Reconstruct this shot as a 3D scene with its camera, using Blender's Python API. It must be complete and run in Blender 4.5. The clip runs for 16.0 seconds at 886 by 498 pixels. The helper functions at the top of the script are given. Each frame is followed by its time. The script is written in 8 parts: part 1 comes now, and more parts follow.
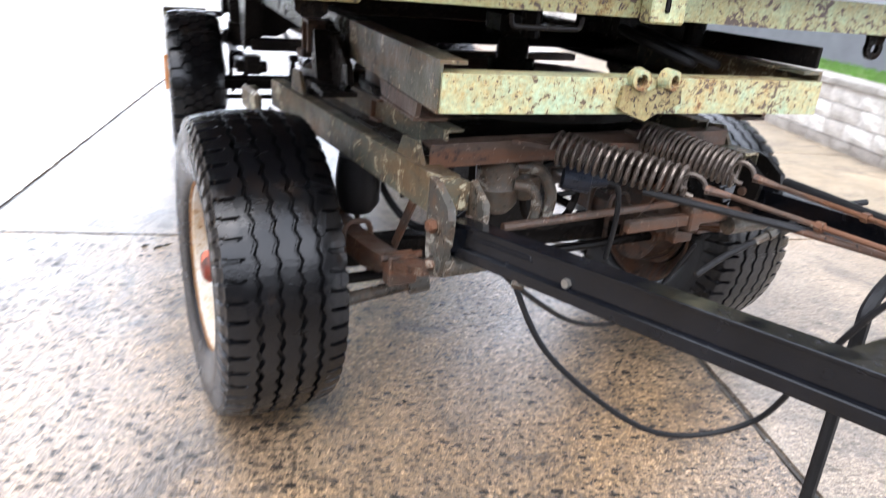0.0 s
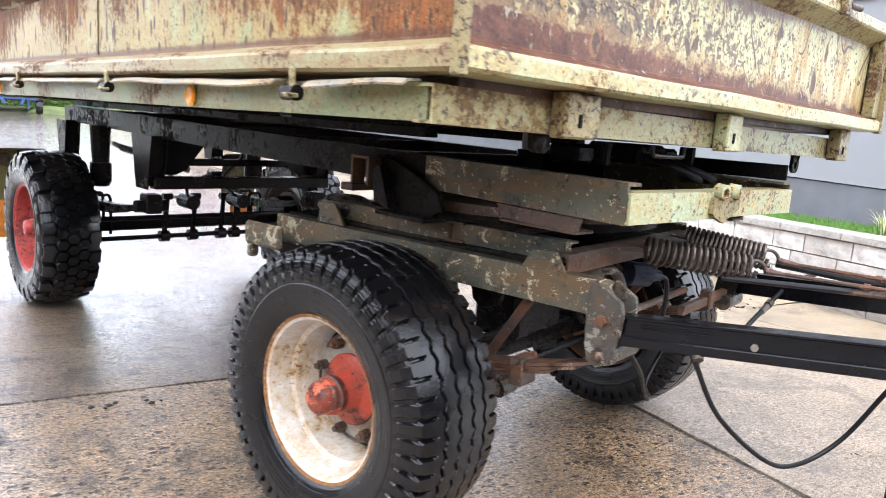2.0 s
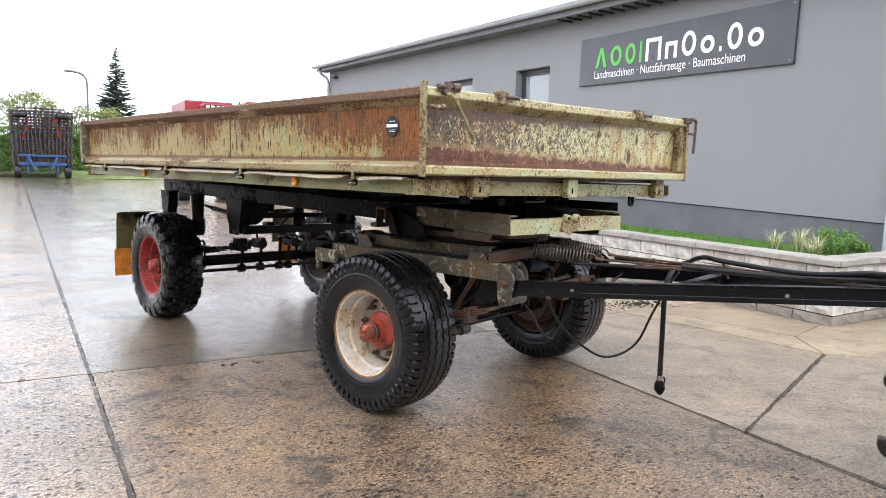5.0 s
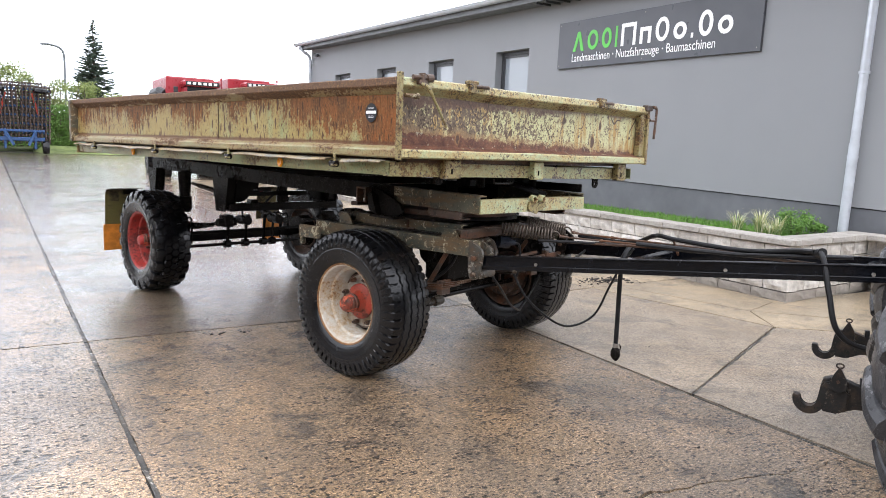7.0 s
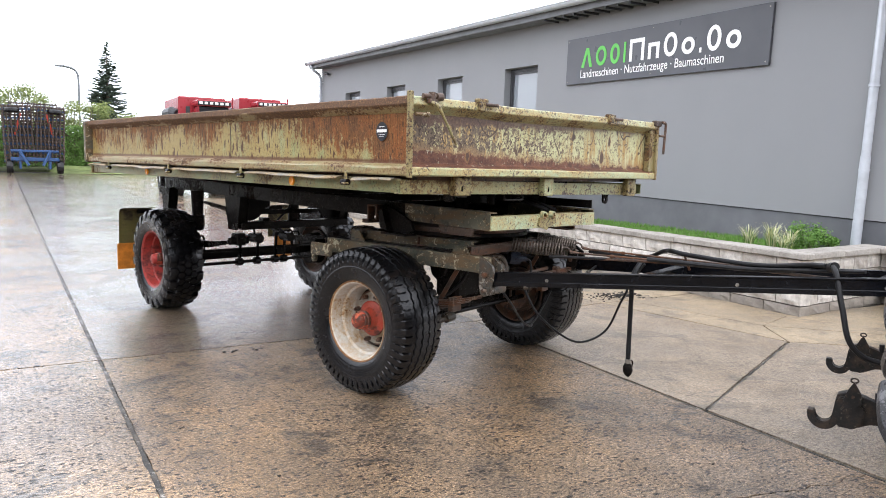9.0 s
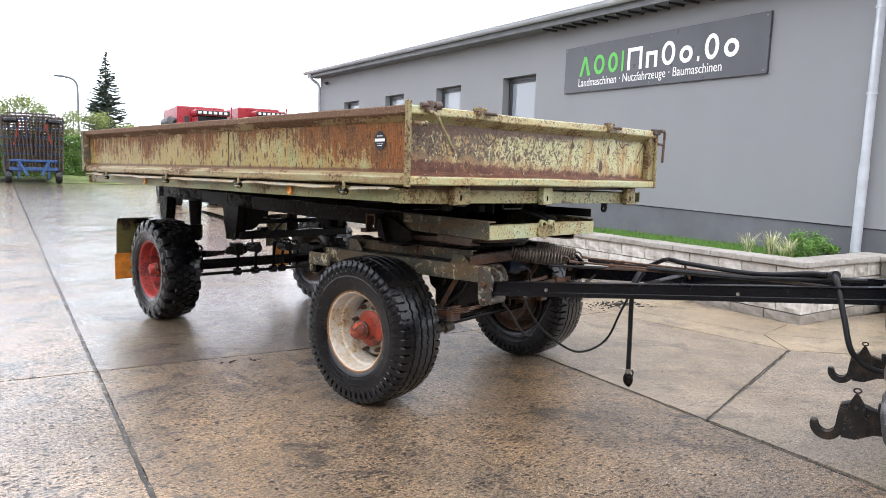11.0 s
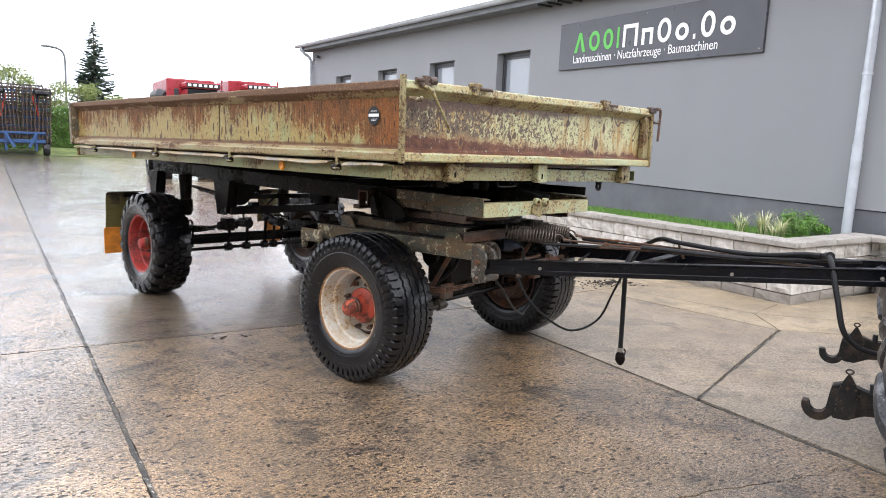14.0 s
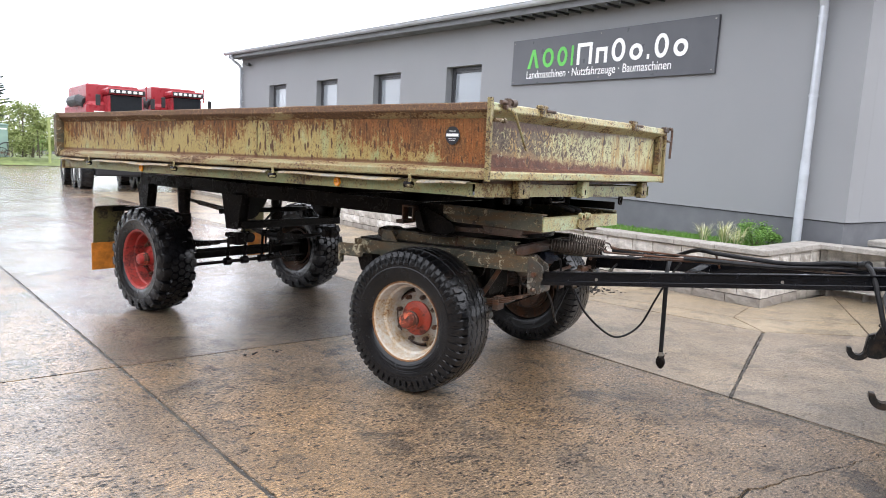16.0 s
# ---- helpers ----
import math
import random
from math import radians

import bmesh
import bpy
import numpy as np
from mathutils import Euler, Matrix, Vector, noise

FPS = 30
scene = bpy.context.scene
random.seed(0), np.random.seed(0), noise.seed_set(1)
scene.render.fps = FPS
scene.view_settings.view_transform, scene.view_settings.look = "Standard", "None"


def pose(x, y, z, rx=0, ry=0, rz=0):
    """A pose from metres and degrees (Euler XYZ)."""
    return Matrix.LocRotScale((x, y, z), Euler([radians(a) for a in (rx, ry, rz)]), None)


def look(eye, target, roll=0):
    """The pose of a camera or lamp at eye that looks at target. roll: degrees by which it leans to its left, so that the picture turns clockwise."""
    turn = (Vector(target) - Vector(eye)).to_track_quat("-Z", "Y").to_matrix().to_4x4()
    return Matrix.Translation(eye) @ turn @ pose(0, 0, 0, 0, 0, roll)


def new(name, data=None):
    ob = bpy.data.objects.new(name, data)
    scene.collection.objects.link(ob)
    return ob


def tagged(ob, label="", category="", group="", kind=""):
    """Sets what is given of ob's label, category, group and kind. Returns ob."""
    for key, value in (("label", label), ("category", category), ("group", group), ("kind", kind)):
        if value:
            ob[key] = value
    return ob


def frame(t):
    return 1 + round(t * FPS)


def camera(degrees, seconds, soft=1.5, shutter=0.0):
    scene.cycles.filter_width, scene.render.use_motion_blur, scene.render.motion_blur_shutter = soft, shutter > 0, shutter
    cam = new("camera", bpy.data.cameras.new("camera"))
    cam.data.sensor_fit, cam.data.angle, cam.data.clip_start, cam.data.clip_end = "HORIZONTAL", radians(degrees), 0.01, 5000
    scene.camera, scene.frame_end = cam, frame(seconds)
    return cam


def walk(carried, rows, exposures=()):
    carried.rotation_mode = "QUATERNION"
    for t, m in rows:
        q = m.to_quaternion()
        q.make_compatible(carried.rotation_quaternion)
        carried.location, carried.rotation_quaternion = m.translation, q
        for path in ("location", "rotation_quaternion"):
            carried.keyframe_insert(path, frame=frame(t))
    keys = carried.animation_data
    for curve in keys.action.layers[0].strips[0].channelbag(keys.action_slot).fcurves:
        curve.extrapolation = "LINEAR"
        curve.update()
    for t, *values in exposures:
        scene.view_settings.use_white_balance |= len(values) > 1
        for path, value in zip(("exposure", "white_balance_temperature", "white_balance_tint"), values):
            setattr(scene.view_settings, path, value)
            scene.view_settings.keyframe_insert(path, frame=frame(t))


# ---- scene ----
cam = camera(64.1, 16.0, 0.85, 0.4)
PATH = [
    (0, (0.06, 0.266, 1.313), (0.365, 2.1, 0.576), 4.6),
    (0.5, (-0.156, 0.445, 1.265), (0.497, 2.268, 0.763), 6.0),
    (0.6, (-0.196, 0.453, 1.253), (0.505, 2.269, 0.794), 6.7),
    (1, (-0.446, 0.457, 1.258), (0.42, 2.207, 0.822), 7.1),
    (1.5, (-0.749, 0.408, 1.274), (0.199, 2.124, 0.881), 5.5),
    (2, (-1.016, 0.414, 1.252), (-0.007, 2.106, 0.908), 4.1),
    (2.5, (-1.297, 0.207, 1.267), (-0.24, 1.879, 0.971), 2.9),
    (3, (-1.454, -0.09, 1.29), (-0.386, 1.583, 1.037), 2.0),
    (3.5, (-1.563, -0.45, 1.302), (-0.525, 1.247, 1.087), 1.6),
    (3.7, (-1.6, -0.579, 1.302), (-0.58, 1.13, 1.102), 1.5),
    (5.8, (-1.975, -1.607, 1.407), (-0.989, 0.113, 1.148), 1.8),
    (6, (-1.98, -1.628, 1.404), (-0.983, 0.084, 1.133), 1.9),
    (6.5, (-1.99, -1.645, 1.393), (-0.968, 0.051, 1.108), 2.1),
    (7, (-2.0, -1.646, 1.401), (-0.97, 0.045, 1.121), 2.1),
    (7.5, (-2.011, -1.655, 1.408), (-0.985, 0.042, 1.145), 2.1),
    (8, (-2.021, -1.663, 1.41), (-1.004, 0.041, 1.16), 1.9),
    (8.5, (-2.016, -1.662, 1.408), (-1.009, 0.049, 1.165), 1.6),
    (11, (-1.998, -1.639, 1.41), (-0.988, 0.074, 1.198), 1.4),
    (11.5, (-1.992, -1.637, 1.414), (-0.975, 0.073, 1.211), 1.5),
    (12, (-1.994, -1.634, 1.418), (-0.971, 0.072, 1.215), 1.5),
    (12.5, (-1.993, -1.627, 1.413), (-0.968, 0.078, 1.2), 1.7),
    (13, (-1.993, -1.621, 1.414), (-0.972, 0.082, 1.182), 1.8),
    (13.5, (-1.991, -1.615, 1.418), (-0.968, 0.085, 1.163), 1.8),
    (14, (-1.994, -1.607, 1.411), (-0.965, 0.086, 1.134), 2.0),
    (14.5, (-2.046, -1.573, 1.406), (-1.004, 0.109, 1.114), 2.2),
    (15, (-2.173, -1.445, 1.404), (-1.094, 0.215, 1.117), 2.4),
    (15.5, (-2.423, -1.298, 1.424), (-1.271, 0.316, 1.16), 2.4),
    (16, (-2.811, -1.228, 1.429), (-1.572, 0.323, 1.186), 2.3),
]
walk(cam, [(t, look(eye, target, roll)) for t, eye, target, roll in PATH], [(0, 1.53, 6080, 14), (1.0, 1.64, 6130, 14), (2.0, 1.55, 6130, 14), (3.5, 1.16, 6300, 13), (6, 0.82, 6380, 13), (16, 0.82, 6380, 13)])

# ---- light ----
world = bpy.data.worlds.new("overcast_sky")
scene.world = world
world.use_nodes = True
wt = world.node_tree
bg = wt.nodes["Background"]
sky = wt.nodes.new("ShaderNodeTexSky")
sky.sky_type = "NISHITA"
sky.sun_disc = False
sky.sun_elevation, sky.sun_rotation = radians(52), radians(215)
sky.air_density, sky.dust_density = 1.0, 4.0
grey = wt.nodes.new("ShaderNodeHueSaturation")
grey.inputs["Saturation"].default_value = 0.25
grey.inputs["Value"].default_value = 0.09
cover = wt.nodes.new("ShaderNodeMix")
cover.data_type = "RGBA"
cover.inputs["Factor"].default_value = 0.82
coord = wt.nodes.new("ShaderNodeTexCoord")
cloud = wt.nodes.new("ShaderNodeTexNoise")
cloud.inputs["Scale"].default_value = 2.2
cloud.inputs["Detail"].default_value = 5.0
ramp = wt.nodes.new("ShaderNodeValToRGB")
ramp.color_ramp.elements[0].position, ramp.color_ramp.elements[0].color = 0.36, (0.78, 0.85, 0.95, 1)
ramp.color_ramp.elements[1].position, ramp.color_ramp.elements[1].color = 0.56, (1.02, 1.045, 1.10, 1)
wt.links.new(coord.outputs["Generated"], cloud.inputs["Vector"])
wt.links.new(cloud.outputs["Fac"], ramp.inputs["Fac"])
wt.links.new(sky.outputs["Color"], grey.inputs["Color"])
wt.links.new(grey.outputs["Color"], cover.inputs["A"])
wt.links.new(ramp.outputs["Color"], cover.inputs["B"])
# a thin bright haze: a little brighter low down than overhead
split = wt.nodes.new("ShaderNodeSeparateXYZ")
lift = wt.nodes.new("ShaderNodeMapRange")
lift.inputs["From Min"].default_value, lift.inputs["From Max"].default_value = 0.05, 0.9
lift.inputs["To Min"].default_value, lift.inputs["To Max"].default_value = 1.90, 1.62
scaled = wt.nodes.new("ShaderNodeVectorMath")
scaled.operation = "SCALE"
wt.links.new(coord.outputs["Generated"], split.inputs["Vector"])
wt.links.new(split.outputs["Z"], lift.inputs["Value"])
wt.links.new(cover.outputs["Result"], scaled.inputs[0])
wt.links.new(lift.outputs["Result"], scaled.inputs["Scale"])
wt.links.new(scaled.outputs["Vector"], bg.inputs["Color"])
bg.inputs["Strength"].default_value = 1.0
sun = new("sun", bpy.data.lights.new("sun", "SUN"))
sun.data.energy, sun.data.angle, sun.data.color = 0.7, radians(25), (1.0, 0.96, 0.9)
sun.matrix_world = look((0, 0, 20), (1.5, 13, 0))


# ---- small tools ----
def part(name, bm, material, parent, label="", m=None, smooth=False):
    """Link a bmesh as one mesh object under a thing or a part."""
    if isinstance(bm, bmesh.types.BMesh):
        bmesh.ops.recalc_face_normals(bm, faces=bm.faces)
        me = bpy.data.meshes.new(name)
        bm.to_mesh(me)
        bm.free()
        if smooth:
            me.shade_smooth()
            me.set_sharp_from_angle(angle=radians(35))
    else:
        me = bm
    if material and not me.materials:
        me.materials.append(material)
    ob = new(name, me)
    ob.parent = parent
    if m is not None:
        ob.matrix_local = m
    if label:
        ob["label"] = label
    return ob


def thing(name, m=None, label="", category="", group="", kind=""):
    ob = new(name)
    ob.empty_display_size = 0.2
    if m is not None:
        ob.matrix_world = m
    return tagged(ob, label, category, group, kind)


def pivot(name, parent, m, label=""):
    ob = new(name)
    ob.parent, ob.matrix_local = parent, m
    if label:
        ob["label"] = label
    return ob


def bm_new():
    return bmesh.new()


def block(bm, lo, hi, bevel=0.0, m=None):
    """A box from corner lo to corner hi with bevelled edges."""
    r = bmesh.ops.create_cube(bm, size=1.0)
    vs = r["verts"]
    lo, hi = Vector(lo), Vector(hi)
    for v in vs:
        v.co = Vector([lo[i] + (v.co[i] + 0.5) * (hi[i] - lo[i]) for i in range(3)])
    if bevel:
        es = list({e for v in vs for e in v.link_edges})
        r2 = bmesh.ops.bevel(bm, geom=es, offset=bevel, segments=1, affect="EDGES")
        vs = list({v for f in r2["faces"] for v in f.verts} | {v for v in vs if v.is_valid})
    if m is not None:
        for v in vs:
            v.co = m @ v.co
    return vs


def frames_along(points):
    pts = [Vector(p) for p in points]
    n = len(pts)
    tans = [(pts[min(i + 1, n - 1)] - pts[max(i - 1, 0)]).normalized() for i in range(n)]
    up = Vector((0, 0, 1)) if abs(tans[0].z) < 0.9 else Vector((1, 0, 0))
    side = tans[0].cross(up).normalized()
    out = []
    for p, t in zip(pts, tans):
        side = (side - t * side.dot(t)).normalized()
        out.append((p, t, side, side.cross(t).normalized()))
    return out


def tube(bm, points, radius, seg=10, caps=True):
    """A round bar along a line of points; radius is a number or one for each point."""
    rings = []
    for i, (p, t, s, u) in enumerate(frames_along(points)):
        r = radius[i] if isinstance(radius, (list, tuple)) else radius
        rings.append([bm.verts.new(p + s * r * math.cos(2 * math.pi * k / seg) + u * r * math.sin(2 * math.pi * k / seg)) for k in range(seg)])
    for a, b in zip(rings, rings[1:]):
        for k in range(seg):
            bm.faces.new((a[k], a[(k + 1) % seg], b[(k + 1) % seg], b[k]))
    if caps:
        bm.faces.new(rings[0][::-1])
        bm.faces.new(rings[-1])


def curve_points(ctrl, steps=10):
    """A smooth line through control points (Catmull-Rom)."""
    c = [Vector(p) for p in ctrl]
    c = [c[0] * 2 - c[1]] + c + [c[-1] * 2 - c[-2]]
    out = []
    for i in range(1, len(c) - 2):
        for k in range(steps):
            t = k / steps
            out.append(0.5 * ((2 * c[i]) + (c[i + 1] - c[i - 1]) * t + (2 * c[i - 1] - 5 * c[i] + 4 * c[i + 1] - c[i + 2]) * t * t + (3 * c[i] - c[i - 1] - 3 * c[i + 1] + c[i + 2]) * t ** 3))
    out.append(c[-2])
    return out


def prism(bm, outline, axis, a, b, m=None):
    """Extrude a closed outline of 2D points along an axis (0 x, 1 y, 2 z) from a to b."""
    def put(p, d):
        q = [p[0], p[1]]
        q.insert(axis, d)
        v = Vector(q)
        return bm.verts.new(m @ v if m is not None else v)
    lo, hi = [put(p, a) for p in outline], [put(p, b) for p in outline]
    n = len(outline)
    for i in range(n):
        bm.faces.new((lo[i], lo[(i + 1) % n], hi[(i + 1) % n], hi[i]))
    bm.faces.new(lo[::-1])
    bm.faces.new(hi)


def lathe(bm, profile, seg=48, closed=False):
    """Turn a profile of (out, radius) about the x axis."""
    rings = []
    for o, r in profile:
        rings.append([bm.verts.new((o, r * math.cos(2 * math.pi * k / seg), r * math.sin(2 * math.pi * k / seg))) for k in range(seg)])
    pairs = list(zip(rings, rings[1:])) + ([(rings[-1], rings[0])] if closed else [])
    for a, b in pairs:
        for k in range(seg):
            bm.faces.new((a[k], a[(k + 1) % seg], b[(k + 1) % seg], b[k]))
    if not closed:
        bm.faces.new(rings[0][::-1])
        bm.faces.new(rings[-1])


def channel(bm, p, q, height, width, thick=0.008, out=1):
    """A U-section bar from p to q: a web with two flanges that point to the out side (+1 right of the way, -1 left)."""
    p, q = Vector(p), Vector(q)
    way = (q - p).normalized()
    side = way.cross(Vector((0, 0, 1))).normalized() * out
    up = side.cross(way).normalized() * (1 if out > 0 else -1)
    h, w, t = height / 2, width, thick
    prof = [(0, -h), (w, -h), (w, -h + t), (t, -h + t), (t, h - t), (w, h - t), (w, h), (0, h)]
    a = [bm.verts.new(p + side * x + up * y) for x, y in prof]
    b = [bm.verts.new(q + side * x + up * y) for x, y in prof]
    n = len(prof)
    for i in range(n):
        bm.faces.new((a[i], a[(i + 1) % n], b[(i + 1) % n], b[i]))
    bm.faces.new(a[::-1])
    bm.faces.new(b)


def solid_between(bm, p, q, height, width, bevel=0.0):
    """A square bar from p to q, centred on that line."""
    p, q = Vector(p), Vector(q)
    d = q - p
    m = Matrix.Translation((p + q) / 2) @ d.to_track_quat("X", "Z").to_matrix().to_4x4()
    block(bm, (-d.length / 2, -width / 2, -height / 2), (d.length / 2, width / 2, height / 2), bevel, m)


# ---- materials ----
class Nodes:
    def __init__(self, name):
        self.mat = bpy.data.materials.new(name)
        self.mat.use_nodes = True
        self.t = self.mat.node_tree
        self.b = self.t.nodes["Principled BSDF"]

    def add(self, kind, **inputs):
        n = self.t.nodes.new(kind)
        for k, v in inputs.items():
            self.put(n.inputs[k.replace("_", " ")], v)
        return n

    def put(self, socket, v):
        if isinstance(v, bpy.types.NodeSocket):
            self.t.links.new(v, socket)
        else:
            socket.default_value = v

    def coord(self, scale=(1, 1, 1), kind="Object"):
        c = self.add("ShaderNodeTexCoord")
        m = self.add("ShaderNodeMapping", Vector=c.outputs[kind], Scale=scale)
        return m.outputs["Vector"]

    def noise(self, scale, detail=5.0, rough=0.55, vec=None, dist=0.0):
        n = self.add("ShaderNodeTexNoise", Scale=scale, Detail=detail, Roughness=rough, Distortion=dist)
        if vec is not None:
            self.put(n.inputs["Vector"], vec)
        return n.outputs["Fac"]

    def ramp(self, fac, stops):
        r = self.add("ShaderNodeValToRGB", Fac=fac)
        e = r.color_ramp.elements
        while len(e) < len(stops):
            e.new(0.5)
        for k, (p, c) in zip(e, stops):
            k.position = p
            k.color = (c, c, c, 1) if isinstance(c, (int, float)) else (*c, 1)
        return r.outputs["Color"]

    def mix(self, fac, a, b, how="MIX"):
        n = self.add("ShaderNodeMix")
        n.data_type, n.blend_type = "RGBA", how
        for k, v in (("Factor", fac), ("A", a), ("B", b)):
            s = [i for i in n.inputs if i.name == k and (i.type == "RGBA" or k == "Factor" and i.type == "VALUE")][0]
            self.put(s, (*v, 1) if isinstance(v, tuple) and len(v) == 3 else v)
        return [o for o in n.outputs if o.type == "RGBA"][0]

    def math(self, how, a, b=0.0, clamp=False):
        n = self.add("ShaderNodeMath")
        n.operation, n.use_clamp = how, clamp
        self.put(n.inputs[0], a)
        self.put(n.inputs[1], b)
        return n.outputs[0]

    def done(self, color=None, rough=None, metal=None, bump=None, strength=0.3, dist=0.01, coat=None, coat_rough=0.1, spec=None):
        if color is not None:
            self.put(self.b.inputs["Base Color"], (*color, 1) if isinstance(color, tuple) and len(color) == 3 else color)
        for k, v in (("Roughness", rough), ("Metallic", metal), ("Coat Weight", coat), ("Specular IOR Level", spec)):
            if v is not None:
                self.put(self.b.inputs[k], v)
        if coat is not None:
            self.put(self.b.inputs["Coat Roughness"], coat_rough)
        if bump is not None:
            n = self.add("ShaderNodeBump", Strength=strength, Distance=dist, Height=bump)
            self.put(self.b.inputs["Normal"], n.outputs["Normal"])
        return self.mat


def rusty(name, paint, paint2, rust, dark, amount=0.5, streak=(14, 14, 2.2), flecks=0.55, rough=0.5, bands=(), ochre=(0.40, 0.27, 0.10), fleck=None, fleck_scale=None, spec=0.3, clump=0.4, grain=0.55):
    """Old paint over rusting steel: large patches, runs that follow the streak scale, dark flecks, and rust lines at given places (where, half width, strength, axis)."""
    n = Nodes(name)
    o = n.coord()
    s = n.coord(streak)
    big = n.noise(1.6, 5, 0.6, o)
    run = n.noise(1.0, 8, 0.72, s)
    fine = n.noise(42, 7, 0.78, o)
    tone = n.mix(n.noise(5.0, 4, 0.6, o), paint, paint2)
    f = n.math("ADD", n.math("MULTIPLY", big, 0.55), n.math("MULTIPLY", run, 0.6))
    f = n.math("ADD", f, n.math("MULTIPLY", n.math("SUBTRACT", fine, 0.5), 0.55))
    if bands:
        axes = n.add("ShaderNodeSeparateXYZ", Vector=o)
        for h, half, much, axis in [(*b, "Z")[:4] for b in bands]:
            d = n.math("SUBTRACT", 1.0, n.math("DIVIDE", n.math("ABSOLUTE", n.math("SUBTRACT", axes.outputs[axis], h)), half), True)
            f = n.math("ADD", f, n.math("MULTIPLY", d, much))
    at = 0.85 - amount * 0.45
    mask = n.ramp(f, [(max(0.0, at - 0.02), 0.0), (max(0.05, at + 0.03), 1.0)])
    stain = n.ramp(f, [(max(0.0, at - 0.20), 0.0), (max(0.05, at), 0.85)])
    rusttone = n.mix(n.ramp(n.noise(9, 6, 0.72, s), [(0.4, 0.0), (0.6, 1.0)]), rust, dark)
    rusttone = n.mix(n.ramp(n.noise(58, 5, 0.75, o), [(0.55, 0.0), (0.62, 0.75)]), rusttone, ochre)
    c = n.mix(stain, tone, ochre)
    c = n.mix(mask, c, rusttone)
    fv, fs = (n.coord(fleck_scale), 1.0) if fleck_scale else (o, 60)
    patch = n.math("MULTIPLY", n.math("SUBTRACT", n.noise(3.1, 4, 0.6, o), 0.5), clump)
    chips = n.math("ADD", n.noise(fs, 7, 0.72, fv, 0.4), patch)
    c = n.mix(n.ramp(chips, [(flecks - 0.04, 0.0), (flecks + 0.01, 0.6)]), c, ochre)
    c = n.mix(n.ramp(chips, [(flecks, 0.0), (flecks + 0.015, 1.0)]), c, fleck or dark)
    c = n.mix(grain, c, n.ramp(n.noise(110, 3, 0.7, o), [(0.3, 0.5), (0.7, 1.45)]), "MULTIPLY")
    r = n.mix(mask, (rough - 0.18,) * 3, (0.75,) * 3)
    h = n.math("ADD", n.math("MULTIPLY", mask, -0.6), n.math("MULTIPLY", fine, 0.5))
    return n.done(c, r, bump=h, strength=0.5, dist=0.004, spec=spec)


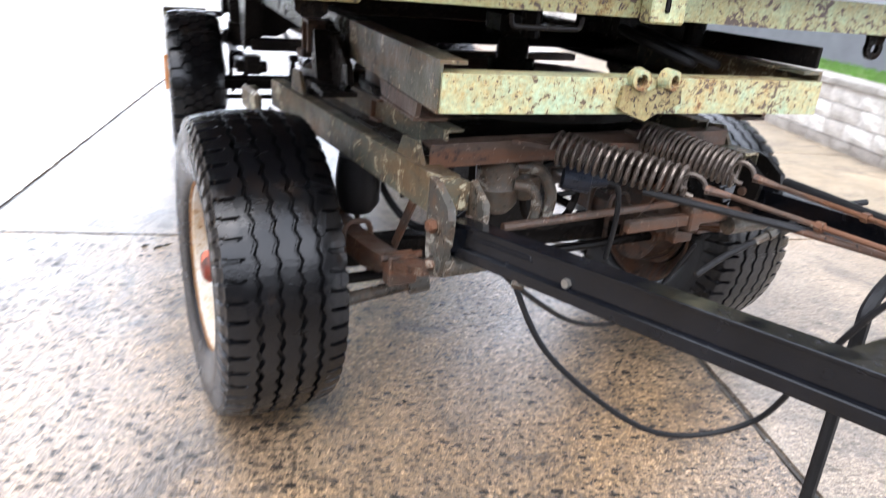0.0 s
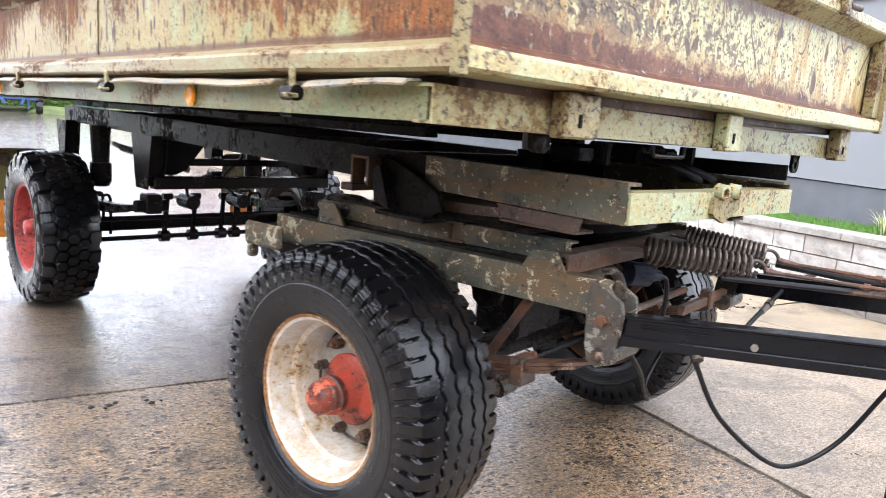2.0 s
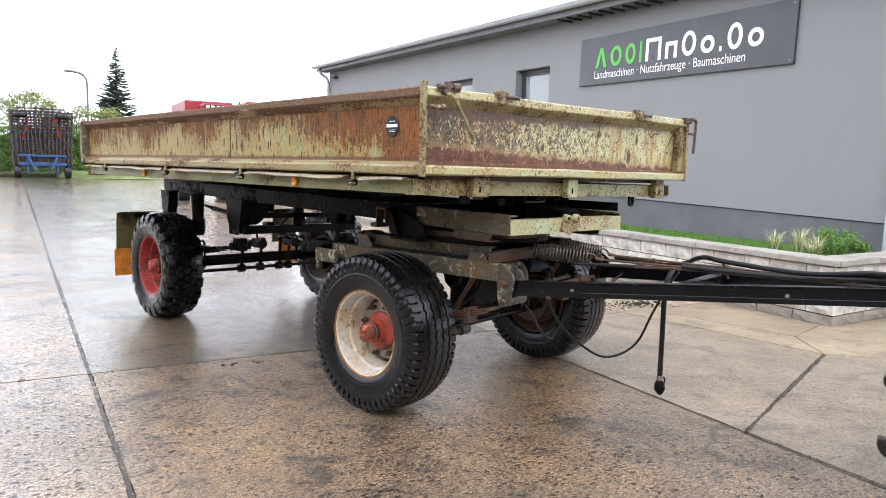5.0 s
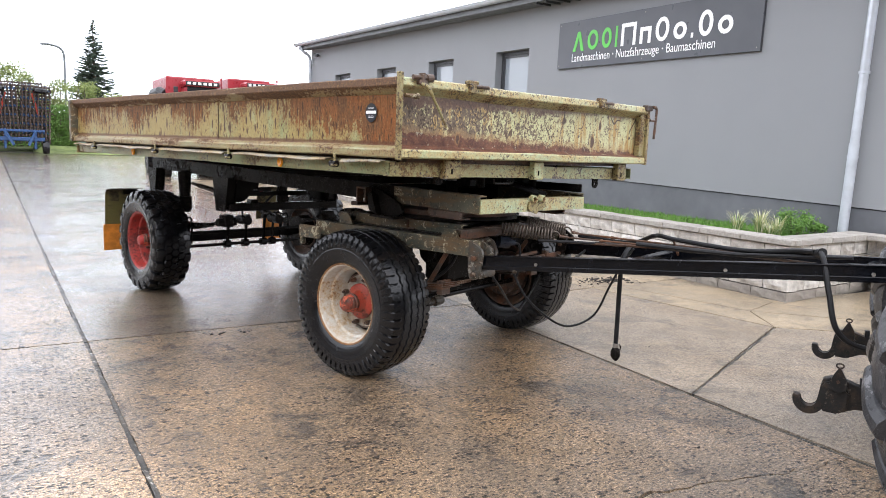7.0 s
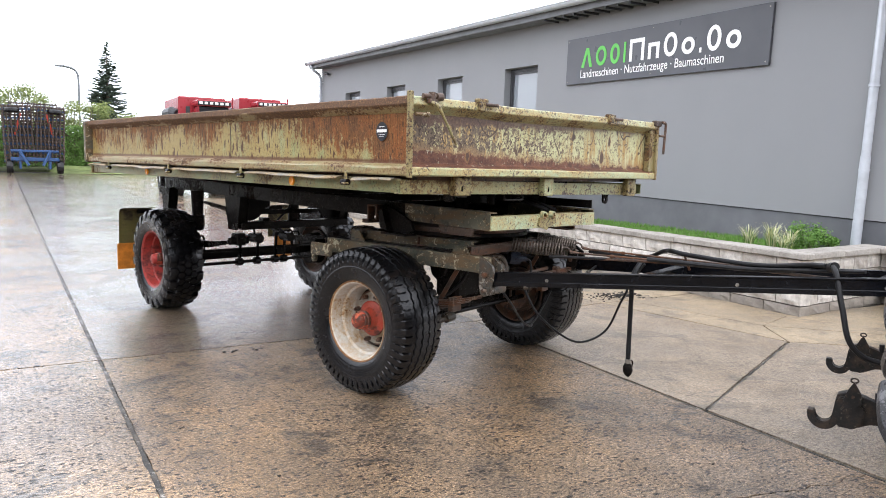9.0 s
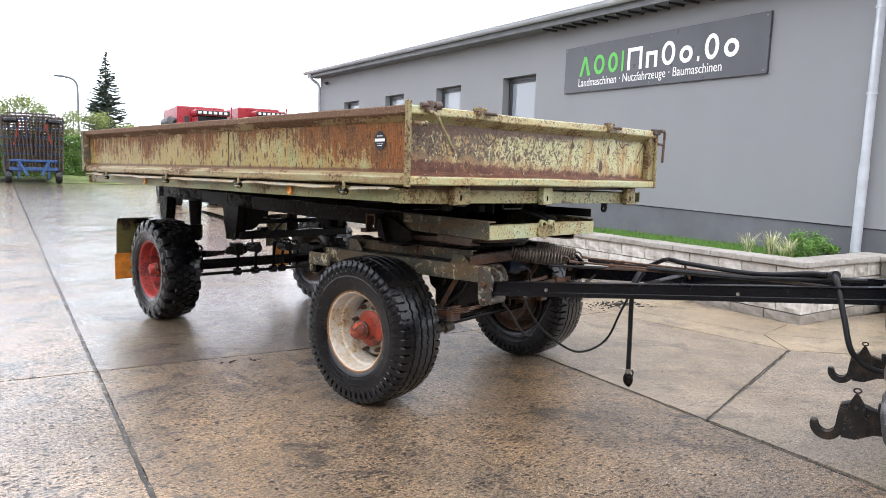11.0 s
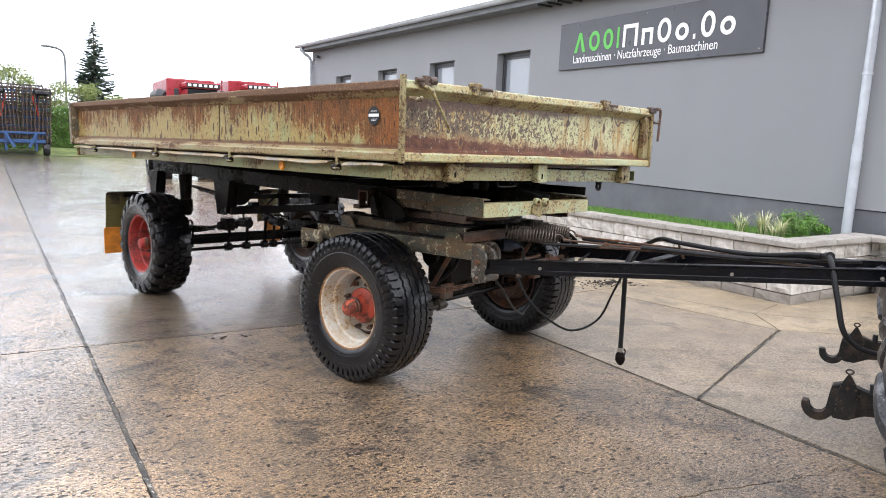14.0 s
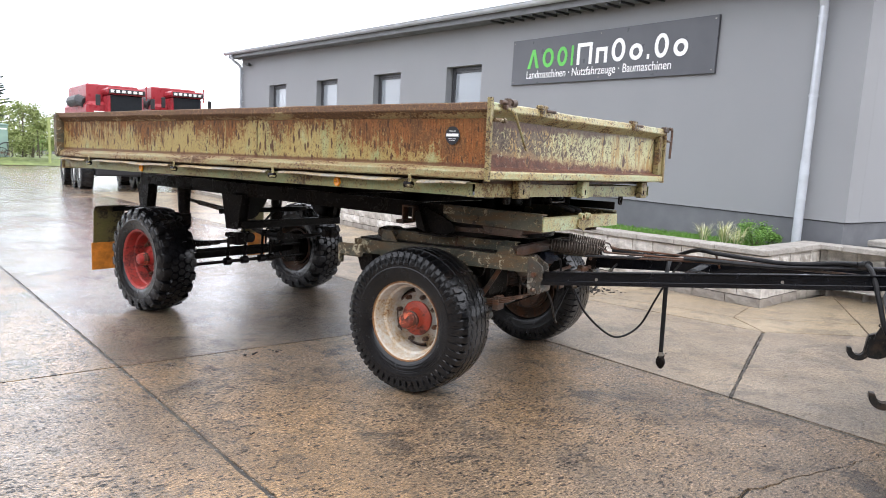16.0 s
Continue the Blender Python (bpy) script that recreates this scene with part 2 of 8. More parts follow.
def flaking_panel():
    """The front panel: cream over maroon primer, thick flakes towards its left end, a ragged maroon foot, ochre runs and scratches."""
    n = Nodes("flaking_front_panel")
    o = n.coord()
    ax = n.add("ShaderNodeSeparateXYZ", Vector=o)
    left = n.math("SUBTRACT", 1.0, n.math("DIVIDE", ax.outputs["X"], 2.3))
    z = ax.outputs["Z"]
    c = n.mix(n.noise(4, 5, 0.6, o), (0.40, 0.405, 0.205), (0.52, 0.495, 0.300))
    runs = n.noise(1.0, 7, 0.7, n.coord((15, 15, 1.7)))
    c = n.mix(n.ramp(n.math("ADD", runs, n.math("MULTIPLY", n.math("SUBTRACT", n.noise(1.3, 3, 0.5, o), 0.5), 0.5)), [(0.46, 0.0), (0.58, 0.9)]), c, (0.34, 0.195, 0.060))
    thick = n.math("ADD", n.math("MULTIPLY", n.math("SUBTRACT", left, 0.52), 0.21), n.math("MULTIPLY", n.math("SUBTRACT", n.noise(2.4, 4, 0.6, o), 0.5), 0.30))
    flake = n.math("ADD", n.noise(1.0, 7, 0.68, n.coord((52, 52, 46)), 0.6), thick)
    c = n.mix(n.ramp(flake, [(0.485, 0.0), (0.525, 0.5)]), c, (0.36, 0.27, 0.13))
    c = n.mix(n.ramp(flake, [(0.522, 0.0), (0.537, 1.0)]), c, n.mix(n.noise(12, 4, 0.6, o), (0.085, 0.062, 0.048), (0.19, 0.145, 0.095)))
    spots = n.math("ADD", n.noise(1.0, 3, 0.55, n.coord((95, 95, 70))), n.math("MULTIPLY", thick, 0.55))
    c = n.mix(n.ramp(spots, [(0.600, 0.0), (0.625, 0.95)]), c, (0.045, 0.030, 0.024))
    gouge = n.math("ADD", n.noise(1.0, 3, 0.5, n.coord((26, 26, 13)), 0.4), n.math("MULTIPLY", thick, 0.2))
    c = n.mix(n.ramp(gouge, [(0.665, 0.0), (0.675, 0.95)]), c, (0.075, 0.045, 0.032))
    primer = n.mix(n.ramp(n.noise(16, 7, 0.75, o), [(0.4, 0.0), (0.6, 1.0)]), (0.070, 0.027, 0.018), (0.160, 0.070, 0.040))
    primer = n.mix(n.ramp(n.noise(1.0, 7, 0.72, n.coord((30, 30, 16))), [(0.60, 0.0), (0.625, 0.9)]), primer, (0.40, 0.38, 0.27))
    edge = n.math("ADD", n.math("MULTIPLY", n.math("SUBTRACT", n.noise(9.0, 10, 0.82, o), 0.5), 0.20), n.math("MULTIPLY", n.math("POWER", left, 1.6), 0.060))
    edge = n.math("SUBTRACT", n.math("ADD", edge, 1.428), z)
    c = n.mix(n.ramp(n.math("ADD", edge, 0.5), [(0.462, 0.0), (0.497, 0.6)]), c, (0.30, 0.185, 0.085))
    c = n.mix(n.ramp(n.math("ADD", edge, 0.5), [(0.496, 0.0), (0.508, 1.0)]), c, primer)
    # dark runs under gouges
    bent = n.mix(0.06, n.coord((11, 11, 5.5)), n.add("ShaderNodeTexNoise", Vector=o, Scale=11.0).outputs["Color"], "ADD")
    cell = n.add("ShaderNodeTexVoronoi", Vector=bent, Scale=1.0)
    k = n.add("ShaderNodeSeparateColor", Color=cell.outputs["Color"]).outputs["Red"]
    run = n.math("SUBTRACT", n.math("MULTIPLY", n.math("POWER", k, 3.0), 0.34), cell.outputs["Distance"])
    run = n.math("ADD", run, n.math("MULTIPLY", n.math("SUBTRACT", n.noise(45, 5, 0.75, o), 0.5), 0.30))
    c = n.mix(n.ramp(n.math("ADD", run, 0.5), [(0.45, 0.0), (0.50, 0.7)]), c, (0.27, 0.15, 0.06))
    c = n.mix(n.ramp(n.math("ADD", run, 0.5), [(0.51, 0.0), (0.54, 0.95)]), c, (0.070, 0.040, 0.030))
    top = n.math("ADD", n.math("SUBTRACT", z, 1.640), n.math("ADD", n.math("MULTIPLY", n.math("SUBTRACT", n.noise(5, 8, 0.72, o), 0.5), 0.16), n.math("MULTIPLY", n.math("SUBTRACT", left, 0.4), 0.05)))
    c = n.mix(n.ramp(n.math("ADD", top, 0.5), [(0.49, 0.0), (0.512, 0.85)]), c, (0.12, 0.070, 0.052))
    line = n.math("ABSOLUTE", n.math("SUBTRACT", n.noise(2.6, 2, 0.5, n.coord((1, 1, 0.7)), 0.8), 0.5))
    scratch = n.math("MULTIPLY", n.ramp(line, [(0.005, 1.0), (0.010, 0.0)]), n.ramp(n.noise(3.3, 3, 0.5, o), [(0.49, 0.0), (0.53, 0.95)]))
    c = n.mix(scratch, c, (0.07, 0.045, 0.035))
    c = n.mix(0.5, c, n.ramp(n.noise(110, 3, 0.7, o), [(0.3, 0.55), (0.7, 1.4)]), "MULTIPLY")
    h = n.math("ADD", n.math("MULTIPLY", flake, -0.8), n.math("MULTIPLY", n.noise(60, 4, 0.7, o), 0.4))
    return n.done(c, 0.45, bump=h, strength=0.5, dist=0.004, spec=0.3)


def scraped(name, base, base2, cream, rust, dark, bare=0.575, streak=(3, 3, 16), gloss=(0.30, 0.60)):
    """Dirty paint rubbed through to older coats: sharp-edged pale patches with rusty rims and pale specks."""
    n = Nodes(name)
    o = n.coord()
    s = n.coord(streak)
    c = n.mix(n.ramp(n.noise(5, 5, 0.65, o), [(0.35, 0.0), (0.65, 1.0)]), base, base2)
    c = n.mix(n.ramp(n.noise(1.0, 6, 0.7, s), [(0.45, 0.0), (0.60, 0.9)]), c, rust)
    c = n.mix(n.ramp(n.noise(11, 5, 0.7, o), [(0.56, 0.0), (0.64, 0.8)]), c, dark)
    f = n.math("ADD", n.noise(17.0, 9, 0.78, o, 0.5), n.math("MULTIPLY", n.math("SUBTRACT", n.noise(2.6, 3, 0.5, o), 0.5), 0.25))
    c = n.mix(n.ramp(f, [(bare - 0.055, 0.0), (bare - 0.005, 0.9)]), c, rust)
    c = n.mix(n.ramp(f, [(bare, 0.0), (bare + 0.012, 1.0)]), c, cream)
    c = n.mix(n.ramp(n.noise(55, 5, 0.7, o), [(0.62, 0.0), (0.645, 0.8)]), c, cream)
    c = n.mix(n.ramp(n.noise(34, 5, 0.7, o), [(0.63, 0.0), (0.655, 0.9)]), c, dark)
    r = n.ramp(n.noise(8, 4, 0.6, o), [(0.35, gloss[0]), (0.65, gloss[1])])
    return n.done(c, r, bump=n.math("ADD", n.math("MULTIPLY", f, 0.8), n.noise(60, 4, 0.7, o)), strength=0.4, dist=0.004, spec=0.3)


RUST, DARK = (0.24, 0.095, 0.03), (0.060, 0.034, 0.026)
def rusted_side():
    """The side boards: yellow-green paint, rust that has eaten in from the top rail and the front end, with drips and dark pocks."""
    n = Nodes("rusted_side_paint")
    o = n.coord()
    ax = n.add("ShaderNodeSeparateXYZ", Vector=o)
    y, z = ax.outputs["Y"], ax.outputs["Z"]
    up = n.math("MULTIPLY", n.math("SUBTRACT", z, 1.555), 1.5)
    fore = n.math("MULTIPLY", n.math("SUBTRACT", 1.0, n.math("DIVIDE", y, 1.0), True), 0.40)
    c = n.mix(n.ramp(n.noise(3.2, 5, 0.6, o), [(0.4, 0.0), (0.6, 1.0)]), (0.235, 0.255, 0.110), (0.330, 0.345, 0.180))
    # tan film of rust water over the paint, thicker to the rear
    tan = n.math("ADD", n.noise(1.0, 6, 0.68, n.coord((9, 9, 3.0))), n.math("MULTIPLY", n.math("SUBTRACT", n.noise(1.5, 4, 0.6, o), 0.48), 0.8))
    tan = n.math("ADD", n.math("ADD", tan, 0.05), n.math("MULTIPLY", y, 0.022))
    c = n.mix(n.ramp(tan, [(0.42, 0.0), (0.60, 0.85)]), c, n.mix(n.noise(14, 4, 0.6, o), (0.29, 0.195, 0.062), (0.36, 0.270, 0.100)))
    f = n.math("ADD", n.math("ADD", up, fore), n.math("MULTIPLY", n.math("SUBTRACT", n.noise(1.9, 6, 0.64, o, 0.3), 0.5), 0.95))
    f = n.math("ADD", f, n.math("MULTIPLY", n.math("SUBTRACT", n.noise(1.0, 6, 0.7, n.coord((34, 34, 4.0))), 0.5), 0.75))
    f = n.math("ADD", f, n.math("MULTIPLY", n.math("SUBTRACT", n.noise(55, 6, 0.78, o), 0.5), 0.75))
    f = n.math("ADD", f, 0.45)
    c = n.mix(n.ramp(f, [(0.36, 0.0), (0.50, 0.7)]), c, (0.25, 0.150, 0.048))
    rust = n.mix(n.ramp(n.noise(6.5, 6, 0.7, o), [(0.40, 0.0), (0.60, 1.0)]), (0.185, 0.070, 0.021), (0.095, 0.038, 0.017))
    hot = n.math("MULTIPLY", n.ramp(n.noise(5, 5, 0.7, n.coord((1, 1, 0.5))), [(0.42, 0.0), (0.58, 1.0)]), n.math("SUBTRACT", 1.0, n.math("DIVIDE", y, 1.3), True))
    rust = n.mix(hot, rust, (0.205, 0.063, 0.016))
    rust = n.mix(n.ramp(n.noise(80, 5, 0.75, o), [(0.53, 0.0), (0.62, 0.65)]), rust, (0.28, 0.145, 0.048))
    rust = n.mix(0.85, rust, n.ramp(n.noise(1.0, 5, 0.72, n.coord((110, 110, 13))), [(0.36, 0.50), (0.62, 1.35)]), "MULTIPLY")
    c = n.mix(n.ramp(f, [(0.49, 0.0), (0.545, 0.92)]), c, rust)
    where = n.math("MULTIPLY", n.math("SUBTRACT", n.noise(2.6, 4, 0.6, o), 0.46), 0.55)

    def drops(scale, size, seed):
        """Short runs under rust pocks: long upright cells, only some of them filled."""
        bent = n.mix(0.9, n.coord(scale), n.add("ShaderNodeTexNoise", Vector=o, Scale=16.0 + seed, Detail=4.0).outputs["Color"], "ADD")
        cell = n.add("ShaderNodeTexVoronoi", Vector=bent, Scale=1.0)
        k = n.add("ShaderNodeSeparateColor", Color=cell.outputs["Color"]).outputs["Red"]
        reach = n.math("ADD", n.math("MULTIPLY", n.math("POWER", k, 1.7), size), n.math("SUBTRACT", n.math("MULTIPLY", where, 0.7), n.math("SUBTRACT", n.math("MULTIPLY", fore, 0.40), 0.01)))
        return n.math("SUBTRACT", reach, cell.outputs["Distance"])

    run = n.math("MAXIMUM", drops((38, 38, 11.0), 0.40, 0.0), drops((66, 66, 22), 0.42, 3.0))
    run = n.math("ADD", run, n.math("MULTIPLY", n.math("SUBTRACT", n.noise(1.0, 6, 0.75, n.coord((85, 85, 30))), 0.5), 0.38))
    c = n.mix(n.ramp(n.math("ADD", run, 0.5), [(0.44, 0.0), (0.50, 0.7)]), c, (0.20, 0.095, 0.032))
    c = n.mix(n.ramp(n.math("ADD", run, 0.5), [(0.505, 0.0), (0.55, 0.92)]), c, (0.062, 0.029, 0.014))
    pock = n.math("ADD", n.noise(95, 4, 0.65, o), n.math("MULTIPLY", where, 0.35))
    c = n.mix(n.ramp(pock, [(0.595, 0.0), (0.62, 0.85)]), c, (0.055, 0.029, 0.016))
    foot = n.math("SUBTRACT", 1.428, n.math("ADD", ax.outputs["Z"], n.math("MULTIPLY", n.math("SUBTRACT", n.noise(12, 5, 0.7, o), 0.5), 0.02)))
    c = n.mix(n.ramp(n.math("ADD", foot, 0.5), [(0.494, 0.0), (0.504, 0.85)]), c, (0.105, 0.042, 0.022))
    c = n.mix(0.5, c, n.ramp(n.noise(120, 3, 0.7, o), [(0.3, 0.6), (0.7, 1.35)]), "MULTIPLY")
    h = n.math("ADD", n.math("MULTIPLY", n.ramp(f, [(0.49, 0.0), (0.55, 1.0)]), -0.5), n.math("MULTIPLY", n.noise(55, 6, 0.75, o), 0.6))
    return n.done(c, n.ramp(f, [(0.45, 0.40), (0.55, 0.68)]), bump=h, strength=0.5, dist=0.004, spec=0.22)


side_paint = rusted_side()
side_rail_paint = rusty("rusted_rail_paint", (0.25, 0.255, 0.135), (0.31, 0.31, 0.175), (0.135, 0.070, 0.036), (0.070, 0.040, 0.026), 0.49, (3.2, 3.2, 24), 0.595, bands=((1.735, 0.09, 0.24), (1.44, 0.02, 0.17)), ochre=(0.25, 0.150, 0.060))
front_paint = flaking_panel()
green_paint = rusty("pale_green_paint", (0.275, 0.355, 0.225), (0.36, 0.430, 0.290), (0.20, 0.085, 0.030), DARK, 0.49, (9, 9, 6), 0.568, fleck=(0.10, 0.072, 0.050), clump=0.55)
edge_paint = rusty("dull_green_channel_paint", (0.175, 0.225, 0.115), (0.255, 0.295, 0.170), (0.13, 0.075, 0.034), DARK, 0.42, (5, 5, 9), 0.585, ochre=(0.25, 0.18, 0.07), fleck=(0.07, 0.06, 0.048), clump=0.5)
channel_paint = rusty("ochre_stained_green_paint", (0.270, 0.325, 0.180), (0.350, 0.395, 0.245), (0.200, 0.118, 0.048), (0.085, 0.052, 0.034), 0.47, (4, 4, 4), 0.560, ochre=(0.32, 0.235, 0.090), bands=((0.10, 0.42, 0.13, "X"),), fleck=(0.085, 0.060, 0.050), clump=0.75)
olive_paint = scraped("scraped_olive_paint", (0.052, 0.054, 0.040), (0.100, 0.098, 0.071), (0.40, 0.36, 0.25), (0.130, 0.080, 0.038), (0.018, 0.015, 0.012), 0.580)
post_paint = rusty("flaking_post_paint", (0.20, 0.205, 0.100), (0.28, 0.265, 0.145), (0.15, 0.066, 0.027), (0.045, 0.031, 0.022), 0.48, (9, 9, 5), 0.55, ochre=(0.25, 0.175, 0.070))
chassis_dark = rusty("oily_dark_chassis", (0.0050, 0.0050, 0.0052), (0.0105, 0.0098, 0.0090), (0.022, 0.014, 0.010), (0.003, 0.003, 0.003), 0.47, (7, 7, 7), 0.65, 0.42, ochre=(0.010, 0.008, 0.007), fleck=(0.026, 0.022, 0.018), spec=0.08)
rust_steel = scraped("brown_rusty_steel", (0.050, 0.036, 0.029), (0.094, 0.064, 0.048), (0.22, 0.18, 0.14), (0.120, 0.052, 0.026), (0.016, 0.012, 0.010), 0.63)
white_paint = rusty("chipped_white_rim_paint", (0.50, 0.485, 0.43), (0.64, 0.63, 0.585), (0.25, 0.11, 0.035), (0.12, 0.060, 0.028), 0.30, (8, 8, 8), 0.665, grain=0.16, ochre=(0.40, 0.25, 0.10))
rim_edge_paint = rusty("rust_stained_rim_lip", (0.50, 0.45, 0.34), (0.60, 0.55, 0.45), (0.24, 0.105, 0.032), (0.13, 0.058, 0.024), 0.80, (9, 9, 9), 0.56, ochre=(0.33, 0.19, 0.07))
red_paint = rusty("faded_red_paint", (0.33, 0.022, 0.022), (0.39, 0.048, 0.040), (0.17, 0.030, 0.024), (0.05, 0.022, 0.020), 0.45, (10, 10, 10), 0.64, 0.5, ochre=(0.26, 0.040, 0.030))
orange_red = rusty("orange_red_hub_paint", (0.37, 0.036, 0.020), (0.42, 0.070, 0.038), (0.13, 0.038, 0.026), (0.035, 0.022, 0.02), 0.5, (14, 14, 14), 0.60, 0.5, ochre=(0.28, 0.055, 0.032))
cap_mottle = scraped("worn_red_cap", (0.15, 0.030, 0.020), (0.34, 0.050, 0.026), (0.52, 0.12, 0.060), (0.10, 0.040, 0.026), (0.016, 0.012, 0.011), 0.53, (22, 22, 22))
hub_mottle = scraped("mottled_hub_stub", (0.030, 0.020, 0.018), (0.07, 0.030, 0.022), (0.42, 0.07, 0.035), (0.14, 0.05, 0.03), (0.012, 0.01, 0.01), 0.52, (12, 12, 12))


def plain(name, color, rough=0.5, metal=0.0, vary=0.25, scale=9.0, bump=0.15, coat=None, spec=0.4):
    n = Nodes(name)
    o = n.coord()
    a = tuple(c * (1 - vary) for c in color)
    b = tuple(min(1.0, c * (1 + vary)) for c in color)
    f = n.mix(n.noise(scale, 4, 0.6, o), (0, 0, 0), (1, 1, 1))
    c = n.mix(n.ramp(f, [(0.3, 0.0), (0.7, 1.0)]), a, b)
    r = n.ramp(n.noise(scale * 3.1, 3, 0.5, o), [(0.3, max(0.02, rough - 0.12)), (0.7, min(1, rough + 0.12))])
    return n.done(c, r, metal, n.noise(scale * 8, 3, 0.6, o), bump, 0.003, coat, spec=spec)


black_paint = plain("gloss_black_paint", (0.003, 0.0035, 0.005), 0.17, vary=0.5, bump=0.05, spec=0.32)
spring_steel = plain("weathered_spring_steel", (0.085, 0.068, 0.056), 0.38, 0.5, 0.5, 30)
hose_black = plain("black_hose_rubber", (0.010, 0.010, 0.011), 0.45, vary=0.3, spec=0.25)
bare_steel = plain("worn_bare_steel", (0.30, 0.28, 0.25), 0.42, 0.8, 0.35)
grease_steel = scraped("greasy_grey_steel", (0.040, 0.038, 0.033), (0.085, 0.080, 0.068), (0.25, 0.235, 0.20), (0.095, 0.062, 0.040), (0.015, 0.014, 0.012), 0.61, (9, 9, 9), (0.16, 0.42))
zinc = plain("galvanised_pipe", (0.50, 0.53, 0.57), 0.45, 0.35, 0.12, 5)
amber = plain("amber_reflector_plastic", (0.70, 0.26, 0.015), 0.25, vary=0.15)
orange_board = plain("faded_orange_panel", (0.50, 0.17, 0.02), 0.5, vary=0.35, scale=14)
flap_green = rusty("scuffed_green_mudguard", (0.085, 0.085, 0.028), (0.145, 0.130, 0.044), (0.060, 0.042, 0.024), (0.018, 0.017, 0.013), 0.62, (6, 6, 6), 0.62, ochre=(0.13, 0.10, 0.04))


def rubber(name):
    n = Nodes(name)
    o = n.coord()
    f = n.ramp(n.noise(6, 5, 0.65, o), [(0.35, 0.0), (0.75, 1.0)])
    c = n.mix(f, (0.0022, 0.0023, 0.0028), (0.0065, 0.0067, 0.0076))
    c = n.mix(n.ramp(n.noise(3.2, 6, 0.7, o), [(0.60, 0.0), (0.72, 0.7)]), c, (0.030, 0.019, 0.012))
    r = n.ramp(n.noise(4.5, 5, 0.65, n.coord((1.0, 2.5, 2.5))), [(0.35, 0.10), (0.65, 0.30)])
    ax = n.add("ShaderNodeSeparateXYZ", Vector=o)
    far = n.math("SQRT", n.math("ADD", n.math("MULTIPLY", ax.outputs["Y"], ax.outputs["Y"]), n.math("MULTIPLY", ax.outputs["Z"], ax.outputs["Z"])))
    ring = n.noise(1.0, 2, 0.5, n.add("ShaderNodeCombineXYZ", X=n.math("MULTIPLY", far, 130.0), Y=n.math("MULTIPLY", ax.outputs["X"], 8.0)).outputs["Vector"])
    h = n.math("ADD", n.noise(110, 3, 0.6, o), n.math("MULTIPLY", n.noise(22, 4, 0.65, o), 1.6))
    h = n.math("ADD", h, n.math("MULTIPLY", n.ramp(ring, [(0.42, 0.0), (0.58, 1.0)]), 0.8))
    return n.done(c, r, bump=h, strength=0.26, dist=0.003, spec=0.42)


tyre_rubber = rubber("wet_tyre_rubber")
scuffed_rubber = scraped("scuffed_tractor_rubber", (0.012, 0.013, 0.015), (0.035, 0.036, 0.040), (0.15, 0.15, 0.155), (0.055, 0.055, 0.058), (0.006, 0.006, 0.007), 0.60, (4, 4, 4), (0.22, 0.45))


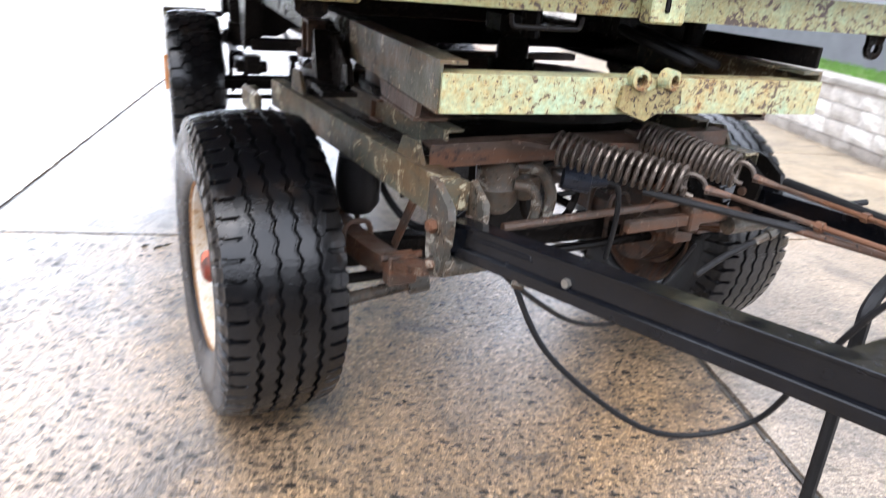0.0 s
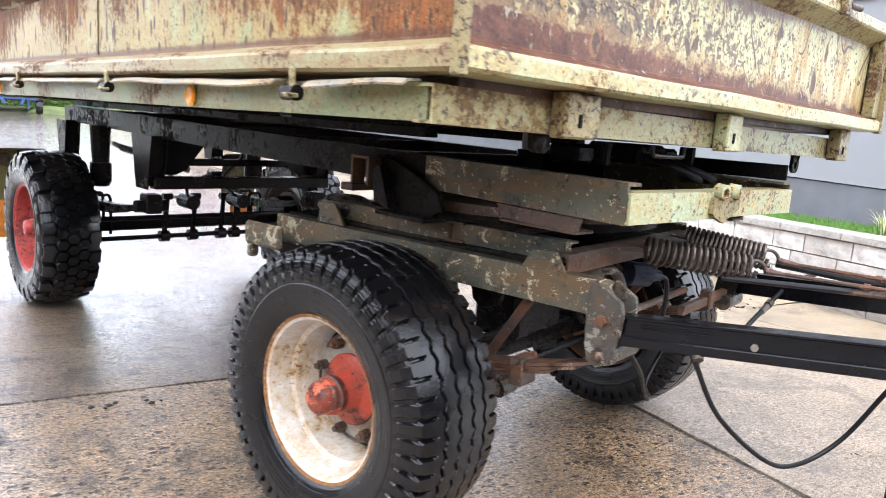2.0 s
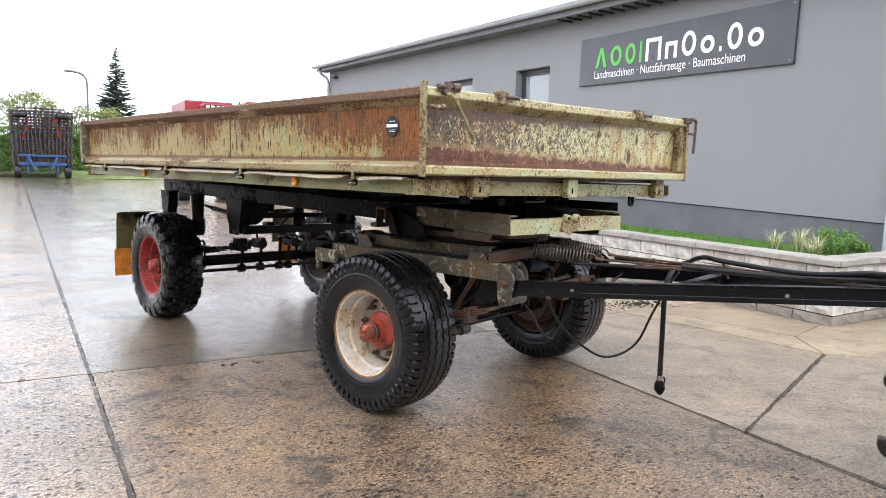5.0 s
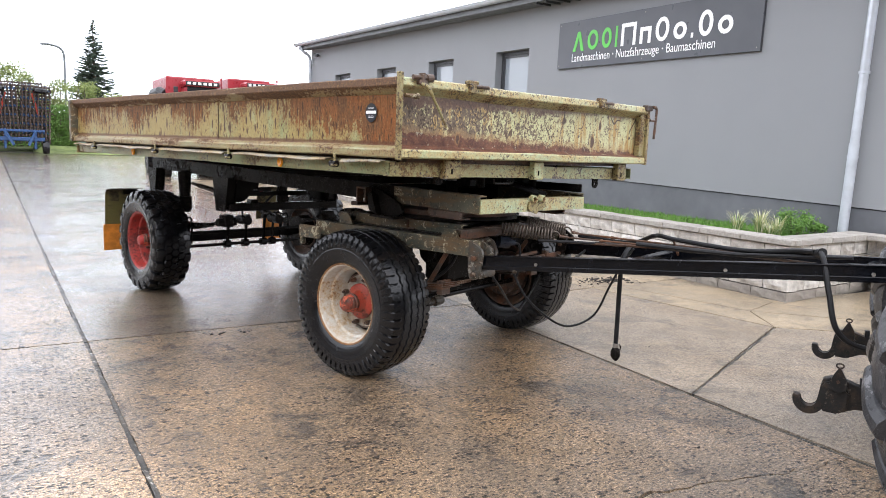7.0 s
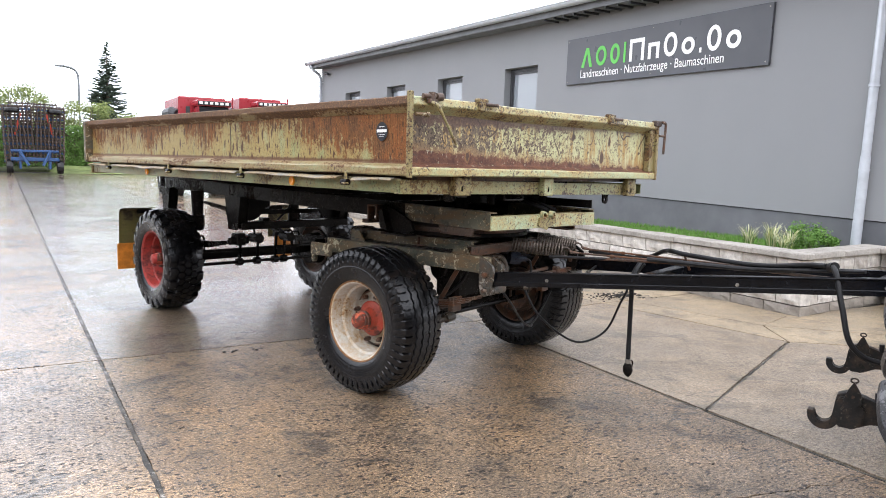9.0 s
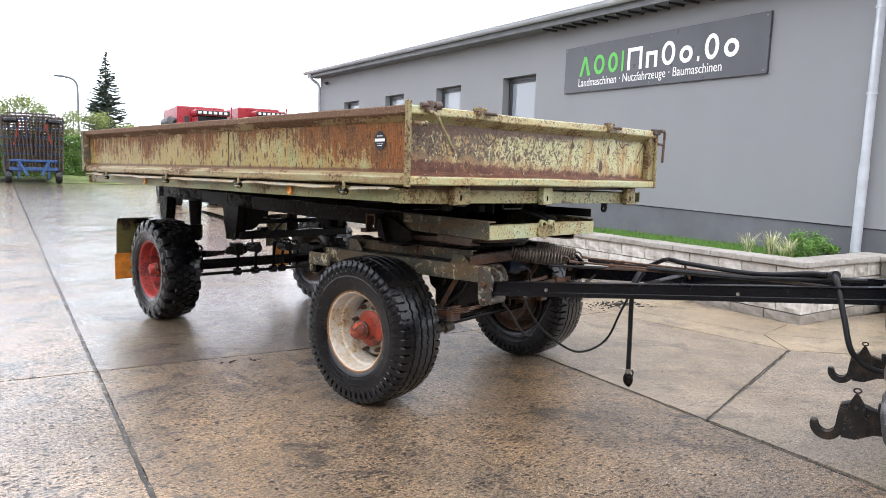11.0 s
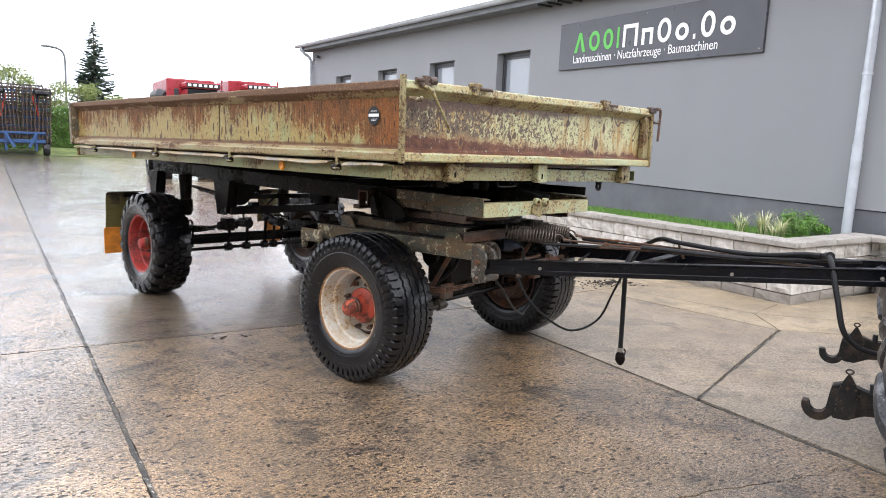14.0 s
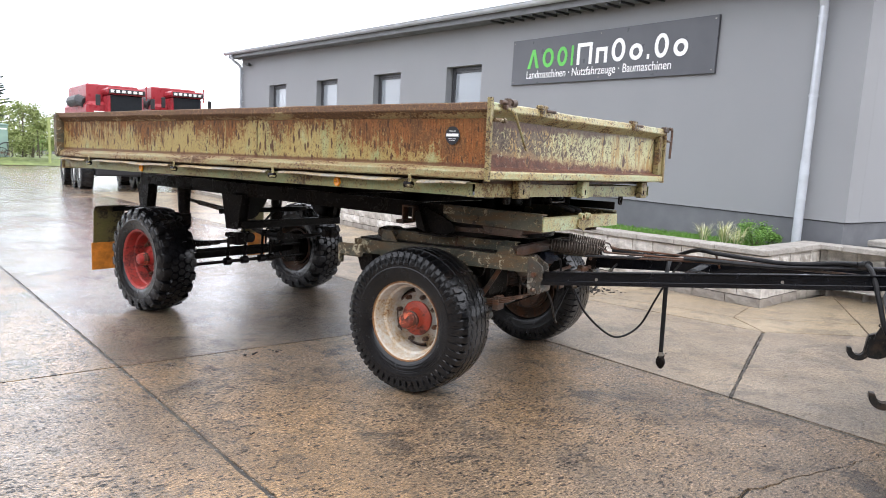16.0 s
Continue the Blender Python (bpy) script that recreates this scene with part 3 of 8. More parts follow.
def concrete(name, pale, tan, stain, wetness=1.0, grit=1.0, pits=1.0, calm=1.0):
    """Worn concrete under rain: sharp pits, fine relief, damp stains and a glossy, uneven film of water."""
    n = Nodes(name)
    o = n.coord(kind="Object")
    rnd = n.add("ShaderNodeObjectInfo").outputs["Random"]
    base = n.mix(n.ramp(n.noise(0.55, 5, 0.62, o), [(0.40, 0.0), (0.60, 1.0)]), pale, tan)
    base = n.mix(0.8, base, n.ramp(n.noise(1.3, 6, 0.65, o), [(0.34, 0.62), (0.66, 1.38)]), "MULTIPLY")
    base = n.mix(n.ramp(n.noise(2.1, 8, 0.72, o, 0.5), [(0.52, 0.0), (0.62, 0.80)]), base, stain)
    base = n.mix(n.ramp(n.noise(7.5, 6, 0.7, n.coord((0.55, 1.0, 1.0)), 0.4), [(0.59, 0.0), (0.67, 0.75)]), base, stain)
    base = n.mix(n.math("MULTIPLY", rnd, 0.10), base, (0.24, 0.22, 0.20))
    base = n.mix(grit, base, n.ramp(n.noise(190, 3, 0.75, o), [(0.35, 0.38), (0.5, 0.95), (0.64, 1.8)]), "MULTIPLY")
    base = n.mix(grit, base, n.ramp(n.noise(60, 5, 0.78, o), [(0.35, 0.50), (0.5, 1.0), (0.65, 1.55)]), "MULTIPLY")

    def holes(scale, share, spread, edge):
        """Pits of one size: cells of a pattern, of which only a share is hollow, with ragged rims."""
        cell = n.add("ShaderNodeTexVoronoi", Vector=n.coord(scale), Scale=1.0)
        chance = n.add("ShaderNodeSeparateColor", Color=cell.outputs["Color"]).outputs["Red"]
        chance = n.math("MULTIPLY", n.math("POWER", chance, share), 0.46)
        where = n.math("MULTIPLY", n.math("SUBTRACT", n.noise(0.9, 5, 0.65, o), 0.49), spread)
        rim = n.math("MULTIPLY", n.math("SUBTRACT", n.noise(edge, 4, 0.7, o), 0.5), 0.7)
        d = n.math("ADD", n.math("SUBTRACT", cell.outputs["Distance"], n.math("ADD", chance, where)), rim)
        return n.ramp(d, [(0.0, 1.0), (0.035, 0.0)])

    pit = n.math("MULTIPLY", n.math("MAXIMUM", holes((25, 44, 40), 2.6, 0.55, 70), holes((58, 92, 80), 1.8, 0.50, 140)), pits)
    base = n.mix(n.math("MULTIPLY", pit, 0.95), base, tuple(k * 0.20 for k in stain))
    wet = n.ramp(n.math("ADD", n.math("MULTIPLY", n.noise(0.6, 6, 0.62, o), 0.7), n.math("MULTIPLY", n.noise(5, 4, 0.6, o), 0.3)), [(0.34, 0.0), (0.54, 1.0)])
    grain = n.math("ADD", n.math("MULTIPLY", n.noise(120, 3, 0.7, o), 0.5), n.noise(46, 4, 0.7, n.coord((0.7, 1.0, 1.0))))
    dimple = n.math("MULTIPLY", n.ramp(n.noise(1.0, 3, 0.6, n.coord((40, 72, 60)), 0.3), [(0.52, 0.0), (0.60, 1.0)]), grit)
    stones = n.add("ShaderNodeTexVoronoi", Vector=n.coord((110, 150, 120)), Scale=1.0)
    shade = n.add("ShaderNodeSeparateColor", Color=stones.outputs["Color"]).outputs["Red"]
    base = n.mix(0.55 * grit, base, n.ramp(shade, [(0.0, 0.40), (0.5, 0.95), (0.85, 1.25), (1.0, 1.9)]), "MULTIPLY")
    base = n.mix(n.math("MULTIPLY", dimple, 0.50), base, tuple(k * 0.5 for k in stain))
    h = n.math("ADD", n.math("MULTIPLY", grain, 0.8 * grit), n.math("MULTIPLY", pit, -1.3))
    h = n.math("SUBTRACT", h, n.math("MULTIPLY", dimple, 0.6))
    h = n.math("ADD", h, n.math("MULTIPLY", n.noise(9, 4, 0.6, o), 0.5))
    film = n.math("MULTIPLY", n.mix(wet, (0.6 * wetness,) * 3, (wetness,) * 3), n.math("SUBTRACT", 1.0, n.math("MULTIPLY", pit, 0.75)))
    m = n.done(base, n.mix(wet, (0.60,) * 3, (0.36,) * 3), bump=h, strength=1.0, dist=0.010, spec=0.35, coat=film, coat_rough=n.mix(wet, (0.15,) * 3, (0.04,) * 3))
    sand = n.math("ADD", n.math("MULTIPLY", n.noise(190, 3, 0.75, o), 0.55), n.math("MULTIPLY", n.noise(70, 4, 0.72, n.coord((0.7, 1.0, 1.0))), 0.6))
    ripple = n.math("ADD", sand, n.math("MULTIPLY", n.noise(7, 5, 0.6, o), 0.55))
    ripple = n.math("SUBTRACT", ripple, n.math("ADD", n.math("MULTIPLY", pit, 0.8), n.math("MULTIPLY", dimple, 0.75)))
    skin = n.add("ShaderNodeBump", Strength=0.36 * calm, Distance=0.005, Height=ripple)
    n.put(n.b.inputs["Coat Normal"], skin.outputs["Normal"])
    n.put(n.b.inputs["Coat IOR"], 1.85)
    return m


slab_concrete = concrete("wet_gritty_concrete", (0.225, 0.158, 0.098), (0.350, 0.220, 0.108), (0.046, 0.036, 0.026))
soaked_concrete = concrete("soaked_smooth_concrete", (0.150, 0.112, 0.078), (0.200, 0.138, 0.085), (0.045, 0.036, 0.028), 1.0, 0.8, 0.8, 0.75)
apron_concrete = concrete("pale_damp_apron_concrete", (0.35, 0.278, 0.186), (0.43, 0.330, 0.21), (0.21, 0.166, 0.118), 0.7, 0.45, 0.25)
path_concrete = concrete("damp_grey_brown_concrete", (0.315, 0.250, 0.182), (0.400, 0.302, 0.205), (0.165, 0.135, 0.105), 0.8, 0.6, 0.5)


def plaster():
    n = Nodes("grey_render_facade")
    o = n.coord()
    c = n.mix(n.noise(0.7, 5, 0.55, o), (0.228, 0.234, 0.244), (0.268, 0.274, 0.284))
    c = n.mix(n.ramp(n.noise(1.0, 5, 0.6, n.coord((3, 3, 0.35))), [(0.55, 0.0), (0.8, 0.3)]), c, (0.24, 0.25, 0.27))
    return n.done(c, 0.9, bump=n.noise(190, 3, 0.7, o), strength=0.22, dist=0.004)


# for the added out-of-view walls: dark, so that glossy surfaces reflect less light
unseen_wall_dark = plain("dark_unseen_wall", (0.07, 0.065, 0.06), 0.8, vary=0.3, scale=1.5, bump=0.3)
facade = plaster()
facade_dark = plain("dark_grey_plinth_render", (0.135, 0.14, 0.15), 0.88, vary=0.12, scale=2.0, bump=0.25)
fascia_grey = plain("grey_eaves_board", (0.15, 0.155, 0.165), 0.6, vary=0.12, scale=3)
frame_grey = plain("anthracite_window_frame", (0.045, 0.047, 0.052), 0.4, vary=0.1)
sign_grey = plain("dark_grey_sign_panel", (0.075, 0.078, 0.088), 0.38, vary=0.08, scale=1.5, bump=0.02)
letter_white = plain("white_lettering_vinyl", (0.85, 0.85, 0.85), 0.45, vary=0.03, bump=0.0)
letter_green = plain("green_lettering_vinyl", (0.11, 0.50, 0.08), 0.45, vary=0.05, bump=0.0)
joint_fill = scraped("grey_joint_filler", (0.036, 0.034, 0.031), (0.058, 0.054, 0.048), (0.40, 0.38, 0.34), (0.085, 0.072, 0.058), (0.016, 0.015, 0.014), 0.62, (5, 5, 5))
soil = plain("joint_soil", (0.020, 0.018, 0.016), 0.8, vary=0.4, scale=6, bump=0.4)


def glass():
    n = Nodes("window_glass")
    n.put(n.b.inputs["Transmission Weight"], 0.35)
    return n.done((0.36, 0.40, 0.44), 0.03, spec=1.0)


pane_glass = glass()


def stone(name, a, b, c):
    n = Nodes(name)
    o = n.coord()
    rnd = n.add("ShaderNodeObjectInfo").outputs["Random"]
    k = n.mix(rnd, a, b)
    k = n.mix(n.ramp(n.noise(7, 5, 0.65, o), [(0.42, 0.0), (0.68, 0.75)]), k, c)
    k = n.mix(1.0, k, n.ramp(n.noise(55, 4, 0.7, o), [(0.3, 0.72), (0.7, 1.18)]), "MULTIPLY")
    return n.done(k, 0.72, bump=n.noise(34, 5, 0.7, o), strength=0.6, dist=0.012)


block_stone = stone("split_face_block", (0.44, 0.405, 0.36), (0.80, 0.77, 0.72), (0.27, 0.25, 0.225))
foot_stone = stone("darker_foot_block", (0.24, 0.21, 0.18), (0.33, 0.30, 0.26), (0.17, 0.15, 0.13))
cap_stone = stone("weathered_cap_stone", (0.30, 0.28, 0.25), (0.38, 0.355, 0.32), (0.20, 0.185, 0.165))


def leafy(name, a, b, trans=0.25):
    n = Nodes(name)
    rnd = n.add("ShaderNodeNewGeometry").outputs["Random Per Island"]
    c = n.mix(rnd, a, b)
    return n.done(c, 0.6, spec=0.3)


grass_mat = leafy("lawn_grass", (0.07, 0.17, 0.022), (0.13, 0.27, 0.05))
far_grass = plain("rough_verge_grass", (0.115, 0.145, 0.048), 0.8, vary=0.5, scale=1.2, bump=0.5)
hedge_leaf = leafy("hedge_leaf", (0.055, 0.12, 0.022), (0.13, 0.23, 0.05))
spring_leaf = leafy("spring_leaf", (0.14, 0.185, 0.055), (0.29, 0.33, 0.125))
fir_leaf = leafy("fir_needles", (0.040, 0.064, 0.046), (0.100, 0.128, 0.090))
sedge_leaf = leafy("yellow_striped_sedge", (0.44, 0.43, 0.17), (0.74, 0.73, 0.56))
bush_leaf = leafy("box_bush_leaf", (0.07, 0.17, 0.03), (0.18, 0.32, 0.07))
bark = plain("grey_brown_bark", (0.10, 0.08, 0.06), 0.85, vary=0.3, bump=0.5)
machine_red = plain("harvester_red_paint", (0.27, 0.020, 0.028), 0.35, vary=0.12, scale=2)
machine_glass = plain("dark_cab_glass", (0.015, 0.017, 0.02), 0.08, vary=0.1, bump=0.0)
machine_dark = plain("black_machine_frame", (0.018, 0.018, 0.02), 0.5, vary=0.3)
machine_white = plain("white_lamp_plastic", (0.75, 0.75, 0.72), 0.4, vary=0.05)
cult_blue = plain("blue_implement_paint", (0.022, 0.058, 0.150), 0.45, vary=0.3)
tine_steel = plain("rust_brown_tine_steel", (0.060, 0.042, 0.034), 0.6, vary=0.45, scale=3)
cult_red = plain("red_implement_paint", (0.42, 0.04, 0.02), 0.45, vary=0.2)
lamp_grey = plain("grey_lamp_mast", (0.13, 0.14, 0.15), 0.5, 0.2, 0.1)
sign_yellow = plain("faded_yellow_mark", (0.50, 0.40, 0.06), 0.5, vary=0.1)
pale_green_body = plain("pale_green_sheet_metal", (0.20, 0.30, 0.25), 0.5, vary=0.15, scale=2)
roof_grey = plain("dark_roof_sheet", (0.10, 0.10, 0.105), 0.6, vary=0.15, scale=2)

# ---- ground ----
def rise(y):
    """The yard climbs gently beyond the trailer."""
    return 0.0 if y < 10 else 0.007 * (y - 10)


def ground_sheet():
    bm = bm_new()
    xs = [-400, -120, -40, -14, 0, 14, 40, 120, 400]
    ys = [-300, -60, -14, 0, 10, 20, 32, 50, 90, 180, 500]
    grid = [[bm.verts.new((x, y, (rise(min(y, 90)) - 0.014))) for x in xs] for y in ys]
    for a, b in zip(grid, grid[1:]):
        for i in range(len(xs) - 1):
            bm.faces.new((a[i], a[i + 1], b[i + 1], b[i]))
    ob = part("ground", bm, soil, None)
    return tagged(ob, "dark damp soil under the concrete yard", "ground", kind="structure")


ground_sheet()
yard = thing("pavement", None, "wet concrete yard of large cast slabs with dirty joints", "pavement", kind="structure")


def wobble(a, b, n, amp, seed):
    """A line from a to b that wanders a little, as a worn joint edge does."""
    rnd = random.Random(seed)
    a, b = Vector(a), Vector(b)
    side = Vector((-(b - a).y, (b - a).x)).normalized()
    return [a.lerp(b, i / n) + side * (rnd.uniform(-amp, amp) if 0 < i < n else 0) for i in range(n + 1)]


def slab(corners, seed, gap=0.008, mat=None):
    """One slab with slightly crumbled edges."""
    c = [Vector(p) for p in corners]
    mid = sum(c, Vector((0, 0))) / len(c)
    ring = []
    for i in range(len(c)):
        p, q = c[i], c[(i + 1) % len(c)]
        n = max(2, min(110, int((q - p).length / 0.055)))
        ring += wobble(p, q, n, 0.004 if (mid.y < 12) else 0.0, seed + i)[:-1]
    bm = bm_new()
    top, low = [], []
    for p in ring:
        d = (mid - p).normalized()
        a, b = p + d * (gap + 0.0006), p + d * gap
        top.append(bm.verts.new((a.x, a.y, rise(a.y))))
        low.append(bm.verts.new((b.x, b.y, rise(b.y) - 0.006)))
    deep = [bm.verts.new((v.co.x, v.co.y, v.co.z - 0.05)) for v in low]
    bm.faces.new(top)
    n = len(ring)
    for i in range(n):
        j = (i + 1) % n
        bm.faces.new((low[i], low[j], top[j], top[i]))
        bm.faces.new((deep[i], deep[j], low[j], low[i]))
    return part("slab", bm, mat or slab_concrete, yard)


def jx(k, y):
    """Long joints: k counts the bays to the right of the one beside the trailer."""
    base = -1.585 - 0.0245 * (y - 2.0) * 1.0 + (0.012 * (y - 2.0) if k >= 1 else 0)
    return base + 3.03 * k


ROWSY = [-8.95, -2.65, 3.65, 9.95, 16.25, 22.55, 28.85, 35.15, 41.45, 47.75]
seed = 0
for r, (y0, y1) in enumerate(zip(ROWSY, ROWSY[1:])):
    for k in range(-5, 3):
        seed += 10
        a, b = jx(k, y0), jx(k, y1)
        c, d = jx(k + 1, y0), jx(k + 1, y1)
        # the joint beside the trailer is wider than the others
        if k == 0:
            a, b = a + 0.008, b + 0.008
        elif k == -1:
            c, d = c - 0.008, d - 0.008
        if k == 0 and y0 == -8.95:
            d = 1.352
        if k == 0 and y0 in (-2.65, 3.65):
            c, d = 1.40 + 0.018 * (y0 - 0), 1.40 + 0.018 * (y1 - 0)
        if k == 0 and y0 == -2.65:
            # a crack runs across this slab
            crack = [(jx(0, 0.78), 0.78)]
            for p, q, i in (((jx(0, 0.78), 0.78), (0.07, 0.29), 1), ((0.07, 0.29), (0.62, 0.21), 2), ((0.62, 0.21), (0.985, 0.122), 3), ((0.985, 0.122), (1.385, 0.08), 4)):
                crack += [tuple(v) for v in wobble(p, q, 14 if i == 1 else 9, 0.022, 70 + i)[1:]]
            slab([(a, y0), (c, y0)] + crack[::-1], seed, 0.011)
            slab(crack + [(d, y1), (b, y1)], seed + 5, 0.011)
            continue
        if k >= 1:
            continue
        slab([(a, y0), (c, y0), (d, y1), (b, y1)], seed, 0.008, soaked_concrete if k == 0 and y0 > 3 else None)

def filler(a, b, width, seed, z=-0.0045):
    """Worn filler lying in a joint between two slabs, just under their edges."""
    n = max(2, int((Vector(b) - Vector(a)).length / 0.09))
    rnd = random.Random(seed)
    side = Vector((-(b[1] - a[1]), b[0] - a[0])).normalized()
    bm = bm_new()
    last = None
    for p in wobble(a, b, n, 0.004, seed):
        l, r = width * rnd.uniform(0.75, 1.0), width * rnd.uniform(0.75, 1.0)
        h = rise(p.y) + z + rnd.uniform(-0.0015, 0.0012)
        now = [bm.verts.new((p.x + side.x * k, p.y + side.y * k, h + d)) for k, d in ((l, -0.008), (l * 0.72, 0.0), (-r * 0.72, 0.0), (-r, -0.008))]
        if last:
            for i in range(3):
                bm.faces.new((last[i], last[i + 1], now[i + 1], now[i]))
        last = now
    part("joint_filler", bm, joint_fill, yard, "grey worn filler in a slab joint")


for i, (y0, y1) in enumerate(zip(ROWSY[1:], ROWSY[2:5])):
    filler((jx(0, y0), y0 + 0.02), (jx(0, y1), y1 - 0.02), 0.0175, 880 + i, -0.006)
filler((1.352, -2.6), (1.425, 1.03), 0.011, 885, -0.007)
filler((1.425, 1.07), (1.463, 3.6), 0.011, 886, -0.007)
filler((1.46, 1.065), (3.48, 1.897), 0.011, 887, -0.007)

# bays to the right of the trailer, and the pale apron along the garden wall
EDGE = [(9.0, -2.65), (4.25, 1.28), (3.50, 1.905), (3.20, 3.84), (2.95, 6.0), (2.70, 9.95), (2.45, 16.25), (2.3, 22.5)]
LINE = [(9.6, -2.2), (4.72, 1.55), (3.86, 2.40), (3.55, 3.84), (3.30, 6.0), (3.05, 9.95), (2.8, 16.25), (2.65, 22.5)]
slab([(1.352, -2.65), (9.0, -2.65), (4.25, 1.28), (3.50, 1.905), (1.425, 1.05)], 901, 0.015, path_concrete)
slab([(1.425, 1.05), (3.50, 1.905), (3.20, 3.84), (1.47, 3.65)], 905, 0.015, path_concrete)
slab([(1.47, 3.65), (3.20, 3.84), (2.95, 6.0), (2.70, 9.95), (1.58, 9.95)], 909, 0.013, path_concrete)
for i, (y0, y1) in enumerate(zip(ROWSY[3:], ROWSY[4:])):
    x0, x1 = (2.70, 2.45) if i == 0 else (2.45, 2.3) if i == 1 else (6.0, 6.0)
    slab([(jx(1, y0), y0), (x0, y0), (x1, y1), (jx(1, y1), y1)], 920 + i)
for i in range(len(EDGE) - 1):
    slab([EDGE[i], LINE[i], LINE[i + 1], EDGE[i + 1]], 940 + i, 0.007, apron_concrete)
slab([(9.6, -2.2), (16.0, -2.2), (16.0, 2.4), (6.3, 2.5), (4.72, 1.55)], 960, 0.007, apron_concrete)
slab([(4.72, 1.55), (6.3, 2.5), (4.55, 2.60), (4.60, 2.62), (3.86, 2.40)], 961, 0.007, apron_concrete)
slab([(3.86, 2.40), (4.62, 2.62), (4.70, 3.90), (3.55, 3.84)], 962, 0.007, apron_concrete)
for i in range(3, len(LINE) - 1):
    slab([LINE[i], (4.72 + 0.04 * (LINE[i][1] - 3.8), LINE[i][1]), (4.72 + 0.04 * (LINE[i + 1][1] - 3.8), LINE[i + 1][1]), LINE[i + 1]], 970 + i, 0.007, apron_concrete)
slab([(1.352, -2.65), (jx(1, -8.95), -8.95), (16.0, -8.95), (16.0, -2.2), (9.6, -2.2), (9.0, -2.65)], 990, 0.01, path_concrete)

# plain walls, added unseen, close the yard behind the camera and to its far side; their dark colour deepens reflections
for name, lo, hi in (("wall_yard_south", (-17.0, -13.3, -0.1), (16.0, -13.0, 5.0)), ("wall_yard_west", (-17.3, -13.3, -0.1), (-17.002, 26.0, 5.0))):
    bm = bm_new()
    block(bm, lo, hi)
    tagged(part(name, bm, unseen_wall_dark, None), "plain dark wall added out of view to close the yard and darken reflections", "wall", kind="structure")

# ---- building ----
HOUSE = pose(6.4, 3.0, 0, 0, 0, -2.2) @ pose(0, 0, 0, 1.3, 0, 0)
WINDOWS = [(6.70, 7.87), (9.67, 10.90), (12.80, 14.05), (16.12, 17.42)]
W_TOP, W_LOW = 3.245, 1.95
END, NEAR = 19.85, -0.52


def house_wall():
    """The long wall with its window openings cut through, in the building's own frame: x inwards, y along, z up."""
    bm = bm_new()
    t = 0.36
    z0, zb, zt = -0.3, 0.90, 4.15
    cols = [NEAR] + [v for w in WINDOWS for v in w] + [END]
    for i in range(len(cols) - 1):
        a, b = cols[i], cols[i + 1]
        if i % 2:
            block(bm, (0, a, zb), (t, b, W_LOW))
            block(bm, (0, a, W_TOP), (t, b, zt))
        else:
            block(bm, (0, a, zb), (t, b, zt))
    bmesh.ops.remove_doubles(bm, verts=bm.verts, dist=1e-4)
    for v in bm.verts:
        if v.co.z > zt - 0.001:
            v.co.z = 4.02 + math.tan(radians(1.0)) * v.co.y
    w = part("wall_west", bm, facade, None)
    w.matrix_world = HOUSE
    tagged(w, "long grey rendered wall of a low commercial building", "wall", kind="structure")
    bm = bm_new()
    block(bm, (0.022, NEAR + 0.022, z0), (t, END, zb - 0.012))
    p = part("plinth", bm, facade_dark, w, "dark grey rendered plinth")
    bm = bm_new()
    block(bm, (t + 0.002, NEAR, zb), (9.0, NEAR + 0.36, zt))
    s = part("wall_south", bm, facade, None)
    s.matrix_world = HOUSE
    tagged(s, "light grey rendered end wall of the building", "wall", kind="structure")
    bm = bm_new()
    block(bm, (t + 0.002, NEAR + 0.022, z0), (9.0, NEAR + 0.36, zb - 0.012))
    part("plinth", bm, facade_dark, s, "dark grey rendered plinth")
    bm = bm_new()
    block(bm, (t + 0.002, END - 0.36, z0), (9.0, END, zt + 0.25))
    n = part("wall_north", bm, facade, None)
    n.matrix_world = HOUSE
    tagged(n, "grey rendered far end wall of the building", "wall", kind="structure")
    bm = bm_new()
    block(bm, (9.002, NEAR, z0), (9.36, END, zt))
    e = part("wall_east", bm, facade, None)
    e.matrix_world = HOUSE
    tagged(e, "grey rendered back wall of the building", "wall", kind="structure")
    bm = bm_new()
    block(bm, (t + 0.01, NEAR + 0.4, 0.3), (8.99, END - 0.4, 0.4))
    f = part("floor", bm, facade_dark, None)
    f.matrix_world = HOUSE
    tagged(f, "plain grey floor inside the building", "floor", kind="structure")


house_wall()


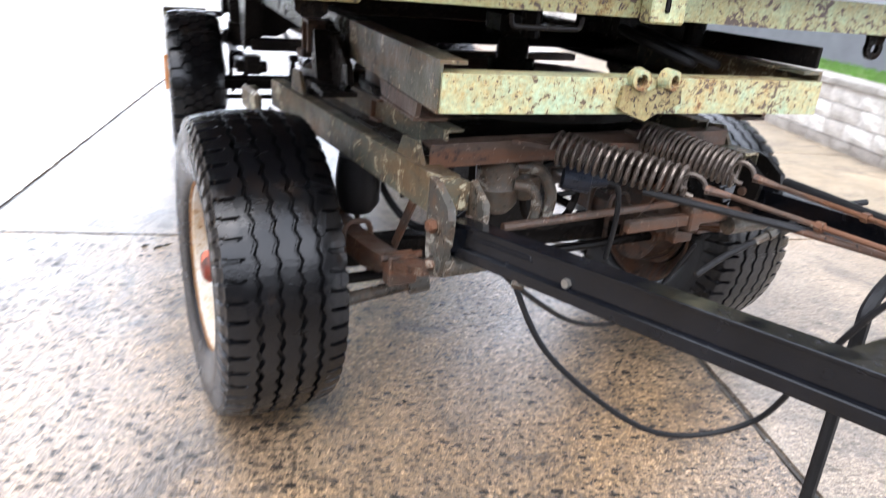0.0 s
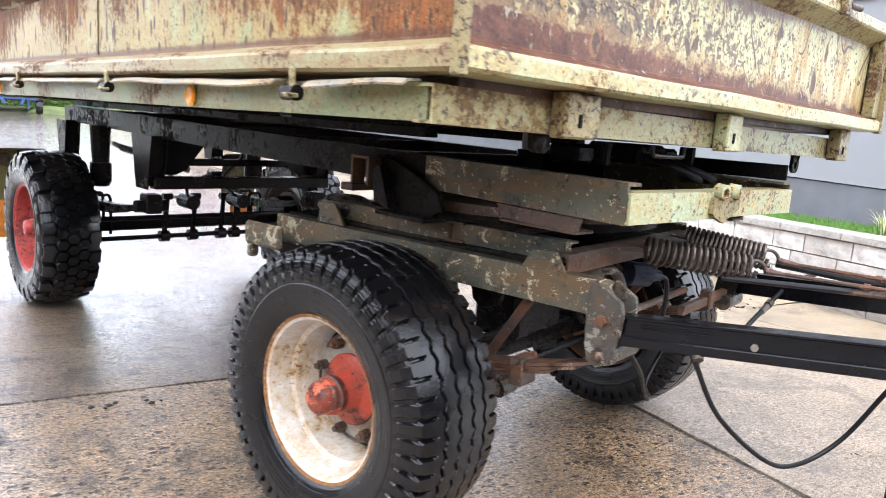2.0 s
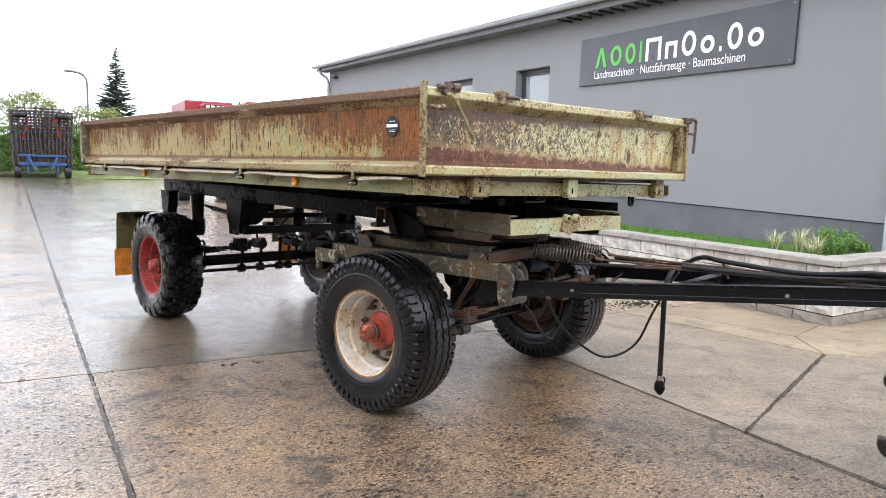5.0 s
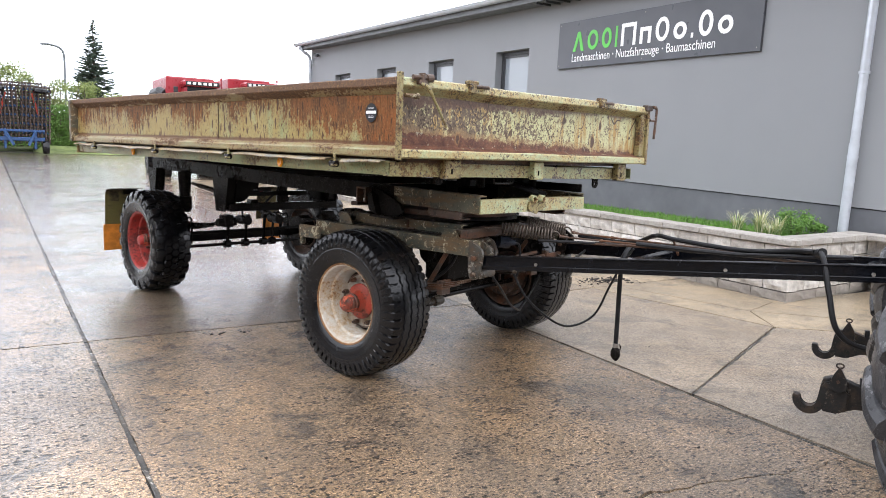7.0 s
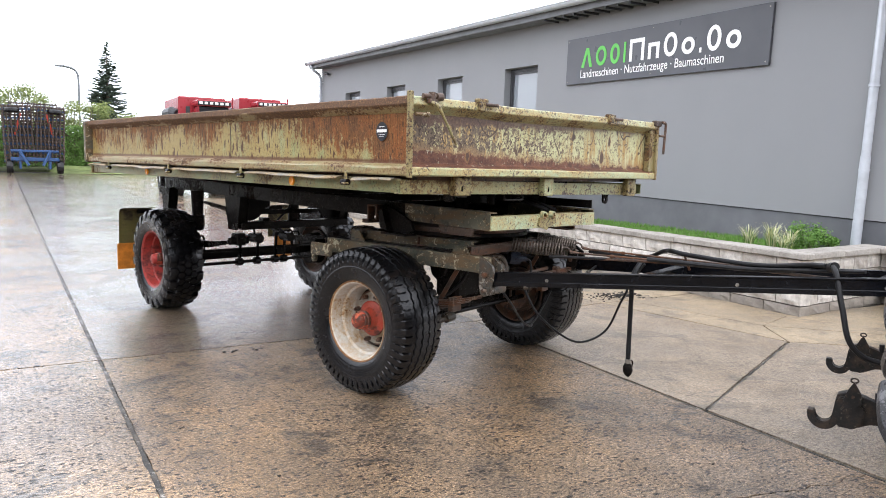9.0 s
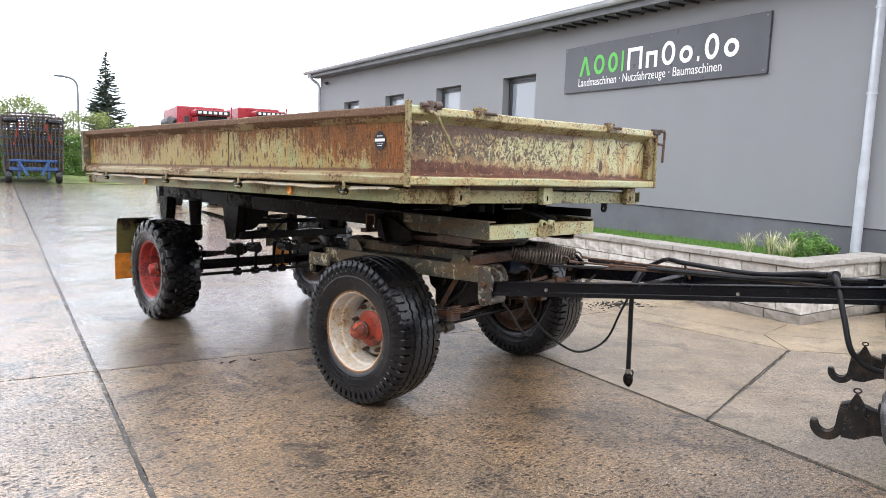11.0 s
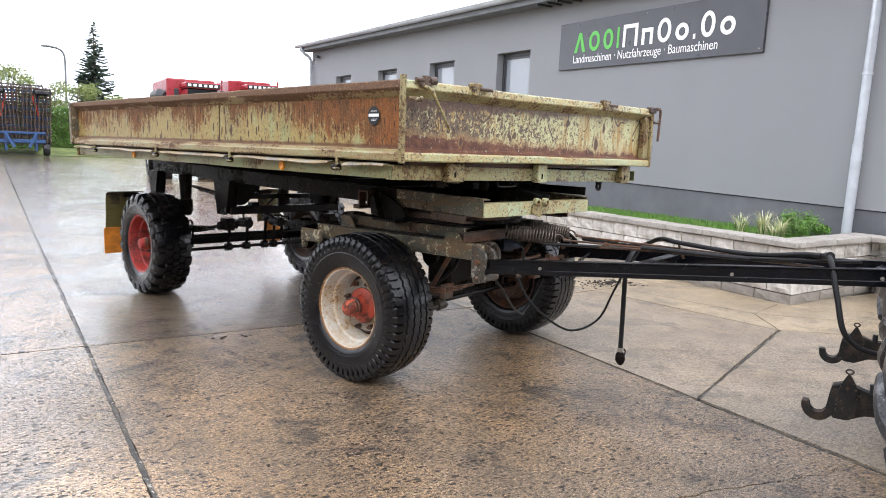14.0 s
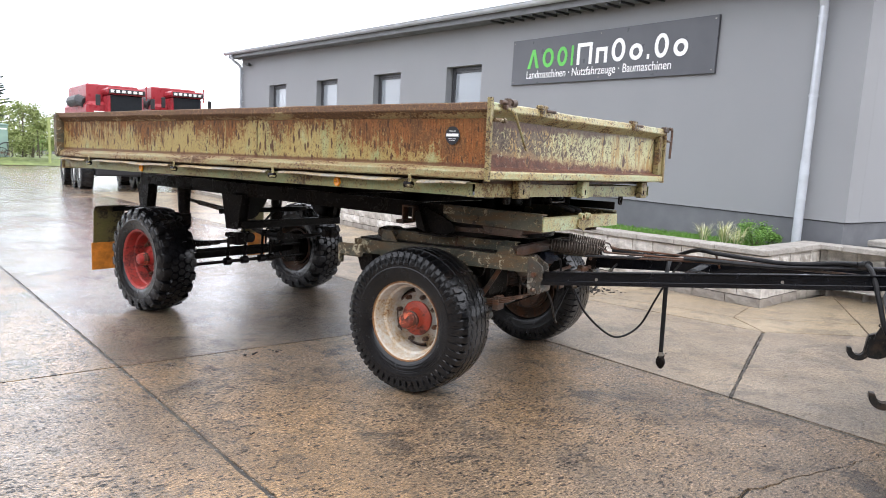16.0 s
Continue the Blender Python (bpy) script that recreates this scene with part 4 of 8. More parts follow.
def house_window(i, a, b):
    w = thing(f"window_{i}", HOUSE, "anthracite framed window set deep in grey render", "window", kind="structure")
    bm = bm_new()
    x0, x1, f = 0.15, 0.22, 0.07
    block(bm, (x0, a + 0.004, W_LOW + 0.03), (x1, a + f, W_TOP - 0.004), 0.004)
    block(bm, (x0, b - f, W_LOW + 0.03), (x1, b - 0.004, W_TOP - 0.004), 0.004)
    block(bm, (x0, a + f, W_TOP - f), (x1, b - f, W_TOP - 0.004), 0.004)
    block(bm, (x0, a + f, W_LOW + 0.03), (x1, b - f, W_LOW + 0.03 + f), 0.004)
    part("window_frame", bm, frame_grey, w)
    bm = bm_new()
    g = 0.05
    block(bm, (x0 + 0.012, a + f + 0.002, W_LOW + 0.10), (x1 - 0.006, a + f + g, W_TOP - f - 0.002), 0.003)
    block(bm, (x0 + 0.012, b - f - g, W_LOW + 0.10), (x1 - 0.006, b - f - 0.002, W_TOP - f - 0.002), 0.003)
    block(bm, (x0 + 0.012, a + f + g, W_TOP - f - g), (x1 - 0.006, b - f - g, W_TOP - f - 0.002), 0.003)
    part("sash", bm, frame_grey, w)
    bm = bm_new()
    block(bm, (x0 + 0.025, a + f + g - 0.004, W_LOW + 0.10), (x0 + 0.035, b - f - g + 0.004, W_TOP - f - g + 0.004))
    p = part("pane", bm, pane_glass, w, "sky-reflecting window glass")
    bm = bm_new()
    prism(bm, [(-0.05, W_LOW), (-0.05, W_LOW + 0.02), (0.149, W_LOW + 0.035), (0.149, W_LOW)], 1, a + 0.003, b - 0.003)
    part("window_sill", bm, fascia_grey, w)
    bm = bm_new()
    block(bm, (0.30, a - 0.05, W_LOW + 0.02), (0.34, a + 0.42, W_TOP + 0.0), 0.003)
    part("blind", bm, facade, w, "pale roller blind behind the glass")


for i, (a, b) in enumerate(WINDOWS):
    house_window(i + 1, a, b)


def house_roof():
    r = thing("roof", HOUSE, "shallow dark metal roof with boarded grey eaves", "roof", kind="structure")
    lift = pose(0, 0, 0, 1.0, 0, 0)
    bm = bm_new()
    prism(bm, [(-0.42, 4.02), (-0.42, 4.06), (4.6, 4.95), (9.8, 4.06), (9.8, 4.02), (4.6, 4.89)], 1, NEAR - 0.35, END + 0.35, lift)
    part("roof_sheet", bm, roof_grey, r)
    bm = bm_new()
    prism(bm, [(-0.40, 3.86), (-0.40, 4.012), (-0.37, 4.012), (-0.37, 3.895), (0.0, 3.90), (0.0, 3.865)], 1, NEAR - 0.3, END + 0.3, lift)
    part("eaves_board", bm, fascia_grey, r, "grey boarded eaves")
    for k in range(15):
        y = 2.2 + k * 0.28
        bm = bm_new()
        block(bm, (-0.36, y, 3.825), (-0.03, y + 0.035, 3.862), 0.004, lift)
        part("soffit_vent", bm, frame_grey, r, "dark vent slot in the eaves")
    g = thing("gutter", HOUSE, "grey half-round zinc gutter along the eaves", "gutter", kind="structure")
    bm = bm_new()
    pts = [(-0.47 + 0.075 * math.cos(a), 4.03 + 0.075 * math.sin(a)) for a in [math.pi + k * math.pi / 10 for k in range(11)]]
    inn = [(-0.47 + 0.066 * math.cos(a), 4.03 + 0.066 * math.sin(a)) for a in [math.pi + k * math.pi / 10 for k in range(11)]]
    prism(bm, pts + inn[::-1], 1, NEAR - 0.35, END + 0.42, lift)
    part("trough", bm, zinc, g, smooth=True)
    bm = bm_new()
    tube(bm, [lift @ Vector((-0.547, NEAR - 0.35, 4.035)), lift @ Vector((-0.547, END + 0.42, 4.035))], 0.011, 8)
    part("rolled_edge", bm, zinc, g)


house_roof()


def downpipe(u, top, low):
    d = thing("downpipe", HOUSE, "galvanised round rainwater downpipe fixed to the wall", "downpipe", kind="structure")
    bm = bm_new()
    tube(bm, curve_points([(-0.45, u, top + 0.02), (-0.45, u, top - 0.10), (-0.38, u, top - 0.22), (-0.17, u, top - 0.36), (-0.10, u, top - 0.50)], 6) + [Vector((-0.10, u, 1.62))], 0.05, 18)
    tube(bm, [(-0.10, u, 1.64), (-0.10, u, low)], 0.056, 18)
    part("pipe", bm, zinc, d, smooth=True)
    z = top - 0.62
    while z > low:
        bm = bm_new()
        tube(bm, [(-0.10, u, z - 0.014), (-0.10, u, z + 0.014)], 0.060, 18)
        block(bm, (-0.05, u - 0.012, z - 0.01), (0.0, u + 0.012, z + 0.01))
        part("clamp", bm, zinc, d)
        z -= 0.95


downpipe(0.0, 4.0, 0.30)
downpipe(19.68, 4.36, 0.2)


def wall_camera():
    c = thing("security_camera", HOUSE, "small dark grey camera under the eaves", "camera")
    bm = bm_new()
    tube(bm, [(0.0, 19.0, 3.97), (-0.10, 19.0, 3.97)], 0.02, 10)
    part("bracket", bm, fascia_grey, c)
    bm = bm_new()
    tube(bm, [(-0.12, 18.85, 3.96), (-0.12, 19.15, 4.0)], 0.05, 12)
    part("body", bm, frame_grey, c)


wall_camera()


def text_mesh(body, size):
    cu = bpy.data.curves.new("lettering", "FONT")
    cu.body, cu.size, cu.align_x, cu.extrude = body, size, "LEFT", 0.0015
    ob = bpy.data.objects.new("lettering", cu)
    scene.collection.objects.link(ob)
    bpy.context.view_layer.update()
    me = bpy.data.meshes.new_from_object(ob.evaluated_get(bpy.context.evaluated_depsgraph_get()))
    bpy.data.objects.remove(ob)
    return me


def company_sign():
    """The panel on the wall; the firm's name stands as plain blocks in its colours, the trade line is lettered."""
    s = thing("sign", HOUSE, "large dark grey panel with green and white lettering on the wall", "sign")
    u1, u0, z0, z1 = 5.73, 1.46, 2.785, 3.585
    bm = bm_new()
    block(bm, (-0.045, u0, z0), (-0.002, u1, z1), 0.003)
    part("panel", bm, sign_grey, s)
    # plain letter-sized shapes: width, height, form
    x, base, stroke = 0.40, 3.06, 0.062
    for width, height, form, mat in ((0.336, 0.33, "peak", letter_green), (0.313, 0.33, "ring", letter_green), (0.278, 0.33, "ring", letter_green), (0.087, 0.33, "bar", letter_green),
                                     (0.371, 0.35, "pair", letter_white), (0.278, 0.25, "pair", letter_white), (0.313, 0.36, "ring", letter_white), (0.290, 0.25, "ring", letter_white),
                                     (0.081, 0.07, "bar", letter_white), (0.290, 0.36, "ring", letter_white), (0.290, 0.25, "ring", letter_white)):
        bm = bm_new()
        y0, y1, top = u1 - x - 0.02, u1 - x - width + 0.02, base + height
        mid = (y0 + y1) / 2
        if form == "peak":
            prism(bm, [(y0, base), (y0 - 0.075, base), (mid, top - 0.09), (y1 + 0.075, base), (y1, base), (mid - 0.035, top), (mid + 0.035, top)], 0, -0.0505, -0.0455)
        elif form == "bar":
            prism(bm, [(y0, base), (y1, base), (y1, top), (y0, top)], 0, -0.0505, -0.0455)
        elif form == "pair":
            prism(bm, [(y0, base), (y0 - stroke, base), (y0 - stroke, top - stroke), (y1 + stroke, top - stroke), (y1 + stroke, base), (y1, base), (y1, top), (y0, top)], 0, -0.0505, -0.0455)
        else:
            def oval(cut_in):
                ry, rz = (y0 - y1) / 2 - cut_in, height / 2 - cut_in
                return [(mid + ry * math.cos(q * math.pi / 14), base + height / 2 + rz * math.sin(q * math.pi / 14)) for q in range(28)]
            outer, inner = ([[bm.verts.new((d, yy, zz)) for yy, zz in oval(c)] for d in (-0.0505, -0.0455)] for c in (0.0, stroke))
            for q in range(28):
                r = (q + 1) % 28
                bm.faces.new((outer[0][q], outer[0][r], inner[0][r], inner[0][q]))
                bm.faces.new((outer[1][q], outer[1][r], outer[0][r], outer[0][q]))
                bm.faces.new((inner[0][q], inner[0][r], inner[1][r], inner[1][q]))
            bmesh.ops.recalc_face_normals(bm, faces=bm.faces[:])
        part("name_shape", bm, mat, s)
        x += width + 0.05
    line = "Landmaschinen \u00b7 Nutzfahrzeuge \u00b7 Baumaschinen"

    def reach(body):
        return max(v.co.x for v in text_mesh(body, 0.195).vertices)
    full = reach(line)
    upright = Matrix(((0, 0, -1, -0.049), (-1, 0, 0, u1 - 0.40), (0, 1, 0, 2.885), (0, 0, 0, 1)))
    done = ""
    for word in line.split(" "):
        done += word
        me = text_mesh(word, 0.195)
        start = reach(done) - max(v.co.x for v in me.vertices)
        part("trade_word" if len(word) > 1 else "dot", me, letter_white, s, "white lettering", upright @ Matrix.Diagonal((3.14 / full, 1.0, 1.0, 1.0)) @ Matrix.Translation((start, 0, 0)))
        done += " "
    for y in (u0 + 0.05, (u0 + u1) / 2, u1 - 0.05):
        for z in (z0 + 0.05, z1 - 0.05):
            bm = bm_new()
            tube(bm, [(-0.050, y, z), (-0.0455, y, z)], 0.010, 10)
            part("screw", bm, bare_steel, s)


company_sign()

# ---- garden wall and bed ----
garden_wall = thing("garden_wall", None, "low retaining wall of grey split-face blocks with flat caps", "wall", kind="structure")
CORNER = Vector((4.56, 2.50))
RUNS = [(CORNER, Vector((5.32, 22.2)), 1), (Vector((6.28, 2.62)), CORNER, 1), (Vector((6.20, -0.4)), Vector((6.28, 2.62)), 1)]
COURSES = [(-0.03, 0.10), (0.105, 0.255), (0.26, 0.41), (0.415, 0.565)]


def block_mesh(length, height, seed):
    """A split-face block: its outer face is broken and uneven. x along, y into the wall, z up."""
    rnd = random.Random(seed)
    bm = bm_new()
    nx, nz = 5, 3
    f = [[bm.verts.new((length * i / nx, (rnd.uniform(-0.016, 0.004) if 0 < i < nx and 0 < k < nz else 0.005), height * k / nz)) for i in range(nx + 1)] for k in range(nz + 1)]
    for a, b in zip(f, f[1:]):
        for i in range(nx):
            bm.faces.new((a[i], a[i + 1], b[i + 1], b[i]))
    bk = [bm.verts.new(c) for c in ((0, 0.16, 0), (length, 0.16, 0), (length, 0.16, height), (0, 0.16, height))]
    bm.faces.new([f[0][i] for i in range(nx, -1, -1)] + [bk[0], bk[1]])
    bm.faces.new(f[nz] + [bk[2], bk[3]])
    bm.faces.new([f[k][0] for k in range(nz + 1)] + [bk[3], bk[0]])
    bm.faces.new([f[k][nx] for k in range(nz, -1, -1)] + [bk[1], bk[2]])
    bmesh.ops.recalc_face_normals(bm, faces=bm.faces)
    me = bpy.data.meshes.new("block")
    bm.to_mesh(me)
    bm.free()
    return me


SHORT = [block_mesh(0.30, 0.15, 20 + i) for i in range(3)]
LONG = [block_mesh(0.42, 0.15, 40 + i) for i in range(4)]


def garden_run(a, b, out, seed):
    """Courses of blocks from a to b with a row of cap stones; out says on which hand the outside lies."""
    rnd = random.Random(seed)
    d = (b - a)
    length = d.length
    ang = math.atan2(d.y, d.x)
    base = Matrix.Translation((a.x, a.y, 0)) @ Matrix.Rotation(ang, 4, "Z")
    side = -1 if out < 0 else 1
    for c, (z0, z1) in enumerate(COURSES):
        x = -rnd.uniform(0.0, 0.2) if c % 2 else 0.0
        while x < length - 0.02:
            long = rnd.random() < 0.6
            w = 0.42 if long else 0.30
            x0, x1 = max(x, 0.0), min(x + w, length)
            if x1 - x0 > 0.04:
                me = rnd.choice(LONG if long else SHORT)
                m = base @ Matrix.Translation((x0 + 0.005, 0, z0 + (rise(a.y + (b.y - a.y) * x0 / length)))) @ Matrix.Diagonal(((x1 - x0 - 0.010) / w, side, (z1 - z0 - 0.005) / 0.15, 1))
                ob = new("block", me)
                if not me.materials:
                    me.materials.append(block_stone)
                ob.parent, ob.matrix_local = garden_wall, m
                # the lowest course gets a darker stone colour
                if c == 0:
                    ob.material_slots[0].link = "OBJECT"
                    ob.material_slots[0].material = foot_stone
            x += w
    x = -0.03
    while x < length:
        w = rnd.uniform(0.46, 0.62)
        x1 = min(x + w, length + (0.04 if out > 0 else 0))
        bm = bm_new()
        block(bm, (x + 0.003, -0.045 * side if side > 0 else -0.26, 0.570), (x1 - 0.003, 0.26 if side > 0 else 0.045, 0.635), 0.009)
        for v in bm.verts:
            v.co += Vector((0, rnd.uniform(-0.004, 0.004), rnd.uniform(-0.004, 0.004)))
        part("cap_stone", bm, cap_stone, garden_wall, m=base @ Matrix.Translation((0, 0, rise(a.y + (b.y - a.y) * x / length))))
        x = x1


garden_run(RUNS[0][0], RUNS[0][1], -1, 3)
garden_run(RUNS[1][0], RUNS[1][1], -1, 4)
garden_run(RUNS[2][0], RUNS[2][1], 1, 5)
bm = bm_new()
prism(bm, [(4.62, 2.62), (6.29, 2.75), (6.9, 2.75), (6.95, 22.0), (5.34, 22.0)], 2, -0.1, 0.52)
tagged(part("garden_bed", bm, soil, None), "raised bed of dark soil behind the garden wall", "ground", kind="structure")
bm = bm_new()
prism(bm, [(6.34, -0.4), (9.5, -0.4), (9.5, 2.40), (6.42, 2.40)], 2, -0.1, 0.56)
tagged(part("terrace", bm, facade_dark, None), "raised grey paved entrance terrace beside the building", "terrace", kind="structure")
bm = bm_new()
block(bm, (6.55, 0.9, 0.62), (9.0, 2.25, 0.70), 0.012)
block(bm, (6.7, 1.0, 0.562), (8.9, 2.2, 0.618), 0.0)
tagged(part("landing_slab", bm, cap_stone, None), "thick grey stone landing slab at the entrance", "step", kind="structure")


def lawn():
    """Short turf between the wall and the building: many small blades."""
    rnd = random.Random(5)
    verts, faces = [], []
    for _ in range(26000):
        y = 2.9 + 14.0 * rnd.random() ** 1.7
        x = rnd.uniform(4.86 + 0.04 * (y - 2.6), 6.30 + 0.04 * (y - 2.6))
        if y < 3.4 and rnd.random() < 0.4:
            continue
        h = rnd.uniform(0.03, 0.085)
        a = rnd.uniform(0, 6.28)
        w = rnd.uniform(0.003, 0.006) * (1 + 0.12 * (y - 2.5))
        dx, dy = math.cos(a) * w, math.sin(a) * w
        lx, ly = rnd.uniform(-0.03, 0.03), rnd.uniform(-0.03, 0.03)
        z = 0.515 + rise(y)
        i = len(verts)
        verts += [(x - dx, y - dy, z), (x + dx, y + dy, z), (x + lx, y + ly, z + h)]
        faces.append((i, i + 1, i + 2))
    me = bpy.data.meshes.new("lawn")
    me.from_pydata(verts, [], faces)
    ob = part("lawn", me, grass_mat, None)
    tagged(ob, "short bright green lawn in the raised bed", "grass", kind="stuff")
    bm = bm_new()
    prism(bm, [(4.86, 2.9), (6.36, 2.95), (6.9, 17), (5.35, 17)], 2, 0.522, 0.534)
    tagged(part("turf", bm, far_grass, None), "green turf under the lawn blades", "grass", kind="structure")


lawn()


def blades(bm, origin, n, height, spread, width, rnd, droop=0.5):
    o = Vector(origin)
    for _ in range(n):
        a = rnd.uniform(0, 6.28)
        d = Vector((math.cos(a), math.sin(a), 0))
        s = Vector((-d.y, d.x, 0)) * width
        h = height * rnd.uniform(0.6, 1.1)
        r = spread * rnd.uniform(0.3, 1.0)
        p = o + d * rnd.uniform(0, 0.04)
        prev = None
        for k in range(5):
            t = k / 4
            c = p + d * r * t ** 1.4 + Vector((0, 0, h * (t - droop * t * t * 0.7)))
            w = s * (1 - t) + s * 0.05
            cur = (bm.verts.new(c - w), bm.verts.new(c + w))
            if prev:
                bm.faces.new((prev[0], prev[1], cur[1], cur[0]))
            prev = cur


def leaf_cloud(bm, centre, radii, n, size, rnd, shell=0.6):
    """Small leaves scattered in a lumpy volume."""
    c = Vector(centre)
    for _ in range(n):
        v = Vector((rnd.gauss(0, 1), rnd.gauss(0, 1), rnd.gauss(0, 1))).normalized()
        k = shell + (1 - shell) * rnd.random()
        k *= 0.78 + 0.32 * noise.noise(v * 2.3 + c)
        p = c + Vector((v.x * radii[0], v.y * radii[1], v.z * radii[2])) * k
        a = Vector((rnd.gauss(0, 1), rnd.gauss(0, 1), rnd.gauss(0, 1))).normalized() * size * rnd.uniform(0.6, 1.3)
        b = a.cross(Vector((rnd.gauss(0, 1), rnd.gauss(0, 1), rnd.gauss(0, 1)))).normalized() * size * 0.5
        bm.faces.new([bm.verts.new(p - a), bm.verts.new(p + b), bm.verts.new(p + a), bm.verts.new(p - b)])


def sedge(x, y, h, seed):
    rnd = random.Random(seed)
    s = thing("ornamental_grass", None, "clump of yellow and white striped ornamental grass in the bed", "plant", "clumps in the bed")
    bm = bm_new()
    blades(bm, (x, y, 0.52), 70, h, 0.20, 0.0050, rnd, 0.80)
    part("leaves", bm, sedge_leaf, s)
    bm = bm_new()
    blades(bm, (x, y, 0.52), 55, h * 0.7, 0.16, 0.005, rnd, 0.6)
    part("green_leaves", bm, bush_leaf, s)


for i, (x, y, h) in enumerate(((5.28, 3.66, 0.60), (5.45, 3.48, 0.72), (5.60, 3.36, 0.56), (5.40, 3.30, 0.42))):
    sedge(x, y, h, 50 + i)


def low_bush(x, y, r, h, seed):
    rnd = random.Random(seed)
    s = thing("low_bush", None, "small round bright green leafy bush in the bed", "bush")
    bm = bm_new()
    for k in range(6):
        a = k * 1.05
        tube(bm, [(x, y, 0.50), (x + 0.5 * r * math.cos(a), y + 0.5 * r * math.sin(a), 0.55 + h * 0.6)], [0.008, 0.003], 5)
    part("stem_cluster", bm, bark, s)
    bm = bm_new()
    for k in range(8):
        a, q = rnd.uniform(0, 6.28), rnd.uniform(0.2, 0.75) * r
        leaf_cloud(bm, (x + q * math.cos(a), y + q * math.sin(a), 0.58 + h * rnd.uniform(0.2, 0.62)), (r * 0.5, r * 0.5, h * 0.45), 260, 0.016, rnd, 0.2)
    part("leaves", bm, bush_leaf, s)


low_bush(5.86, 3.30, 0.25, 0.30, 71)
low_bush(6.14, 3.18, 0.15, 0.12, 72)


def litter():
    rnd = random.Random(8)
    bm = bm_new()
    for _ in range(260):
        a, r = rnd.uniform(0, 6.28), abs(rnd.gauss(0, 1))
        x, y = 3.68 + 0.22 * r * math.cos(a), 4.10 + 0.12 * r * math.sin(a)
        s = rnd.uniform(0.004, 0.014)
        t = rnd.uniform(0, 6.28)
        block(bm, (-s, -s * 0.6, 0), (s, s * 0.6, s * 0.7), 0, pose(x, y, rise(y) - 0.001, rnd.uniform(-15, 15), rnd.uniform(-15, 15), math.degrees(t)))
    tagged(part("leaf_litter", bm, soil, None), "small heap of dark wet leaf litter on the concrete", "debris", kind="stuff")


litter()


def clods():
    """A few crumbs of dirt on the wet slabs."""
    rnd = random.Random(17)
    bm = bm_new()
    for x, y, size in ((-0.77, 3.50, 0.024), (-0.60, 3.48, 0.026), (-1.37, 2.10, 0.012), (-1.08, 1.31, 0.013), (0.82, 0.50, 0.012), (2.0, 1.92, 0.010), (0.30, 2.2, 0.010)):
        for _ in range(4):
            px, py = x + rnd.gauss(0, size), y + rnd.gauss(0, size * 0.6)
            r = bmesh.ops.create_icosphere(bm, subdivisions=1, radius=size * rnd.uniform(0.3, 0.6))
            for v in r["verts"]:
                v.co = Vector((px + v.co.x * rnd.uniform(0.8, 1.3), py + v.co.y, max(-0.002, v.co.z * 0.55 + size * 0.1)))
    tagged(part("dirt_clods", bm, soil, None), "small dark crumbs of dirt on the wet concrete", "debris", kind="stuff")


clods()

# ---- trailer ----
# Own frame: x to its right, y to its rear, z up; origin below the left front corner of the load bed.
TRAILER = pose(-0.35, 1.52, 0, 0, 0, 13.05)
trailer = thing("trailer", TRAILER, "old two-axle tipping farm trailer with flaking pale green paint and rust", "trailer")
BW, BL, ZB, ZT = 2.285, 4.885, 1.322, 1.745
BOGIE = pose(1.15, 0.765, 0, 0, 0, 7.5)
FRONT_AXLE = BOGIE @ pose(0.028, 0.028, 0, 0, 0, -1.9)


def dent(bm, amp, seed, cuts=0):
    """Push a mesh's points about a little, as knocks do."""
    for v in bm.verts:
        v.co += Vector((noise.noise(v.co * 2.1 + Vector((seed, 0, 0))), noise.noise(v.co * 2.3 + Vector((0, seed, 0))), noise.noise(v.co * 1.9 + Vector((0, 0, seed))))) * amp


def board_profile(sign, d):
    """(outwards, height) of a pressed board: rolled top rail, panel set back by d, sloped ledge and bottom flange."""
    p = [(0.030, ZT - 0.006), (0.034, ZT - 0.038), (0.030, ZT - 0.045), (0.014 - d, ZT - 0.070), (-d, ZT - 0.080), (-d, ZB + 0.094), (0.008 - d, ZB + 0.087), (0.026, ZB + 0.071), (0.032, ZB + 0.063), (0.032, ZB + 0.032), (0.024, ZB + 0.025), (-0.064, ZB + 0.023), (-0.064, ZT), (0.022, ZT)]
    return [(sign * a, z) for a, z in p]


def long_board(name, x, sign, label, mat, rail_mat):
    """A side board from front to rear in short lengths, so that it can sag and dent."""
    bm = bm_new()
    prof = board_profile(sign, 0.012)
    ys = [BL * i / 40 for i in range(41)]
    rings = [[bm.verts.new((x + a, -a * sign if i == 0 else BL + a * sign if i == 40 else y, z)) for a, z in prof] for i, y in enumerate(ys)]
    n = len(prof)
    for a, b in zip(rings, rings[1:]):
        for i in range(n):
            f = bm.faces.new((a[i], a[(i + 1) % n], b[(i + 1) % n], b[i]))
            f.material_index = 0 if i in (4, 5) else 1
    bm.faces.new(rings[0][::-1])
    bm.faces.new(rings[-1])
    dent(bm, 0.004, 3)
    ob = part(name, bm, mat, trailer, label)
    ob.data.materials.append(rail_mat)
    return ob


left_board = long_board("side_board", 0.0, -1, "rust-streaked steel side board", side_paint, side_rail_paint)
long_board("side_board", BW, 1, "rusty steel side board", side_paint, side_rail_paint)


